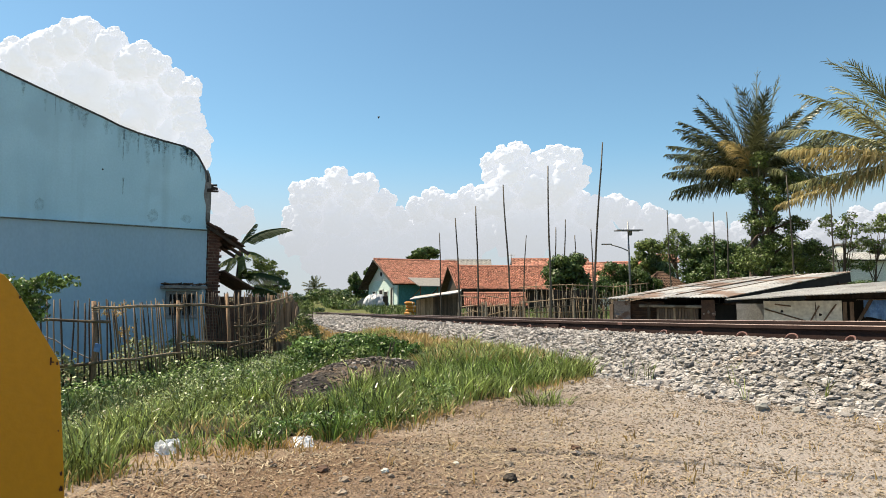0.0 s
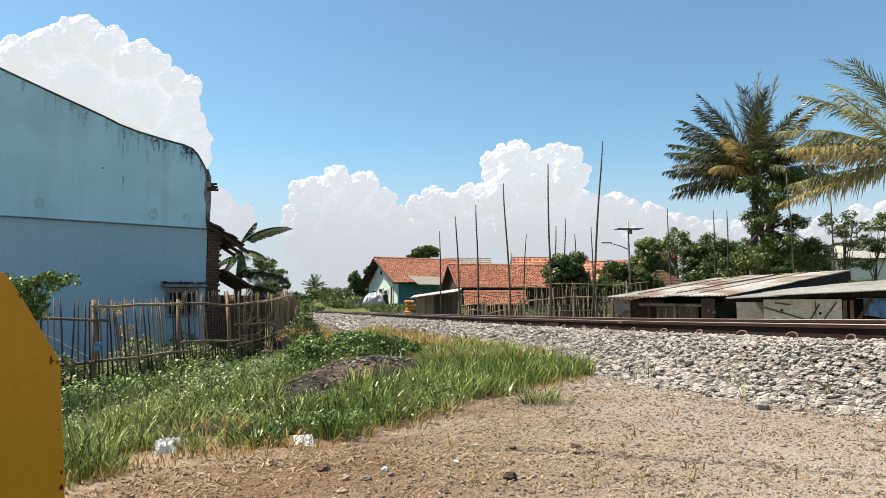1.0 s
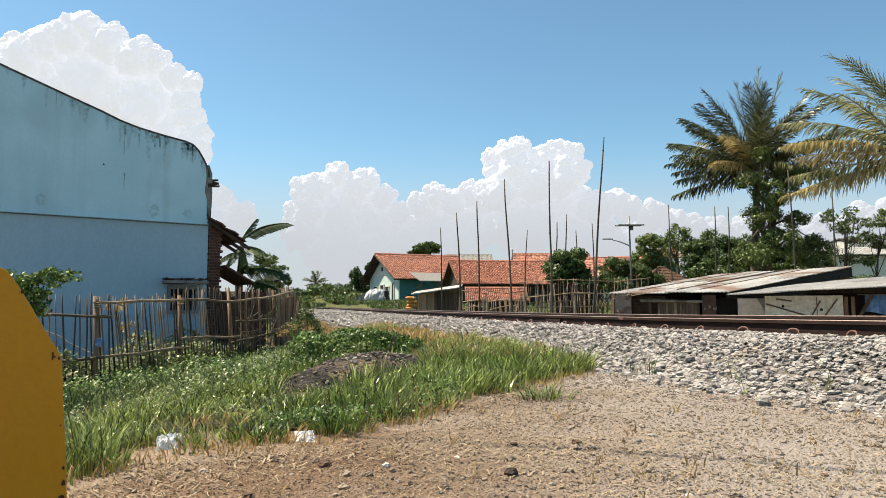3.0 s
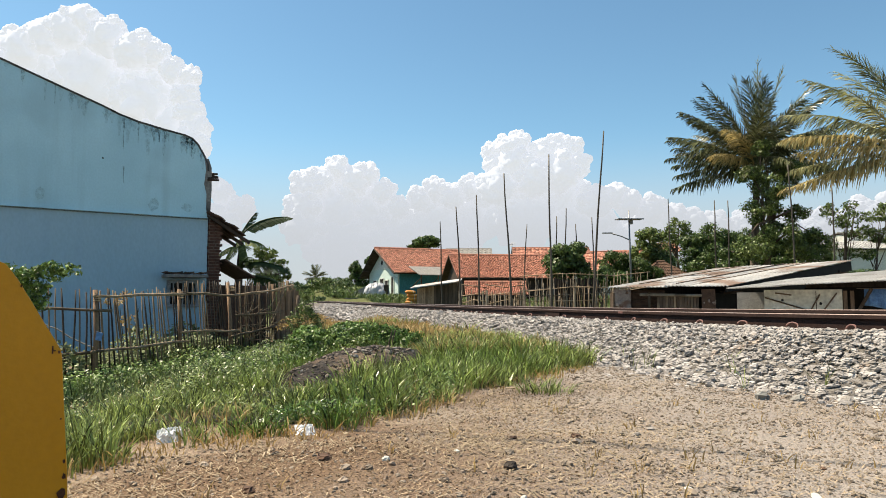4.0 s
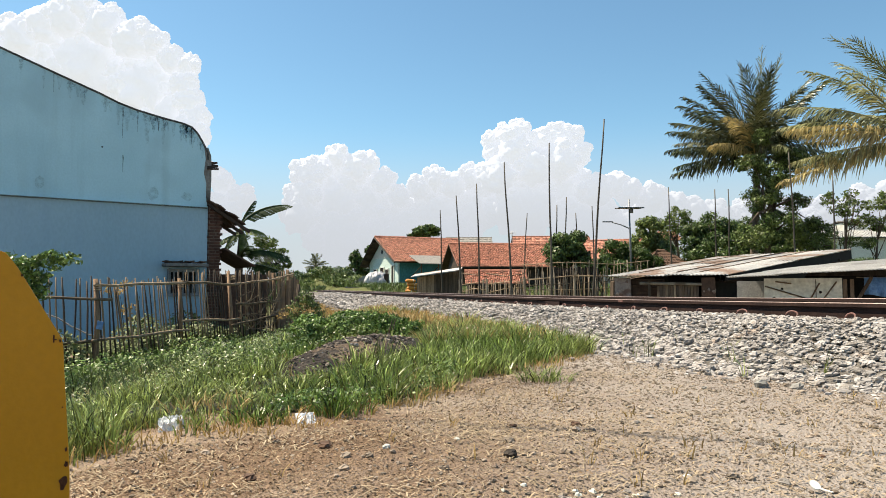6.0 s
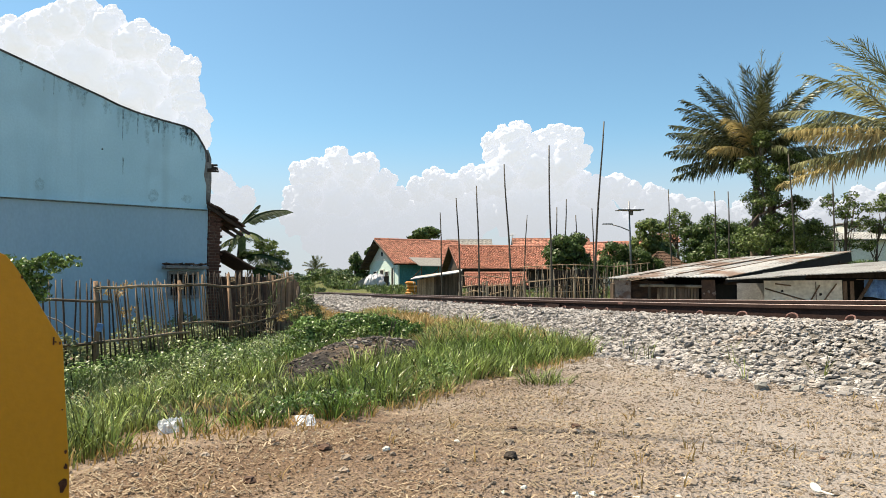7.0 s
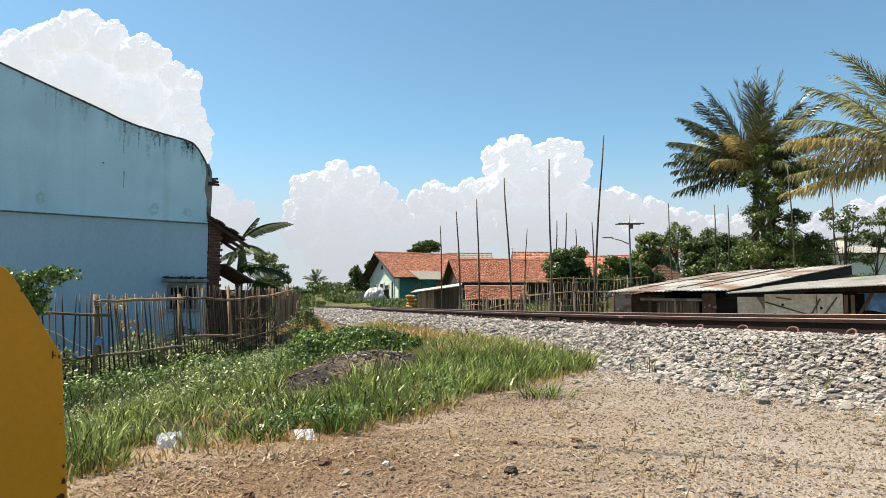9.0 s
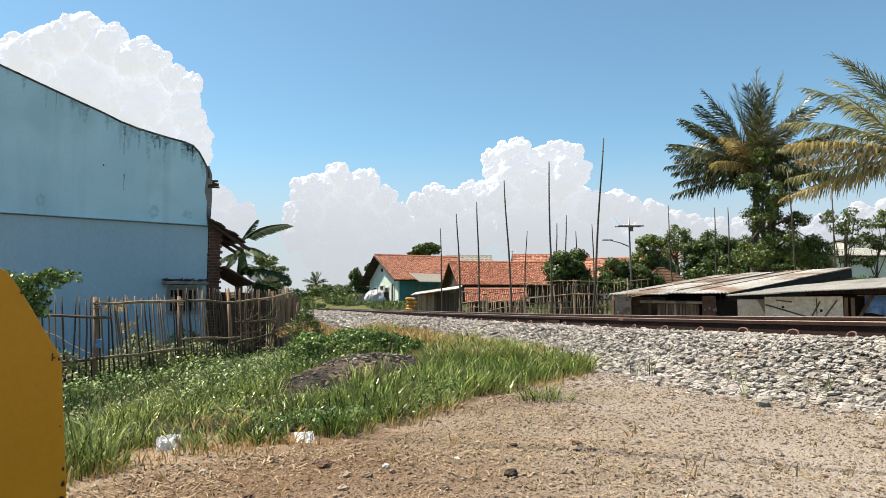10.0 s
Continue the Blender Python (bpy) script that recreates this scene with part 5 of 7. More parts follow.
TREES = [
    ("round_tree", 4.94, 28.0, 1.6, 0.09, [(0, 0, 2.45, 0.95, 0.75), (-0.35, 0, 2.0, 0.7, 0.5), (0.4, -0.1, 2.1, 0.65, 0.55)], 8840, 0.16, "A", "dense round dark green tree in the yard"),
    ("tree", -1.76, 75.0, 5.5, 0.2, [(0, 0, 6.9, 1.9, 0.8), (-1.2, 0, 6.4, 1.0, 0.6)], 3740, 0.34, "A", "dark tree crown above the house roof"),
    ("tree", -10.6, 85.0, 3.0, 0.15, [(0, 0, 4.1, 1.1, 1.5), (0.9, 0, 3.0, 1.2, 1.0), (-1.4, 0, 2.7, 1.1, 0.7)], 3230, 0.36, "A", "dark slim tree on the green bank"),
    ("tree", -8.3, 80.0, 4.0, 0.12, [(0, 0, 5.0, 0.85, 0.8)], 1190, 0.3, "A", "small dark tree beside the gable"),
    ("tree", 10.5, 43.5, 2.4, 0.15, [(0, 0, 3.1, 1.2, 0.9), (1.4, 0, 2.6, 1.2, 0.9), (2.4, 0, 2.2, 1.0, 0.8)], 7140, 0.2, "A", "dark bushy tree behind the lamp"),
    ("tree", 13.9, 47.0, 3.4, 0.16, [(0, 0, 4.7, 1.2, 1.0), (-0.7, 0, 3.6, 1.1, 0.9), (0.9, 0.4, 3.4, 1.0, 0.9)], 6120, 0.22, "B", "leafy green tree among the houses"),
    ("tree", 17.3, 52.0, 4.4, 0.14, [(0, 0, 6.0, 1.2, 1.0), (-1.0, 0, 5.0, 1.2, 1.0), (1.0, 0, 5.2, 0.9, 1.1)], 2890, 0.2, "B", "thin pale tree with open branches"),
    ("tree", 16.2, 42.0, 2.6, 0.2, [(0, 0, 4.3, 1.5, 1.15), (-1.3, 0, 3.7, 1.1, 1.1), (1.3, 0, 3.7, 1.2, 1.2), (0, -0.4, 2.9, 2.1, 0.9)], 15300, 0.2, "A", "broad dense dark green tree"),
    ("tree", 16.7, 37.0, 2.2, 0.2, [(0, 0, 3.8, 1.3, 1.0), (-1.2, 0, 3.0, 1.1, 1.0), (1.2, 0, 3.1, 1.2, 1.0), (0.2, -0.4, 2.4, 1.8, 0.7)], 13600, 0.18, "A", "broad dense green tree behind the shed"),
    ("tall_tree", 13.9, 30.0, 4.2, 0.15, [(-0.1, 0, 7.3, 0.55, 0.45), (-0.55, 0, 6.1, 0.8, 0.6), (1.1, 0, 6.4, 0.8, 0.6), (0.2, -0.2, 5.6, 1.1, 0.7), (-0.3, -0.2, 4.6, 1.0, 0.7), (1.2, 0, 4.5, 0.7, 0.5), (0.4, -0.3, 3.4, 1.4, 0.8), (-0.6, -0.3, 3.0, 1.1, 0.7), (1.7, -0.2, 3.1, 1.0, 0.8)], 15000, 0.135, "C", "tall leafy green tree growing in front of the palm"),
    ("tree", 18.8, 36.0, 2.8, 0.14, [(0, 0, 3.7, 0.7, 0.7), (0.6, 0, 2.9, 0.8, 0.7), (-0.8, 0, 3.0, 0.8, 0.8)], 3200, 0.18, "B", "scrubby yellow-green tree behind the shed"),
    ("tree", 18.9, 33.0, 3.4, 0.06, [(0, 0, 4.6, 0.9, 0.5), (0.9, 0.2, 4.0, 0.8, 0.45), (-0.7, 0, 5.0, 0.5, 0.35), (0.4, 0.3, 3.0, 0.6, 0.35), (0.3, 0, 5.2, 0.4, 0.3)], 1500, 0.16, "C", "spreading tree with flat open layers"),
    ("tree", 20.4, 33.0, 3.0, 0.06, [(0, 0, 4.7, 0.8, 0.4), (0.6, 0.2, 3.9, 1.0, 0.5), (-0.4, 0, 2.9, 0.5, 0.35), (0.5, 0, 5.2, 0.4, 0.3)], 1600, 0.16, "C", "spreading tree with flat open layers"),
    ("tree", 23.1, 40.0, 2.2, 0.14, [(0, 0, 2.0, 2.2, 0.5), (-2.2, 0, 2.2, 1.4, 0.5), (2.4, 0, 1.9, 1.6, 0.5)], 6140, 0.2, "A", "low dark trees behind the sheds"),
    ("shrub", 7.8, 35.0, 1.2, 0.08, [(0, 0, 1.9, 0.9, 0.5), (-0.8, 0, 1.6, 0.7, 0.5), (0.9, 0, 1.7, 0.8, 0.5)], 4420, 0.15, "A", "dark green shrub behind the yard fence"),
    ("tree", -6.6, 26.0, 1.5, 0.09, [(0, 0, 2.5, 0.55, 0.3), (-0.35, 0, 2.1, 0.5, 0.28), (0.4, 0, 2.1, 0.5, 0.26), (0.1, 0, 1.6, 0.6, 0.3), (0.75, 0, 1.75, 0.25, 0.25)], 2550, 0.13, "B", "small tree with flat layered branches"),
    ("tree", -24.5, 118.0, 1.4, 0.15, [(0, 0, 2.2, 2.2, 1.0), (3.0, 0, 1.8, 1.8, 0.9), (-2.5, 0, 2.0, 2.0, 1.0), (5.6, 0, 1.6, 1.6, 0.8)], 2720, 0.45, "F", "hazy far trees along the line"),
]
LEAF = {"A": TREE_A, "B": TREE_B, "C": TREE_C, "F": TREE_FAR}
for k, (nm, x, y, tt, r, blobs, n, leaf, mt, lab) in enumerate(TREES):
    build_tree(nm, x, y, tt, r, blobs, int(n * 1.6), leaf * 0.76, LEAF[mt], 100 + k, lab, "shrub" if nm == "shrub" else "tree")


def build_bank():
    """Scrub on the bank left of the gable house."""
    rng = random.Random(140)
    spots = [(-16.5, 78, 1.5), (-14.5, 80, 1.6), (-13.0, 76, 1.2), (-11.5, 79, 1.3), (-10.2, 72, 0.9), (-9.2, 70, 1.0), (-12.2, 70, 0.7), (-14.2, 73, 0.8), (-18.3, 82, 1.6), (-11.0, 66, 0.6), (-9.6, 64, 0.6), (-12.5, 62, 0.6), (-11.8, 58, 0.5), (-10.6, 60, 0.7), (-9.2, 58, 0.5), (-13.5, 66, 0.8), (-8.6, 67, 0.7)]
    for i, (x, y, r) in enumerate(spots):
        b = ground_z(x, y)
        e = thing("bank_shrub", pose(x, y, b), "bright green scrub bush on the bank", "shrub", "scrub on the bank")
        part("stem", Geo().tube([(0, 0, -0.1), (0.05, 0, r * 0.6)], [0.05, 0.02], 5), BARK, e)
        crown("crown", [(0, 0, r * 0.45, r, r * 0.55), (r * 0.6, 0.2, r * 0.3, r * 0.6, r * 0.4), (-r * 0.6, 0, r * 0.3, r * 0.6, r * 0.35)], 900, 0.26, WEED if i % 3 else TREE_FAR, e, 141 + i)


build_bank()

# ---- palms ----


def frond_mesh(name, L, droop, leaf, n, seed, hang, width, el):
    """A feather leaf along +x, to be raised by el degrees; it bends under its weight and its narrow leaflets fall towards the ground."""
    rng = random.Random(seed)
    down = Vector((-math.sin(radians(el)), 0, -math.cos(radians(el))))
    steep = max(0.0, math.sin(radians(el)))
    hang *= 1 - 0.82 * steep ** 2

    def mid(t):
        return Vector((L * (t - 0.12 * droop * t * t), 0.06 * L * math.sin(2.5 * t + seed) * t, -L * droop * t ** 2.2 * 0.55))
    g = Geo().tube([mid(i / 10) for i in range(11)], [0.045 * (1 - 0.85 * i / 10) + 0.004 for i in range(11)], 5)
    for i in range(n):
        t = 0.16 + 0.84 * i / (n - 1) + rng.uniform(-0.006, 0.006)
        p = mid(t)
        fw = (mid(min(1, t + 0.02)) - mid(t - 0.02)).normalized()
        prof = math.sin(math.pi * min(0.93, t * 0.78 + 0.17)) ** 0.7
        for s in (-1, 1):
            if rng.random() < 0.06:
                continue
            l = leaf * prof * rng.uniform(0.7, 1.15)
            d = (fw * (rng.uniform(0.35, 0.9) + 0.5 * steep) + Vector((0, s, 0)) * rng.uniform(0.35, 0.75) + Vector((0, 0, rng.uniform(-0.2, 0.3))) + down * 0.25 * hang).normalized()
            h = hang * rng.uniform(0.6, 1.35)
            a = p + d * l * 0.4
            d2 = (d + down * h).normalized()
            b = a + d2 * l * 0.35
            e = b + (d2 + down * h * 1.3).normalized() * l * 0.3
            w = fw * width * rng.uniform(0.7, 1.2) * 0.5
            g.add([p - w * 0.7, p + w * 0.7, a + w, a - w, b + w * 0.75, b - w * 0.75, e], [(0, 1, 2, 3), (3, 2, 4, 5), (5, 4, 6)])
    return g.mesh(name)


FRONDS = []


def build_palm(name, x, y, z, lean, fronds, seed, label, scale=1.0, leaf=0.75, trunk_r=0.16, leaf_mat=None, n_leaf=60, lift=0.5):
    """fronds: (azimuth, elevation, length, droop, dry)."""
    b = ground_z(x, y)
    p = thing(name, pose(x, y, 0), label, "palm tree", "coconut palms")
    n = 12
    pts = [(-lean * (1 - i / n) ** 1.6, 0, b - 0.1 + (z - b + 0.1) * i / n) for i in range(n + 1)]
    part("trunk", Geo().tube(pts, [trunk_r * (1.25 - 0.4 * i / n) for i in range(n + 1)], 9), BARK, p, "ringed grey palm trunk", True)
    rng = random.Random(seed)
    for k, (az, el, L, droop, dry) in enumerate(fronds):
        me = frond_mesh("frond", L * scale, droop, leaf * scale, n_leaf, seed * 100 + k, lift, 0.058 * scale, el)
        me.materials.append(PALM_DRY if dry else leaf_mat or PALM)
        m = pose(0, 0, z, rng.uniform(-16, 16), -el, az)
        ob = part("frond", me, None, p, "yellowed drooping leaf" if dry else "", m=m)
        FRONDS.append((ob, m, el, k))
    for k in range(6):
        a = k * 1.05
        part("leaf_base", Geo().tube([(0.05 * math.cos(a), 0.05 * math.sin(a), z - 0.45), (0.2 * math.cos(a), 0.2 * math.sin(a), z - 0.05), (0.32 * math.cos(a), 0.32 * math.sin(a), z + 0.3)], [0.09, 0.08, 0.03], 5), BARK, p)
    return p


def fan(seed, rows):
    rng = random.Random(seed)
    out = []
    for n, el, L, droop, dry in rows:
        o = rng.uniform(0, 360)
        for k in range(n):
            out.append((o + 360 * k / n + rng.uniform(-14, 14), el + rng.uniform(-7, 7), L * rng.uniform(0.88, 1.1), droop * rng.uniform(0.8, 1.2), rng.random() < dry))
    return out


# azimuth, elevation at the base, length, droop, yellowed
UPRIGHT = [(0, 89, 5.2, 0.05, 0), (180, 85, 4.6, 0.12, 0), (-90, 84, 4.3, 0.2, 0), (0, 77, 5.3, 0.08, 0), (150, 82, 4.2, 0.2, 0), (-120, 80, 4.3, 0.2, 0)]
WESTWARD = [(180, 71, 4.9, 0.3, 0), (170, 66, 4.5, 0.35, 0), (195, 62, 4.4, 0.4, 0), (180, 55, 4.5, 0.5, 0), (190, 50, 4.5, 0.5, 0), (170, 42, 4.3, 0.5, 0), (180, 36, 4.3, 0.5, 0), (188, 30, 4.2, 0.5, 0), (178, 22, 4.2, 0.45, 0), (184, 14, 4.1, 0.35, 0),
            (180, 4, 4.0, 0.3, 0), (175, -5, 4.0, 0.22, 0)]
EASTWARD = [(0, 66, 4.9, 0.3, 0), (-10, 60, 4.7, 0.4, 0), (12, 58, 4.9, 0.35, 0), (-5, 46, 4.4, 0.5, 0), (8, 38, 4.2, 0.5, 0), (0, 26, 4.0, 0.5, 0), (-8, 12, 3.6, 0.5, 0)]
TOWARDS = [(-90, 70, 4.2, 0.5, 0), (-70, 60, 4.0, 0.6, 0), (-110, 60, 4.0, 0.6, 0), (-100, 46, 3.8, 0.7, 0), (-80, 40, 3.6, 0.8, 0), (-135, 44, 3.8, 0.7, 1), (-60, 40, 3.8, 0.7, 0), (-90, 22, 3.4, 0.8, 0), (-140, 22, 3.6, 0.6, 1), (-50, 15, 3.4, 0.6, 0), (-150, 62, 4.3, 0.45, 0), (-30, 62, 4.3, 0.45, 0), (-160, 45, 4.2, 0.5, 0), (-20, 42, 4.0, 0.5, 0), (-120, 8, 3.2, 0.7, 0), (-75, 0, 3.0, 0.7, 0)]
BEYOND = [(90, 60, 4.2, 0.5, 0), (60, 55, 4.2, 0.5, 0), (120, 50, 4.2, 0.5, 0), (90, 35, 4.0, 0.5, 0), (135, 35, 4.2, 0.5, 0), (45, 35, 4.0, 0.5, 0)]
build_palm("coconut_palm", 14.37, 32.0, 6.75, 0.5, UPRIGHT + WESTWARD + EASTWARD + TOWARDS + BEYOND, 7, "tall coconut palm with a dense upright dark green crown", 0.97, 0.98, 0.16, None, 76, 0.95)
build_palm("coconut_palm", 17.7, 26.0, 6.3, 0.8, [(180, 84, 4.8, 0.9, 0), (186, 80, 4.5, 0.6, 0), (180, 55, 4.8, 0.6, 0), (196, 48, 4.5, 0.65, 0), (178, 35, 5.2, 0.6, 0), (166, 26, 4.8, 0.55, 0), (182, 15, 5.0, 0.3, 1), (190, 9, 4.6, 0.3, 1),
                                                  (178, -3, 4.7, 0.18, 0), (172, -8, 4.5, 0.2, 1), (181, -12, 5.5, 0.12, 1), (40, 60, 4.6, 0.5, 0), (90, 45, 4.6, 0.6, 0), (-30, 40, 4.6, 0.6, 0), (20, 12, 4.4, 0.5, 1), (-70, 15, 4.4, 0.5, 0), (120, 70, 4.8, 0.5, 0)], 9,
           "coconut palm with arching yellow-green drooping fronds", 1.0, 1.1, 0.16, PALM_PALE, 66, 1.0)
build_palm("far_palm", -22.8, 125.0, 4.6, 0.3, fan(11, [(4, 75, 2.4, 0.2, 0), (7, 40, 2.4, 0.5, 0), (7, 5, 2.2, 0.6, 0)]), 11, "small hazy coconut palm far down the line", 1.0, 0.8, 0.15)

# ---- banana plant behind the house corner ----
BLADES = []


def banana_leaf(L, width, droop, seed, hang=0.35):
    rng = random.Random(seed)
    n = 22
    g = Geo()

    def mid(t):
        return Vector((L * (t - 0.15 * droop * t * t), 0, -L * droop * t * t * 0.6))
    g.tube([mid(i / 8) for i in range(9)], [0.022 * (1 - 0.8 * i / 8) + 0.003 for i in range(9)], 5)
    for s in (-1, 1):
        for i in range(n):
            t0, t1 = 0.15 + 0.85 * i / n, 0.15 + 0.85 * (i + 1) / n
            tear = rng.random() < 0.5
            w0 = width * math.sin(math.pi * min(1, t0 * 0.9 + 0.06)) ** 0.55
            w1 = width * math.sin(math.pi * min(1, t1 * 0.9 + 0.06)) ** 0.55
            sag = hang * rng.uniform(0.9, 1.1) + (0.12 if tear else 0)
            a, b = mid(t0), mid(t1)
            gap = (b - a) * (0.3 if tear else 0.0)
            lean = (b - a) * 1.2
            c = b - gap * 1.4 + Vector((0, s * w1, -w1 * sag)) + lean
            d = a + Vector((0, s * w0, -w0 * sag)) + lean
            m1, m2 = (a + d) / 2 + Vector((0, 0, w0 * 0.12)), (b - gap * 0.5 + c) / 2 + Vector((0, 0, w1 * 0.12))
            g.add([a, b, m2, c, d, m1], [(0, 1, 2, 5), (5, 2, 3, 4)])
    return g.mesh("leaf")


def build_banana():
    x, y = -4.75, 16.3
    b = ground_z(x, y)
    p = thing("banana_plant", pose(x, y, 0), "banana plant with torn arching leaves behind the house corner", "banana plant")
    part("stem", Geo().tube([(-0.1, 0, b - 0.05), (-0.03, 0, 0.9), (0.02, 0, 1.75), (0.04, 0, 2.28)], [0.12, 0.1, 0.07, 0.035], 9), BARK, p, "layered brown-green stem", True)
    young = leafy("young_banana_leaf", (0.13, 0.19, 0.05), (0.22, 0.28, 0.09), 0.3, 0.3)
    # azimuth, elevation, length, width, droop, sway, roll, height of the stalk, sag, leaf colour
    for k, (az, el, L, w, droop, sway, roll, zc, sag, mat) in enumerate([
            (-4, 52, 1.15, 0.12, 0.85, 5, 10, 2.28, 1.9, BANANA), (12, 66, 0.64, 0.085, 0.25, 9, 20, 2.3, 1.1, BANANA), (-8, 22, 0.55, 0.14, 0.9, 5, 10, 2.12, 1.0, young), (195, 15, 0.5, 0.13, 1.0, 4, 0, 2.0, 1.0, young), (-20, 38, 1.0, 0.26, 1.2, 3, 25, 1.5, 0.9, BANANA),
            (-65, 58, 0.55, 0.2, 0.7, 4, 20, 1.45, 0.5, BANANA), (-10, 12, 0.95, 0.22, 0.8, 2, 40, 1.3, 0.7, BANANA), (205, -45, 0.62, 0.12, 0.3, 5, 20, 2.2, 0.9, young), (-30, -58, 0.66, 0.12, 0.3, 5, 0, 2.2, 0.9, young),
            (-100, -70, 0.55, 0.12, 0.2, 4, 30, 2.15, 0.7, young), (160, 50, 1.1, 0.2, 0.9, 4, 30, 2.2, 0.6, BANANA), (100, 40, 0.9, 0.2, 0.8, 3, 0, 1.9, 0.6, BANANA)]):
        me = banana_leaf(L, w, droop, 300 + k, sag)
        me.materials.append(mat)
        m = pose(0.03, 0, zc, 0, -el, az) @ pose(0, 0, 0, roll)
        ob = part("leaf", me, None, p, m=m)
        BLADES.append((ob, m, sway, k))


build_banana()

# ---- grass, weeds, bush ----


def blades(name, spots, seed, hmin, hmax, per, wide, material, label, spread=0.07, lean=0.85):
    """Tufts of curved tapering blades at the given spots (x, y, z, vigour)."""
    rng = np.random.default_rng(seed)
    sp = np.array(spots, float)
    base = np.repeat(sp, per, 0)
    n = len(base)
    a = rng.uniform(0, 2 * math.pi, n)
    r = spread * np.sqrt(rng.uniform(0, 1, n))
    px, py, pz = base[:, 0] + r * np.cos(a), base[:, 1] + r * np.sin(a), base[:, 2]
    h = rng.uniform(hmin, hmax, n) * base[:, 3]
    l = lean * rng.uniform(0.15, 1, n) * h
    a2 = a + rng.normal(0, 0.7, n)
    dx, dy = np.cos(a2), np.sin(a2)
    tw = rng.uniform(0, math.pi, n)
    wx, wy = np.cos(tw) * wide * 0.5 * rng.uniform(0.6, 1.3, n), np.sin(tw) * wide * 0.5
    rows = []
    for t, k in ((0.0, 0.8), (0.4, 1.0), (0.75, 0.7)):
        bend = t ** 2
        cx, cy, cz = px + dx * l * bend, py + dy * l * bend, pz + h * (t - 0.25 * bend * (l / h))
        rows += [np.stack([cx - wx * k, cy - wy * k, cz], 1), np.stack([cx + wx * k, cy + wy * k, cz], 1)]
    rows.append(np.stack([px + dx * l, py + dy * l, pz + h * (1 - 0.3 * l / h)], 1))
    v = np.stack(rows, 1).reshape(-1, 3)
    i = np.arange(n)[:, None] * 7
    quads = np.concatenate([i + np.array([[0, 1, 3, 2]]), i + np.array([[2, 3, 5, 4]])], 1).reshape(-1, 4)
    tris = i + np.array([[4, 5, 6]])
    me = bpy.data.meshes.new(name)
    me.from_pydata(v.tolist(), [], quads.tolist() + tris.tolist())
    return tagged(part(name, me, material), label, name.replace("_", " "), kind="stuff")


EDGE = [(-2.6, 2.2), (-1.3, 2.48), (-1.17, 2.72), (-1.1, 2.9), (-0.9, 3.0), (-0.7, 3.13), (-0.47, 3.27), (-0.24, 3.62), (-0.08, 3.98), (0.24, 4.62), (0.66, 5.3), (1.0, 5.8), (1.33, 6.4)]


def edge_y(x):
    """The near edge of the grass."""
    if x <= EDGE[0][0]:
        return EDGE[0][1]
    for (x0, y0), (x1, y1) in zip(EDGE[:-1], EDGE[1:]):
        if x0 <= x <= x1:
            return y0 + (y1 - y0) * (x - x0) / (x1 - x0)
    return 99


def on_heap(x, y):
    u, v = (x + 0.66) / 0.56, (y - 5.85 - 1.1 * (x + 0.68)) / 1.1
    return u * u + v * v < 1 + 0.3 * noise.noise((x * 3, y * 3, 8))


def heap_z(x, y):
    u, v = (x + 0.66) / 0.62, (y - 6.15 - 1.1 * (x + 0.68)) / 1.0
    return 0.165 * max(0.0, 1 - u * u - v * v)


def scatter(seed, n, x0, x1, y0, y1, keep):
    rng = random.Random(seed)
    out = []
    while n > 0:
        n -= 1
        x, y = rng.uniform(x0, x1), rng.uniform(y0, y1)
        k = keep(x, y, rng)
        if k > 0:
            out.append((x, y, ground_z(x, y) - 0.01, k))
    return out


def lawn(x, y, rng):
    e = edge_y(x) + 0.12 * noise.noise((x * 4, y * 4, 7))
    if y < e or on_heap(x, y) or off_track(x, y) > -1.5 + 0.12 * noise.noise((x * 2, y * 2, 3)) or x < -4.0:
        return 0
    if math.hypot(x + 1.19, y - 2.98) < 0.16:
        return 0
    if noise.noise((x * 2.6, y * 2.6, 11)) < -0.06 and rng.random() < 0.72:
        return 0
    k = 0.8 + 0.9 * noise.noise((x * 1.3, y * 1.3, 9))
    near = min(1.0, (y - e) / 0.35)
    if x < -1.9 and rng.random() < (0.8 if y > 5.3 else 0.4):
        return 0
    return max(0.35, k) * (0.62 + 0.38 * near) * (0.6 if x < -1.9 and y > 4.2 else 1)


blades("grass", scatter(400, 5200, -3.4, 1.6, 2.3, 7.5, lawn), 401, 0.08, 0.24, 20, 0.0062, GRASS, "lush green roadside grass in loose tufts")
blades("tall_grass", scatter(402, 1700, -0.6, 1.7, 4.6, 9.5, lawn), 403, 0.14, 0.32, 18, 0.0075, GRASS, "taller green grass beside the ballast", 0.09)
blades("fence_grass", scatter(431, 420, -3.9, -2.2, 5.2, 9.8, lambda x, y, r: 0.6 + 0.5 * r.random() if x < -1.2 - 0.22 * y else 0), 432, 0.14, 0.3, 7, 0.0075, WEED, "tall thin grass and stalks before the bamboo fence", 0.09, 0.8)
blades("far_grass", scatter(404, 2600, -4.0, 2.0, 7.3, 16, lawn), 405, 0.15, 0.34, 9, 0.014, GRASS, "green verge grass along the line", 0.12)



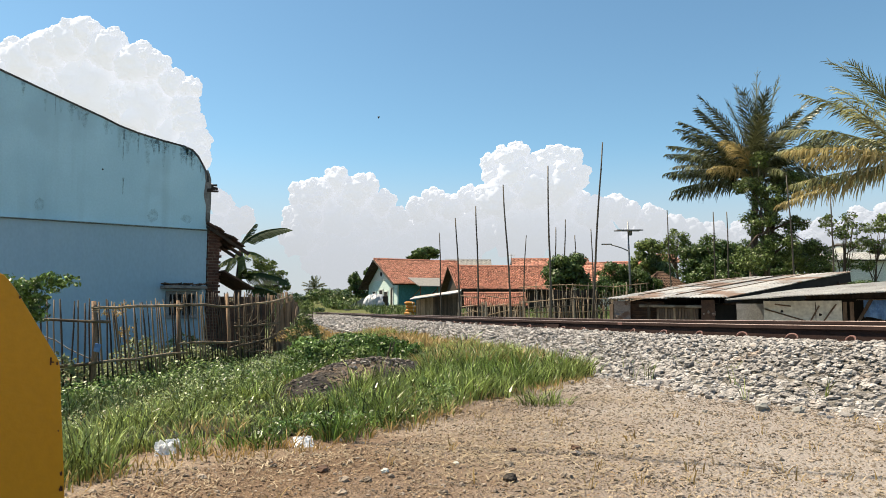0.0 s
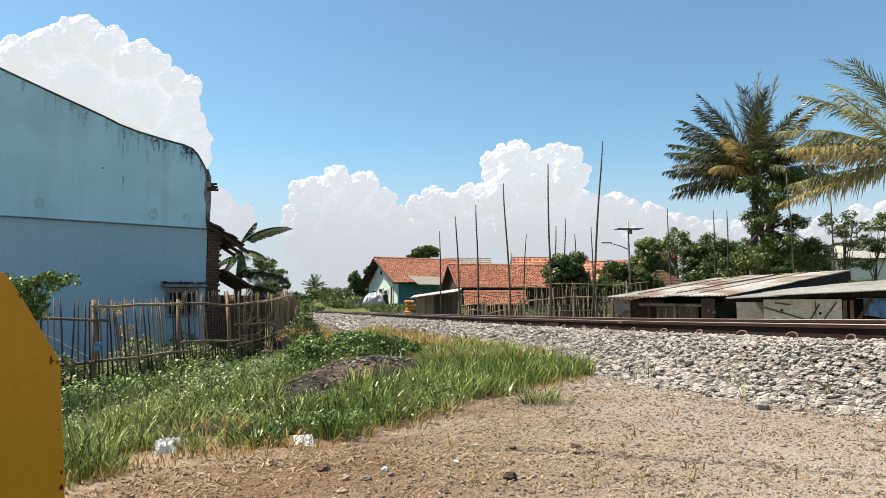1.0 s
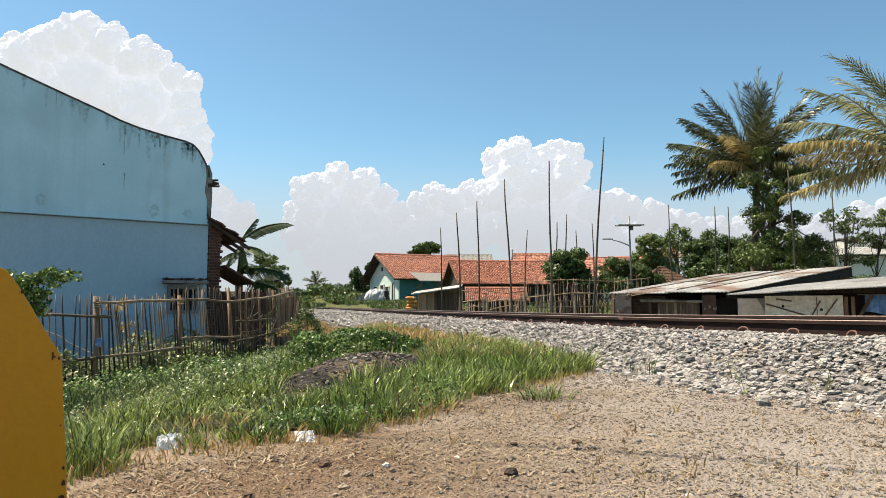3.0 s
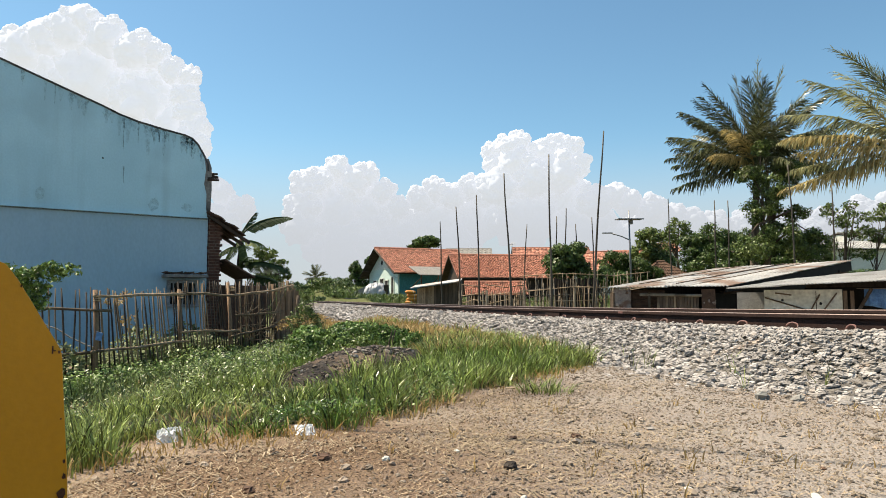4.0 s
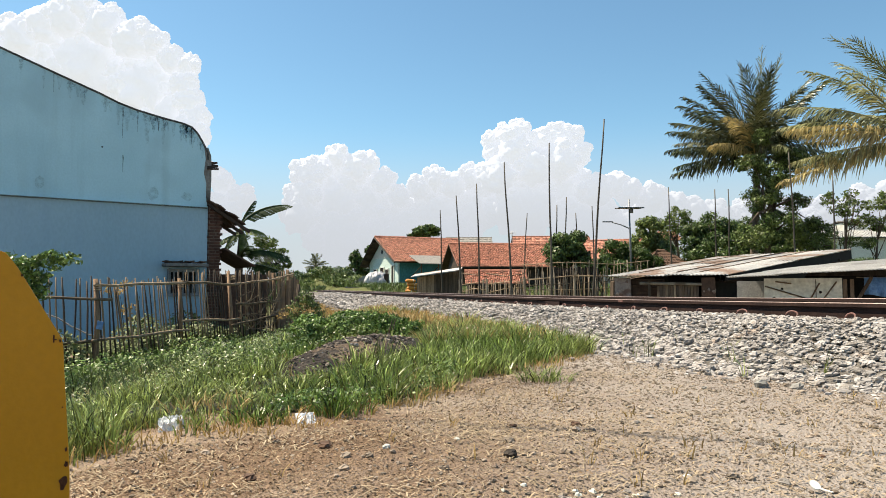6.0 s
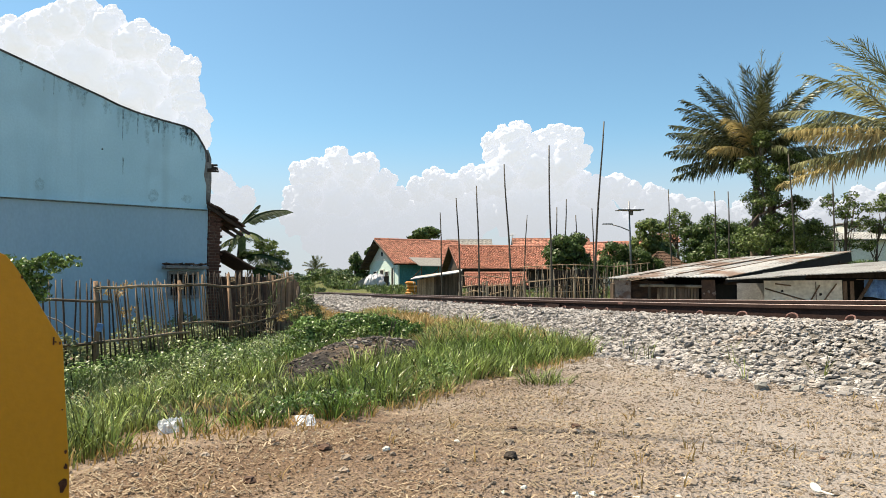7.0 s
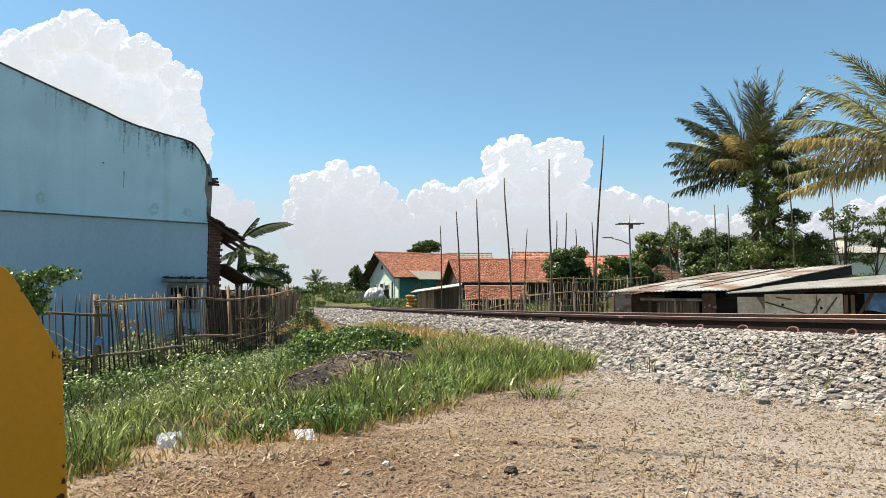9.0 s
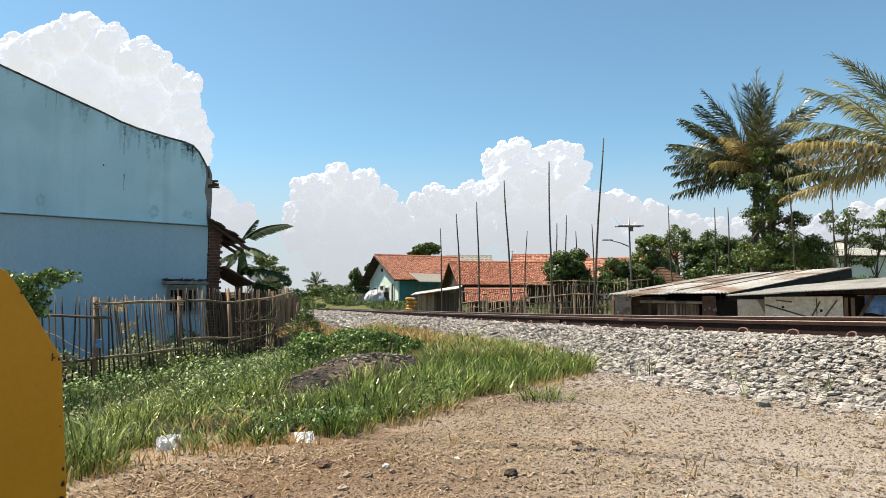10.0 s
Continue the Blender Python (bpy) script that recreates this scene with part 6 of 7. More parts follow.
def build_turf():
    """Dark sheet just above the bare earth, shade between grass blades in its colour."""
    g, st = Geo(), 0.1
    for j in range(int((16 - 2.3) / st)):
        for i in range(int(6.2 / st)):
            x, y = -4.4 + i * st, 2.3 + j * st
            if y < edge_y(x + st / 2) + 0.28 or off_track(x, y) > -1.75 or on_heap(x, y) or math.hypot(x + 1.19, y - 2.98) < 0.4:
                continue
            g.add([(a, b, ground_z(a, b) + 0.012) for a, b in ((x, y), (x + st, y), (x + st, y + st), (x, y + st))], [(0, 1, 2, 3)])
    tagged(part("turf", g, TURF), "dark earth sheet under the grass, shade between blades put into colour", "ground", kind="structure")


build_turf()


def verge_dry(x, y, rng):
    d = off_track(x, y)
    return 0 if d > -1.45 or d < -3.6 else 0.7 + 0.5 * noise.noise((x, y * 0.4, 2))


blades("mixed_grass", scatter(415, 1900, -0.8, 1.9, 6.5, 13, lawn), 416, 0.12, 0.30, 9, 0.012, GRASS_DRY, "yellowing grass mixed into the green verge", 0.12)
blades("bank_grass", scatter(417, 5200, -26, 0, 32, 105, lambda x, y, r: 1.0 if (off_track(x, y) > 2.5 and x < -5.6 - 0.1 * (y - 32)) or off_track(x, y) < -3 else 0), 418, 0.35, 0.85, 7, 0.08, WEED, "rank green growth on the bank by the line", 0.6)
blades("lineside_growth", scatter(433, 6000, -14, -2.5, 30, 78, lambda x, y, r: 0.7 + 0.5 * r.random() if 2.1 < off_track(x, y) < (10 if x < -6.2 else 5.5) and not (-6.3 < x < -3.6 and 49 < y < 55) and not (-3.2 < x < -0.6 and 38 < y < 43) and not (-8.2 < x < -5.6 and 54.5 < y < 59) else 0), 434, 0.15, 0.42, 8, 0.04, WEED, "low green growth along the far side of the line", 0.3)
blades("bank_growth", scatter(427, 9000, -26, -6.2, 46, 112, lambda x, y, r: 0.6 + 0.6 * r.random() if (off_track(x, y) > 2.2 or y > 64) and x < -6.4 - 0.06 * (y - 46) else 0), 428, 0.3, 0.8, 8, 0.06, WEED, "rough scrub and grass over the low bank", 0.5)
blades("verge_growth", scatter(419, 1500, -16, -1.0, 16, 60, lambda x, y, r: 0.9 if -9 < off_track(x, y) < -4.4 else 0), 419, 0.25, 0.6, 8, 0.03, GRASS, "overgrown green verge along the line", 0.3)
blades("yard_weeds", scatter(424, 2600, -3, 16, 17, 46, lambda x, y, r: 0.9 if off_track(x, y) > 3.2 and not (0 < x < 8.5 and y < 36) else 0), 425, 0.2, 0.5, 8, 0.03, WEED, "rank weeds over the yards beyond the line", 0.3)
blades("ballast_sprouts", scatter(429, 130, -1, 3.5, 3.6, 8.5, lambda x, y, r: 0.8 if -1.6 < off_track(x, y) < -0.5 else 0), 430, 0.2, 0.34, 6, 0.006, GRASS, "thin green sprouts between the ballast stones", 0.03, 0.8)
blades("far_dry_grass", scatter(435, 6000, -24, -2, 28, 85, verge_dry), 436, 0.2, 0.45, 8, 0.045, GRASS_DRY, "dry yellow grass along the distant line", 0.3)
blades("dry_grass", scatter(406, 16000, -8, 1.2, 9, 30, verge_dry), 407, 0.14, 0.38, 9, 0.02, GRASS_DRY, "dry orange-yellow verge grass", 0.15)


def fringe(x, y, rng):
    e = edge_y(x)
    return rng.uniform(0.4, 0.9) if e - 0.22 < y < e + 0.25 and off_track(x, y) < -1.5 else 0


blades("dead_grass", scatter(408, 2600, -2.6, 1.5, 2.2, 6.8, fringe), 409, 0.05, 0.13, 8, 0.006, GRASS_DRY, "short dead grass along the edge of the verge", 0.09, 1.1)
blades("withered_grass", scatter(439, 800, -3.4, 0.2, 3.0, 8.0, lambda x, y, r: r.uniform(0.5, 1.0) if y > edge_y(x) + 0.2 and not on_heap(x, y) and noise.noise((x * 1.6, y * 1.6, 11)) > 0.0 else 0), 440, 0.08, 0.18, 7, 0.006, GRASS_DRY, "withered straw-coloured blades among the green grass", 0.1, 1.1)
blades("grass_tuft", [(0.60, 4.5, 0.19, 1.0), (0.66, 4.46, 0.19, 0.9), (0.54, 4.52, 0.19, 0.9), (0.72, 4.5, 0.19, 0.8), (0.62, 4.58, 0.19, 1)], 410, 0.09, 0.17, 34, 0.006, GRASS, "single grass tuft on bare earth", 0.1, 1.6)
blades("sprouts", scatter(411, 60, -1.6, 2.6, 2.1, 4.4, lambda x, y, r: 0.6 if y < edge_y(x) and off_track(x, y) < -1.7 else 0), 412, 0.05, 0.12, 5, 0.005, GRASS_DRY, "sparse yellowed sprouts on bare earth", 0.025, 0.7)


def weeds(name, n, seed, x0, x1, y0, y1, keep, size, high, material, label):
    rng = random.Random(seed)
    nr = np.random.default_rng(seed)
    c = []
    while len(c) < n:
        x, y = rng.uniform(x0, x1), rng.uniform(y0, y1)
        if keep(x, y):
            top = high * ((0.25 if y < 10.0 else 0.6) if name == "fence_weeds" else 1) * (0.6 + 0.9 * noise.noise((x * 1.7, y * 1.7, 5)) + 0.25) * (0.25 if x < -2.9 and y < 9.5 and name == "weeds" else 0.5 if x < -2.6 and name == "weeds" else 1.0)
            c.append((x, y, ground_z(x, y) + max(0.02, rng.uniform(0.1, 1) * top)))
    me = leaves_mesh(name, c, [(0, -0.2, 1)] * n, size, nr, 0.6, 0.55)
    return tagged(part(name, me, material), label, name.replace("_", " "), kind="stuff")


weeds("weeds", 34000, 420, -4.2, -0.7, 4.2, 13.5, lambda x, y: y > edge_y(x) + 1.2 + 0.9 * (x + 2.2) * (x > -2.2) and not on_heap(x, y) and off_track(x, y) < -2.2 and noise.noise((x * 2.2, y * 2.2, 6)) + 0.5 * noise.noise((x * 6, y * 6, 2)) > 0.0, 0.021, 0.22, WEED, "dense low broad-leaved weeds before the fence")
weeds("fence_weeds", 9000, 421, -4.5, -3.3, 6.5, 13.5, lambda x, y: True, 0.05, 0.42, WEED, "tall leafy weeds tangled along the bamboo fence")
weeds("tall_weeds", 5200, 438, -4.5, -2.9, 6.4, 11.5, lambda x, y: x > -4.24 + 0.07 * (y - 8.5) + max(0, 0.28 * (y - 10.8)) and noise.noise((x * 2.8, y * 2.8, 9)) > -0.05 and x < -3.3 + 0.1 * (y - 8), 0.042, 0.22, BUSH, "tall broad-leaved weeds at the foot of the bamboo fence")
weeds("verge_weeds", 3400, 422, -3.0, 0.6, 3.5, 7, lambda x, y: y > edge_y(x) + 0.15 and not on_heap(x, y), 0.022, 0.13, WEED, "small leafy weeds among the grass")
weeds("edge_weeds", 2200, 426, -0.85, 0.1, 3.3, 4.7, lambda x, y: edge_y(x) + 0.02 < y < edge_y(x) + 0.5, 0.018, 0.12, BUSH, "dark leafy weeds along the edge of the grass")
weeds("yard_plants", 6000, 423, -4.7, -3.3, 8.2, 13.0, lambda x, y: x < min(-4.22 + 0.061 * (y - 8.5), 9) + max(0, 0.3 * (y - 10.8)), 0.075, 0.44, surface("pale_leaves", (0.26, 0.33, 0.14), (0.36, 0.42, 0.20), 3, 0.6, 0, 5, rnd=0.4, island=True, translucent=0.3), "pale variegated plants behind the bamboo fence")


def build_bush():
    e = thing("bush", pose(-0.98, 7.75, ground_z(-1.0, 7.75) - 0.02), "dark green leafy bush behind the ash heap", "bush")
    rng = random.Random(430)
    for k in range(14):
        a, r = rng.uniform(-0.55, 0.5), rng.uniform(-0.2, 0.3)
        part("stem", Geo().tube([(a * 0.8, r - 0.1, -0.05), (a, r, 0.14), (a * 1.1, r * 1.2, 0.3)], [0.012, 0.009, 0.004], 5), BARK, e)
    crown("foliage", [(-0.42, -0.35, 0.2, 0.24, 0.2), (-0.36, -0.72, 0.14, 0.2, 0.2), (-0.15, -0.5, 0.14, 0.24, 0.18), (0.14, -0.28, 0.14, 0.24, 0.16), (0.42, 0.02, 0.12, 0.22, 0.13), (-0.3, -0.1, 0.22, 0.3, 0.19), (-0.02, 0.0, 0.22, 0.32, 0.17), (0.25, 0.15, 0.2, 0.3, 0.17), (0.5, 0.35, 0.17, 0.28, 0.14), (-0.2, 0.35, 0.22, 0.4, 0.18), (0.15, 0.4, 0.2, 0.4, 0.17), (-0.5, 0.0, 0.19, 0.22, 0.2)], 38000, 0.03, BUSH, e, 431, 0.75)
    # gangly stalk plant beside the bush
    s = thing("stalk_weed", pose(-1.62, 8.0, ground_z(-1.62, 8.0)), "tall stalky weed with sparse pale leaves", "weed")
    for k in range(9):
        a = rng.uniform(-0.26, 0.14)
        part("stalk", Geo().tube([(0.12 + a * 0.2, rng.uniform(-0.1, 0.1), 0), (0.06 + a * 0.6, 0, 0.26), (a * 1.2, 0, 0.44 + rng.uniform(-0.08, 0.06))], [0.008, 0.006, 0.003], 5), BARK if k % 2 else BAMBOO, s)
    crown("leaves", [(-0.12, 0, 0.4, 0.16, 0.08), (0.06, 0, 0.36, 0.14, 0.1), (-0.22, 0, 0.36, 0.1, 0.06)], 260, 0.03, GRASS_DRY, s, 433, 0.4)
    crown("low_leaves", [(0.05, 0, 0.22, 0.14, 0.14), (-0.04, 0, 0.34, 0.16, 0.08)], 420, 0.036, WEED, s, 434, 0.45)
    # scrub that hides the far end of the fence
    v = thing("verge_shrub", pose(-2.42, 12.3, ground_z(-2.42, 12.3)), "lanky green shrub growing at the end of the bamboo fence", "shrub")
    for k in range(7):
        a = rng.uniform(-0.2, 0.25)
        part("branch", Geo().tube([(a * 0.3, 0, -0.05), (a * 0.8, 0, 0.5), (a * 1.2, 0, 0.8 + rng.uniform(-0.1, 0.15))], [0.01, 0.008, 0.003], 5), BARK, v)
    crown("foliage", [(0.0, 0, 0.62, 0.2, 0.2), (0.12, 0, 0.42, 0.26, 0.22), (-0.16, 0, 0.42, 0.2, 0.24), (0.02, 0, 0.86, 0.1, 0.1)], 3000, 0.036, WEED, v, 436, 0.5)
    b = ground_z(-2.78, 13.4)
    tagged(part("stake", Geo().tube([(0, 0, -0.05), (0.01, 0, 0.5), (0.03, 0, 0.96)], [0.04, 0.038, 0.032], 7), BARK, m=pose(-2.8, 13.4, b), smooth=True), "short dark wooden stake beyond the end of the fence", "stake")
    # pale orange-leaved plant behind the fence
    c = thing("croton", pose(-4.3, 9.6, ground_z(-4.3, 9.6)), "lanky garden plant with pale orange-yellow leaves behind the fence", "garden plant")
    for k in range(6):
        a = rng.uniform(-0.25, 0.2)
        part("stem", Geo().tube([(0, 0, -0.05), (a * 0.5, 0, 0.45), (a, 0, 0.75 + rng.uniform(0, 0.3))], [0.009, 0.007, 0.003], 5), BARK, c)
    crown("leaves", [(0.0, 0, 0.68, 0.14, 0.16), (-0.2, 0, 0.98, 0.2, 0.1), (-0.05, 0, 1.05, 0.12, 0.08)], 150, 0.055, GRASS_DRY, c, 437, 0.5)
    # hose looped on the wall side
    tagged(part("hose", Geo().tube([(-5.35, 8.75, 0.58), (-4.96, 8.75, 0.49), (-4.79, 8.75, 0.43), (-4.63, 8.75, 0.33), (-4.39, 8.75, 0.22), (-4.2, 8.72, 0.2)], 0.009, 6), CONCRETE, smooth=True), "pale plastic hose slung behind the fence", "hose")
    tagged(part("rag", Geo().box((0, 0, 0), (0.07, 0.012, 0.1), ), BLUE_CLOTH, bevel=0.004, m=pose(-4.1, 8.4, 0.36, 5, 12, 10)), "small blue rag tied to the fence post", "rag")
    # garden shrub by the cabinet
    t = thing("garden_shrub", pose(-3.62, 6.0, ground_z(-3.6, 6.0)), "garden shrub with glossy mid-green leaves by the fence", "shrub")
    for k in range(9):
        a, b = rng.uniform(-0.3, 0.1), rng.uniform(-0.2, 0.2)
        part("branch", Geo().tube([(-0.15, 0, -0.05), (a * 0.4 - 0.1, b, 0.7), (a, b, 1.1 + rng.uniform(-0.1, 0.15))], [0.018, 0.012, 0.004], 5), BARK, t)
    crown("foliage", [(-0.2, 0, 1.18, 0.3, 0.17), (0.1, 0, 1.14, 0.26, 0.14), (0.32, 0, 1.24, 0.2, 0.08), (-0.05, 0.1, 0.98, 0.3, 0.16), (-0.35, 0, 1.0, 0.3, 0.25)], 5200, 0.042, BUSH, t, 435, 0.55)


build_bush()

# ---- what lies on the ground ----


def build_litter():
    rng = random.Random(440)
    n = 34
    g = Geo()
    vs = []
    for j in range(n + 1):
        for i in range(n + 1):
            u, v = -1 + 2 * i / n, -1 + 2 * j / n
            x, y = -0.68 + u * 0.8, 6.1 + v * 1.15 + 1.1 * u * 0.8
            z = heap_z(x, y)
            z = ground_z(x, y) + z + (0.035 * noise.noise((x * 7, y * 7, 1)) + 0.02 * noise.noise((x * 19, y * 19, 2)) if z > 0 else -0.06)
            vs.append((x, y, z))
    g.add(vs, [(j * (n + 1) + i, j * (n + 1) + i + 1, (j + 1) * (n + 1) + i + 1, (j + 1) * (n + 1) + i) for j in range(n) for i in range(n)])
    heap = tagged(part("ash_mound", g, CHARCOAL, smooth=True), "low dark mound of ash and burnt rubbish in the grass", "mound")
    for k in range(240):
        a = rng.uniform(0, 2 * math.pi)
        r = rng.uniform(0.1, 1.0)
        x, y = -0.68 + 0.64 * r * math.cos(a), 0
        y = 6.1 + 1.1 * (x + 0.68) + 0.9 * r * math.sin(a)
        p, f = stone_geo(rng, rng.uniform(0.015, 0.06))
        part("lump", Geo().add(p, f), HEAP_LUMP if k % 5 else STONE_ONE, heap, m=pose(x, y, ground_z(x, y) + heap_z(x, y) + 0.01, rng.uniform(-30, 30), rng.uniform(-30, 30), rng.uniform(0, 360)))
    # fine gravel and straw over the bare earth
    peb, straw = Geo(), Geo()
    shapes = [stone_geo(rng, 1.0) for _ in range(16)]
    cnt = 0
    while cnt < 17000:
        x, y = rng.uniform(-1.9, 3.0), rng.uniform(1.85, 6.2)
        if y > edge_y(x) + 0.05 or off_track(x, y) > -1.55:
            continue
        if rng.random() > 0.3 + 0.6 * smooth01((x + 0.4) / 1.3):
            continue
        cnt += 1
        s = rng.choice((0.006, 0.008, 0.01, 0.013, 0.018)) * rng.uniform(0.7, 1.3)
        if rng.random() < 0.03:
            s *= 2.2
        p, f = shapes[rng.randrange(16)]
        m = Matrix.Translation((x, y, ground_z(x, y) + s * 0.12)) @ pose(0, 0, 0, rng.gauss(0, 15), rng.gauss(0, 15), rng.uniform(0, 360)) @ Matrix.Scale(s, 4)
        peb.add([m @ q for q in p], f)
    cnt = 0
    while cnt < 6500:
        x, y = rng.uniform(-1.8, 2.6), rng.uniform(1.85, 5.4)
        if y > edge_y(x) - 0.15 or off_track(x, y) > -1.6 or rng.random() > 0.5 + 0.9 * noise.noise((x * 1.5, y * 1.5, 12)) - 0.22 * x:
            continue
        cnt += 1
        z = ground_z(x, y) + 0.006
        a, l, w = rng.uniform(0, math.pi), 0.005 + 0.03 * rng.random() ** 2.5, rng.uniform(0.001, 0.0026)
        c, s = math.cos(a), math.sin(a)
        k = rng.uniform(0, 0.005)
        straw.add([(x - c * l - s * w, y - s * l + c * w, z), (x - c * l + s * w, y - s * l - c * w, z), (x + s * w, y - c * w, z + k), (x - s * w, y + c * w, z + k), (x + c * l + s * w, y + s * l - c * w, z + 0.004), (x + c * l - s * w, y + s * l + c * w, z + 0.004)],
                  [(0, 1, 2, 3), (3, 2, 4, 5)])
    cr = np.random.default_rng(441)
    spots = []
    while len(spots) < 26000:
        x, y = rng.uniform(-1.8, 2.4), rng.uniform(1.85, 4.6)
        if y < edge_y(x) - 0.3 - 0.35 * noise.noise((x * 1.4, 3, 2)) and off_track(x, y) < -1.7 and rng.random() < 0.12 + 0.88 * smooth01((0.9 - x) / 1.6 + 0.9 * noise.noise((x * 1.1, y * 1.1, 4))):
            spots.append((x, y, ground_z(x, y) + 0.004))
    tagged(part("chaff", leaves_mesh("chaff", spots[:16000], [(0, 0, 1)] * 16000, 0.011, cr, 0.55, 0.35), CHAFF), "brown crumbled straw and leaf litter", "litter", kind="stuff")
    tagged(part("straw_chaff", leaves_mesh("straw_chaff", spots[16000:], [(0, 0, 1)] * (len(spots) - 16000), 0.016, cr, 0.2, 0.3), CHAFF), "brown broken stalks trodden into the earth", "litter", kind="stuff")
    tagged(part("gravel", peb, PEBBLE), "scattered fine gravel on the bare earth", "gravel", kind="stuff")
    tagged(part("straw_litter", straw, STRAW), "scattered bits of dry straw", "straw", kind="stuff")
    # single stones and scraps
    for x, y, s, mat, lab in [(0.30, 3.07, 0.05, OLD_TILE, "dark brown lump of stone on the earth"), (0.57, 3.07, 0.045, OLD_TILE, "dark brown lump of stone on the earth"), (-0.44, 2.62, 0.055, OLD_TILE, "dark brown lump of stone on the earth"),
                              (1.53, 4.15, 0.055, CONCRETE, "small pale stone on the earth"), (1.89, 4.22, 0.11, GREY_CEMENT, "large grey broken stone at the ballast toe"), (2.05, 4.13, 0.09, CONCRETE, "flat pale stone at the ballast toe"),
                              (0.96, 3.32, 0.05, STONE_ONE, "grey stone on the earth"), (0.23, 2.47, 0.07, CHARCOAL, "black scrap lying on the earth"), (-0.21, 2.59, 0.035, WHITE_WALL, "small white chip on the earth"), (0.86, 3.18, 0.04, STONE_ONE, "grey stone on the earth"),
                              (0.05, 2.75, 0.03, WHITE_WALL, "small white chip on the earth"), (-0.60, 2.2, 0.05, OLD_TILE, "dark brown lump of stone on the earth"), (1.35, 2.55, 0.035, OLD_TILE, "dark brown lump of stone on the earth"), (0.75, 2.2, 0.03, PLASTER_SHED, "small white chip on the earth"),
                              (1.02, 2.14, 0.045, STONE_ONE, "grey stone on the earth"), (0.55, 2.95, 0.04, STONE_ONE, "grey stone on the earth")]:
        p, f = stone_geo(rng, s)
        tagged(part("stone", Geo().add(p, f), mat, m=pose(x, y, ground_z(x, y) + s * 0.15, rng.uniform(-12, 12), rng.uniform(-12, 12), rng.uniform(0, 360))), lab, "stone", "single stones")
    for k in range(26):
        x, y, s = 0.43 + rng.gauss(0, 0.11), 1.98 + rng.gauss(0, 0.07), rng.uniform(0.012, 0.034)
        p, f = stone_geo(rng, s)
        tagged(part("rubble_chip", Geo().add(p, f), PLASTER_SHED if k % 3 else STONE_ONE, m=pose(x, y, ground_z(x, y) + s * 0.15, rng.uniform(-20, 20), rng.uniform(-20, 20), rng.uniform(0, 360))), "pale chip of broken rubble on the earth", "rubble", "small patch of rubble")
    # curled dry leaves along the edge of the grass
    lr = random.Random(445)
    for x, y, sz in [(-0.28, 3.42, 0.05), (0.02, 3.95, 0.07), (0.1, 4.2, 0.06), (0.36, 4.62, 0.08), (0.44, 4.55, 0.06), (-0.06, 3.7, 0.045), (0.2, 4.0, 0.04), (-0.12, 2.62, 0.035), (0.62, 4.95, 0.05), (-0.42, 3.1, 0.04), (0.75, 5.0, 0.06), (0.3, 4.35, 0.05), (-0.75, 2.9, 0.04), (1.3, 3.4, 0.04)]:
        n, vs = 6, []
        for i in range(n + 1):
            u = i / n
            w = 0.24 * math.sin(math.pi * (0.06 + 0.9 * u)) * sz
            lift = 0.12 * sz * math.sin(2.2 * u + x) + 0.004
            vs += [((u - 0.5) * sz, -w, lift + 0.35 * w), ((u - 0.5) * sz, 0, lift), ((u - 0.5) * sz, w, lift + 0.5 * w)]
        g = Geo().add(vs, [q for i in range(n) for q in ((3 * i, 3 * i + 1, 3 * i + 4, 3 * i + 3), (3 * i + 1, 3 * i + 2, 3 * i + 5, 3 * i + 4))])
        ob = tagged(part("dry_leaf", g, STRAW, smooth=True, m=pose(x, y, ground_z(x, y) + 0.006, lr.uniform(-10, 10), lr.uniform(-8, 8), lr.uniform(0, 360))), "curled straw-coloured dry leaf on the earth", "leaf", "fallen leaves")
        ob.modifiers.new("thick", "SOLIDIFY").thickness = 0.0012
    # white plastic spoon dropped on the earth
    sp = Geo()
    rim = [(0.0135 * math.cos(2 * math.pi * k / 14), 0.019 * math.sin(2 * math.pi * k / 14)) for k in range(14)]
    sp.prism(rim, 0.004)
    m0 = pose(1.07, 2.06, ground_z(1.07, 2.06) + 0.012)
    e = thing("plastic_spoon", m0, "white plastic spoon lying on the earth", "spoon")
    part("bowl", sp, WHITE_WALL, e, m=pose(0, 0, 0.012, -62))
    part("handle", Geo().box((0.004, -0.042, 0.004), (0.007, 0.055, 0.003)), WHITE_WALL, e, bevel=0.001, m=pose(0, 0, 0, -4, 0, 8))
    # crumpled clear plastic
    for x, y, s, tall in ((-1.19, 3.1, 0.052, 0.9), (-0.61, 3.13, 0.042, 0.5)):
        g = Geo()
        k = 14
        vs = []
        for j in range(k + 1):
            for i in range(k + 1):
                u, v = -1 + 2 * i / k, -1 + 2 * j / k
                h = 0.75 * (1 - 0.7 * max(u * u, v * v)) + 0.5 * noise.noise((u * 3 + x, v * 3, 2)) + 0.35 * noise.noise((u * 8 + x, v * 8, 5))
                vs.append((u * s * (1 + 0.2 * noise.noise((u, v * 4, x))), v * s, max(0.02, h) * s * tall))
        g.add(vs, [(j * (k + 1) + i, j * (k + 1) + i + 1, (j + 1) * (k + 1) + i + 1, (j + 1) * (k + 1) + i) for j in range(k) for i in range(k)])
        tagged(part("plastic_bag", g, PLASTIC, m=pose(x, y, ground_z(x, y) + 0.01, 25, 0, 20)), "crumpled clear plastic bag lying in the grass edge", "plastic bag", "thrown-away bags")
    # the overhead cable whose shadow crosses the earth
    up = SUN / SUN.z * 4.6
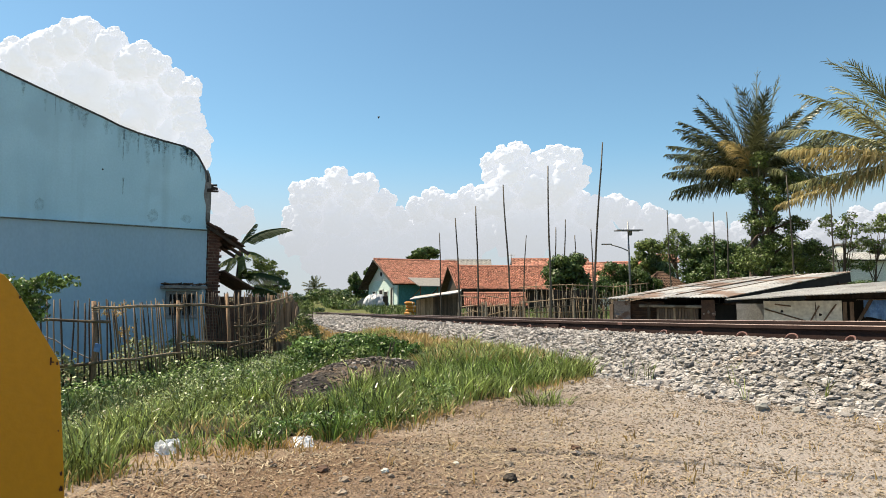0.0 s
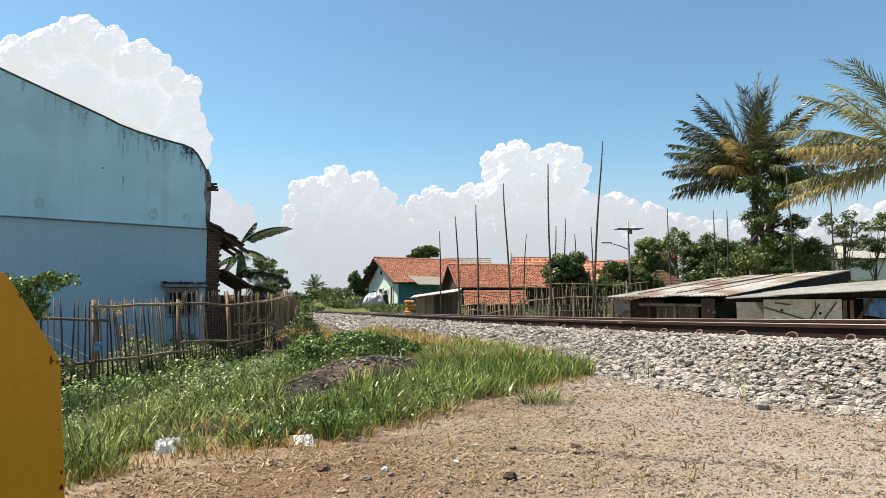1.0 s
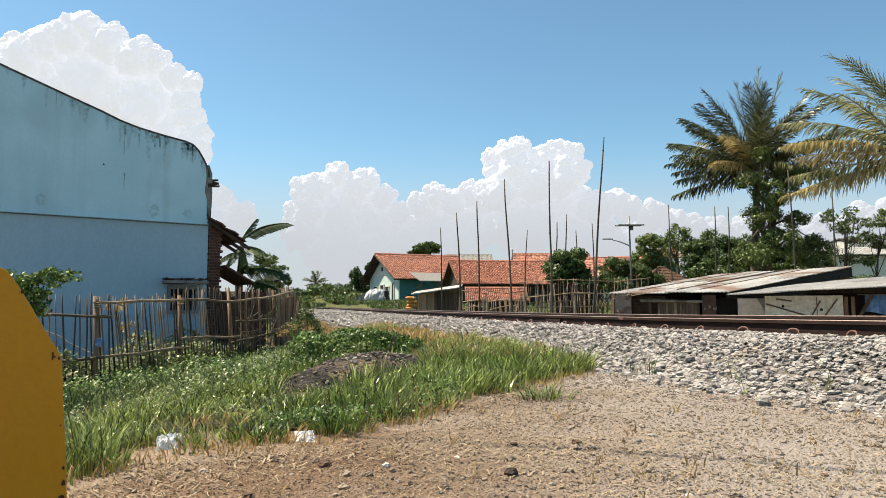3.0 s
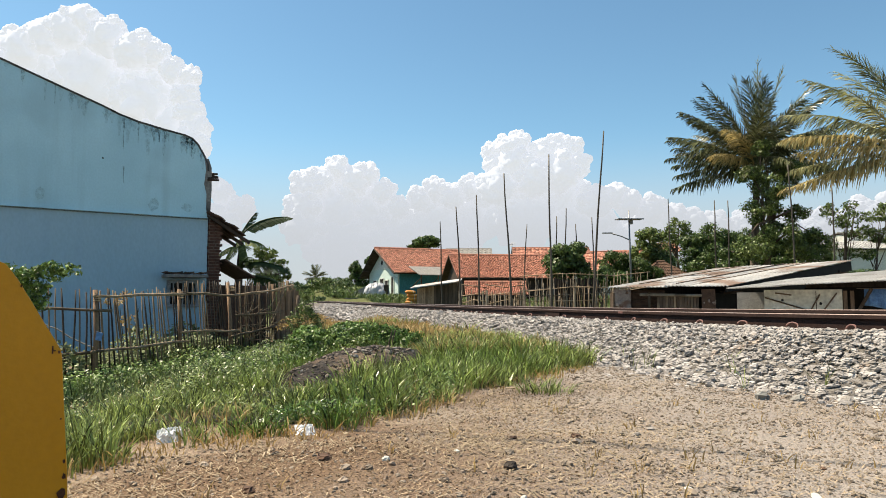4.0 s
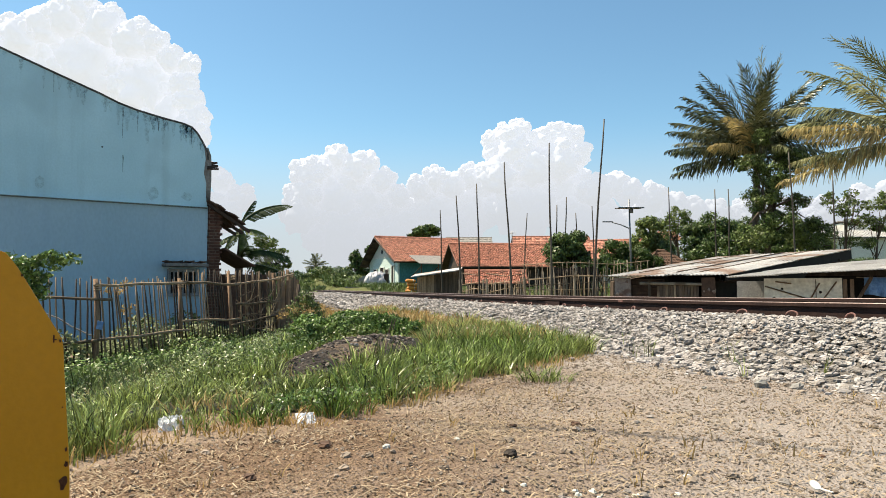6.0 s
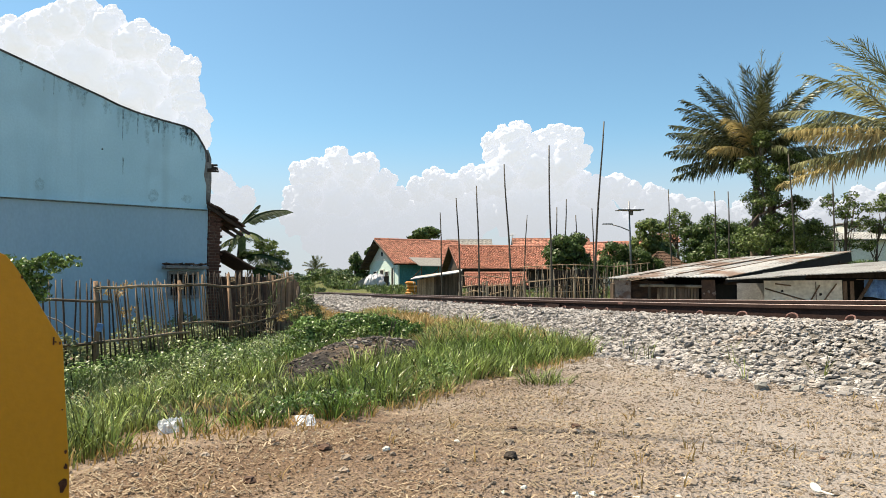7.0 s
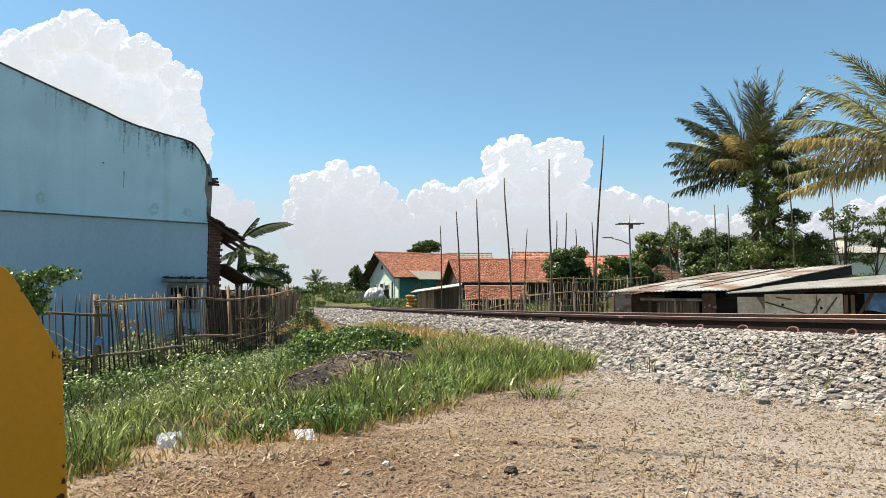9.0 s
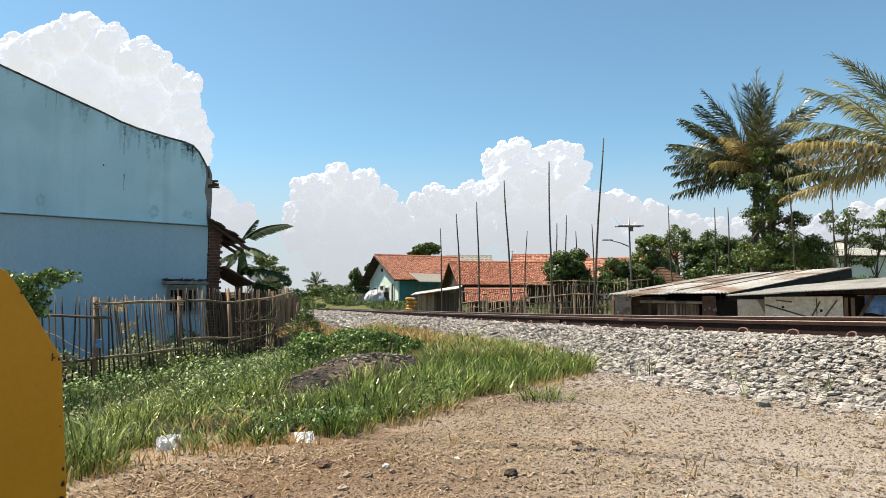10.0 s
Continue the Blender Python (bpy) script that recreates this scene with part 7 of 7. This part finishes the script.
    a, b = Vector((-0.26, 3.21, 0.2)), Vector((1.62, 2.63, 0.2))
    w = b - a
    pts = [a + w * t + up + Vector((0, 0, 0.004 * (t - 1) ** 2 * 6)) for t in (-3.2, -2, -1, 0, 1, 2, 3, 4, 6)]
    tagged(part("overhead_cable", Geo().tube(pts, 0.014, 6), DARK, smooth=True), "black overhead cable stretched above the crossing", "cable")


build_litter()

# ---- clouds, haze and far hill ----


def cloud_material():
    m = bpy.data.materials.new("cumulus")
    m.use_nodes = True
    n, l = m.node_tree.nodes, m.node_tree.links
    n.remove(n["Principled BSDF"])
    d = n.new("ShaderNodeBsdfDiffuse")
    d.inputs[0].default_value = (0.28, 0.303, 0.345, 1)
    # Added glow stands in for light scattered inside the cloud.
    e = n.new("ShaderNodeEmission")
    e.inputs[0].default_value = (0.322, 0.35, 0.402, 1)
    t = n.new("ShaderNodeTexNoise")
    t.inputs["Scale"].default_value, t.inputs["Detail"].default_value = 0.03, 6
    co = n.new("ShaderNodeTexCoord")
    l.new(co.outputs["Object"], t.inputs[0])
    bp = n.new("ShaderNodeBump")
    bp.inputs["Strength"].default_value, bp.inputs["Distance"].default_value = 0.25, 12
    l.new(t.outputs[0], bp.inputs["Height"])
    l.new(bp.outputs[0], d.inputs["Normal"])
    a = n.new("ShaderNodeAddShader")
    l.new(d.outputs[0], a.inputs[0])
    l.new(e.outputs[0], a.inputs[1])
    l.new(a.outputs[0], n["Material Output"].inputs[0])
    return m


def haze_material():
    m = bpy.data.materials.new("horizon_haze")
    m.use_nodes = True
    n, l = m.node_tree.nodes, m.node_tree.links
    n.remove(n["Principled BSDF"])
    # Emission paints the haze as a glow that thins with height.
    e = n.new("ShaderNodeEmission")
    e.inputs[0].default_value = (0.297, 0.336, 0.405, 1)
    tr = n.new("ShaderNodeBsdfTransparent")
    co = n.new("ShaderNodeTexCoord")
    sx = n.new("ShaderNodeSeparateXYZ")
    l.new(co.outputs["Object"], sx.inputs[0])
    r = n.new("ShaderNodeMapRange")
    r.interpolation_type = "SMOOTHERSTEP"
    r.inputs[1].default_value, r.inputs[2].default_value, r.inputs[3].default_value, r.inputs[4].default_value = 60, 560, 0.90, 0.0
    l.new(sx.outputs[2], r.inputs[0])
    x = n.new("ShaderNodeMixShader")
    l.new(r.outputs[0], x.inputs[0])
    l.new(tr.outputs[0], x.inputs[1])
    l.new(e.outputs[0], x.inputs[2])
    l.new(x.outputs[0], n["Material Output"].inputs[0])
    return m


CUMULUS, HAZE = cloud_material(), haze_material()
WEST = [(-1608, 854, 97), (-1528, 907, 97), (-1448, 950, 89), (-1366, 975, 91), (-1312, 1009, 80), (-1230, 945, 85), (-1125, 896, 85), (-1052, 890, 64), (-977, 822, 60), (-925, 805, 52), (-933, 728, 60), (-915, 672, 62),
        (-889, 618, 60), (-907, 550, 80), (-1098, 738, 141), (-1000, 640, 120), (-1307, 822, 161), (-1491, 780, 141), (-1697, 780, 141), (-1834, 675, 181), (-831, 406, 52), (-790, 375, 48), (-728, 320, 60), (-797, 263, 80)]
NORTH_A = [(-515, 347, 80), (-505, 422, 75), (-474, 443, 67), (-396, 488, 56), (-326, 448, 67), (-284, 465, 54), (-220, 400, 54), (-409, 337, 146), (-282, 326, 115), (-167, 343, 50), (-93, 375, 54),
           (-34, 411, 56), (34, 386, 61), (101, 415, 56), (160, 390, 63), (-29, 294, 115), (118, 294, 105), (-177, 273, 105), (-534, 273, 84), (-386, 210, 146), (-176, 189, 126), (34, 189, 126)]
NORTH_B = [(165, 531, 38), (216, 540, 54), (268, 558, 54), (247, 488, 91), (349, 529, 56), (400, 544, 60), (457, 538, 56), (477, 484, 60), (409, 457, 91), (317, 436, 91), (179, 484, 44), (195, 406, 85),
           (439, 385, 101), (540, 348, 76), (611, 369, 58), (661, 344, 62), (742, 320, 64), (822, 295, 60), (892, 275, 60), (963, 263, 64), (296, 303, 141), (517, 242, 141), (719, 222, 111), (920, 202, 101)]
EAST = [(1084, 247, 78), (1229, 247, 82), (1374, 257, 86), (1540, 278, 99), (1727, 309, 123), (1935, 330, 144)]


def build_cloud(puffs, seed, dist, label):
    rng = random.Random(seed)
    bm = bmesh.new()
    bmesh.ops.create_icosphere(bm, subdivisions=4, radius=1)
    unit3 = [v.co.copy() for v in bm.verts]
    face3 = [tuple(v.index for v in f.verts) for f in bm.faces]
    bm.free()
    g = Geo()

    def puff(c, r):
        o = Vector((rng.uniform(0, 90), rng.uniform(0, 90), rng.uniform(0, 90)))
        pts = []
        for u in unit3:
            k = 1 + 0.16 * abs(noise.noise(u * 1.7 + o)) * 2 - 0.16 + 0.11 * (abs(noise.noise(u * 3.6 + o)) * 2 - 0.5) + 0.05 * (abs(noise.noise(u * 8 + o)) * 2 - 0.5) + 0.012 * (abs(noise.noise(u * 19 + o)) * 2 - 0.5)
            pts.append(c + u * r * k)
        g.add(pts, face3)
    for x, z, r in puffs:
        c = Vector((x, dist + (90 if r > 100 else 0), z))
        puff(c, r * 0.9)
        for k in range(22 if r > 100 else 9):
            a = rng.uniform(-0.35, math.pi + 0.35)
            d = Vector((math.cos(a), -rng.uniform(0.0, 0.9), math.sin(a)))
            d = d.normalized() * r * rng.uniform(0.55, 0.8)
            puff(c + d, r * rng.uniform(0.2, 0.4))
    tagged(part("cloud", g, CUMULUS, smooth=True), label, "cloud", kind="structure")


build_cloud(WEST, 500, 2500, "towering white cumulus cloud behind the blue house")
build_cloud(NORTH_A, 501, 2600, "low bank of white cumulus cloud over the horizon")
build_cloud(NORTH_B, 502, 2500, "billowing white cumulus cloud over the village roofs")
build_cloud(EAST, 503, 2550, "low white cumulus cloud behind the palms")


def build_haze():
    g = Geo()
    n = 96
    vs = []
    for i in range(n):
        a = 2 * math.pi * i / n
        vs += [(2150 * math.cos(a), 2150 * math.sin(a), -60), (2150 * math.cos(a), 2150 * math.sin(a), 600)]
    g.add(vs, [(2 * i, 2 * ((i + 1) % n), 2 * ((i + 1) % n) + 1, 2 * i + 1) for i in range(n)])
    ob = tagged(part("haze_backdrop", g, HAZE, smooth=True), "glowing ring that paints pale bluish haze over the whole horizon", "backdrop", kind="structure")
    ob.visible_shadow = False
    g = Geo()
    k = 60
    vs = []
    for i in range(k + 1):
        x = -1500 + 3000 * i / k
        h = 28 + 26 * math.exp(-((x + 520) / 180) ** 2) + 8 * noise.noise((x * 0.006, 0, 3))
        vs += [(x, 2080, -40), (x, 2080 + 30, h)]
    g.add(vs, [(2 * i, 2 * i + 2, 2 * i + 3, 2 * i + 1) for i in range(k)])
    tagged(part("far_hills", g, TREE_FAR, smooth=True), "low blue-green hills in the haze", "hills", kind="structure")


build_haze()

# ---- birds ----
BIRD = surface("dark_plumage", (0.03, 0.03, 0.035), (0.05, 0.05, 0.055), 20, 0.7, 0)


def build_bird():
    b = thing("swallow", pose(45, 20, 9), "small dark swallow in flight with swept wings", "bird", "flying birds")
    part("body", Geo().tube([(0.09, 0, 0), (0.06, 0, 0.004), (0, 0, 0.004), (-0.05, 0, 0), (-0.10, 0, 0)], [0.006, 0.018, 0.022, 0.013, 0.004], 8), BIRD, b, smooth=True)
    part("tail", Geo().add([(-0.08, 0.006, 0), (-0.08, -0.006, 0), (-0.16, -0.035, 0), (-0.12, 0, 0.003), (-0.16, 0.035, 0), (-0.1, 0, -0.004)], [(0, 3, 1), (1, 3, 2), (0, 4, 3), (0, 1, 5), (1, 2, 5), (4, 0, 5)]), BIRD, b, "forked tail")
    wings = []
    for s in (1, -1):
        g = Geo().add([(0.05, 0, 0), (-0.02, 0, 0), (0.055, s * 0.07, 0.006), (-0.03, s * 0.07, 0.004), (-0.03, s * 0.17, 0), (0.0, s * 0.06, 0.012)], [(0, 1, 3), (0, 3, 5), (2, 5, 3), (2, 3, 4), (0, 5, 2), (4, 5, 2)])
        wings.append(part("wing", g, BIRD, b, m=pose(0, s * 0.012, 0.005)))
    return b, wings


def motions():
    """The breeze in leaves and the passing birds."""
    times = [0, 0.8, 1.6, 2.5, 3.3, 4.1, 5.0, 5.8, 6.6, 7.4, 8.2, 9.1, 10]
    for ob, m, el, k in FRONDS:
        amp = 1.3 + 0.9 * ((k * 7) % 5) / 4
        ph = k * 1.9
        walk(ob, [(t, m @ pose(0, 0, 0, amp * math.sin(t * 1.5 + ph), amp * 0.7 * math.sin(t * 1.1 + ph * 1.7), amp * math.sin(t * 0.9 + ph * 0.6))) for t in times])
    for ob, m, sway, k in BLADES:
        drift = [0, 0.1, 0, -0.15, 0.1, 0.2, 0.55, 0.9, -0.6, -0.9, -0.8, -0.3, -0.1]
        walk(ob, [(t, m @ pose(0, 0, 0, sway * (d + 0.25 * math.sin(2 * t + k)), -sway * 0.5 * d, sway * 0.8 * d)) for t, d in zip(times, drift)])
    fly, flap = BIRD_A
    # metres in front of the camera: right to left high over the line
    way = [(0, 24, 8), (3.8, 18.5, 7.5), (4.0, 14.01, 6.85), (4.2, 10.09, 7.31), (4.3, 8.06, 7.66), (4.4, 6.09, 8.04), (4.5, 4.27, 8.43), (4.6, 2.48, 8.52), (4.7, 0.80, 8.51), (4.8, -0.85, 8.61), (4.9, -2.39, 8.95), (5.0, -4.04, 9.26), (5.2, -7.53, 10.73), (5.6, -16, 13), (10, -30, 13)]
    walk(fly, [(t, pose(x, 20, z, 0, -6, 180)) for t, x, z in way])
    for w, s in zip(flap, (1, -1)):
        walk(w, [(0, pose(0, s * 0.012, 0.005, s * 10))] + [(3.9 + 0.1 * i, pose(0, s * 0.012, 0.005, s * (38 if i % 2 else -28))) for i in range(15)] + [(10, pose(0, s * 0.012, 0.005, s * 10))])
    fly, flap = BIRD_B
    walk(fly, [(0, pose(-3.75, 40, 12.02)), (0.1, pose(-2.0, 40, 12.14)), (0.2, pose(-0.06, 40, 12.2)), (0.3, pose(2.1, 40, 11.88)), (0.4, pose(4.47, 40, 11.73)), (0.5, pose(6.93, 40, 11.49)), (0.6, pose(9.48, 40, 11.05)), (0.7, pose(12.23, 40, 11.08)), (0.8, pose(14.95, 40, 10.91)), (1.4, pose(31, 40, 11)), (10, pose(60, 40, 14))])
    for w, s in zip(flap, (1, -1)):
        walk(w, [(0.1 * i, pose(0, s * 0.012, 0.005, s * (30 if i % 2 else -24))) for i in range(14)] + [(10, pose(0, s * 0.012, 0.005, 0))])


BIRD_A, BIRD_B = build_bird(), build_bird()
motions()
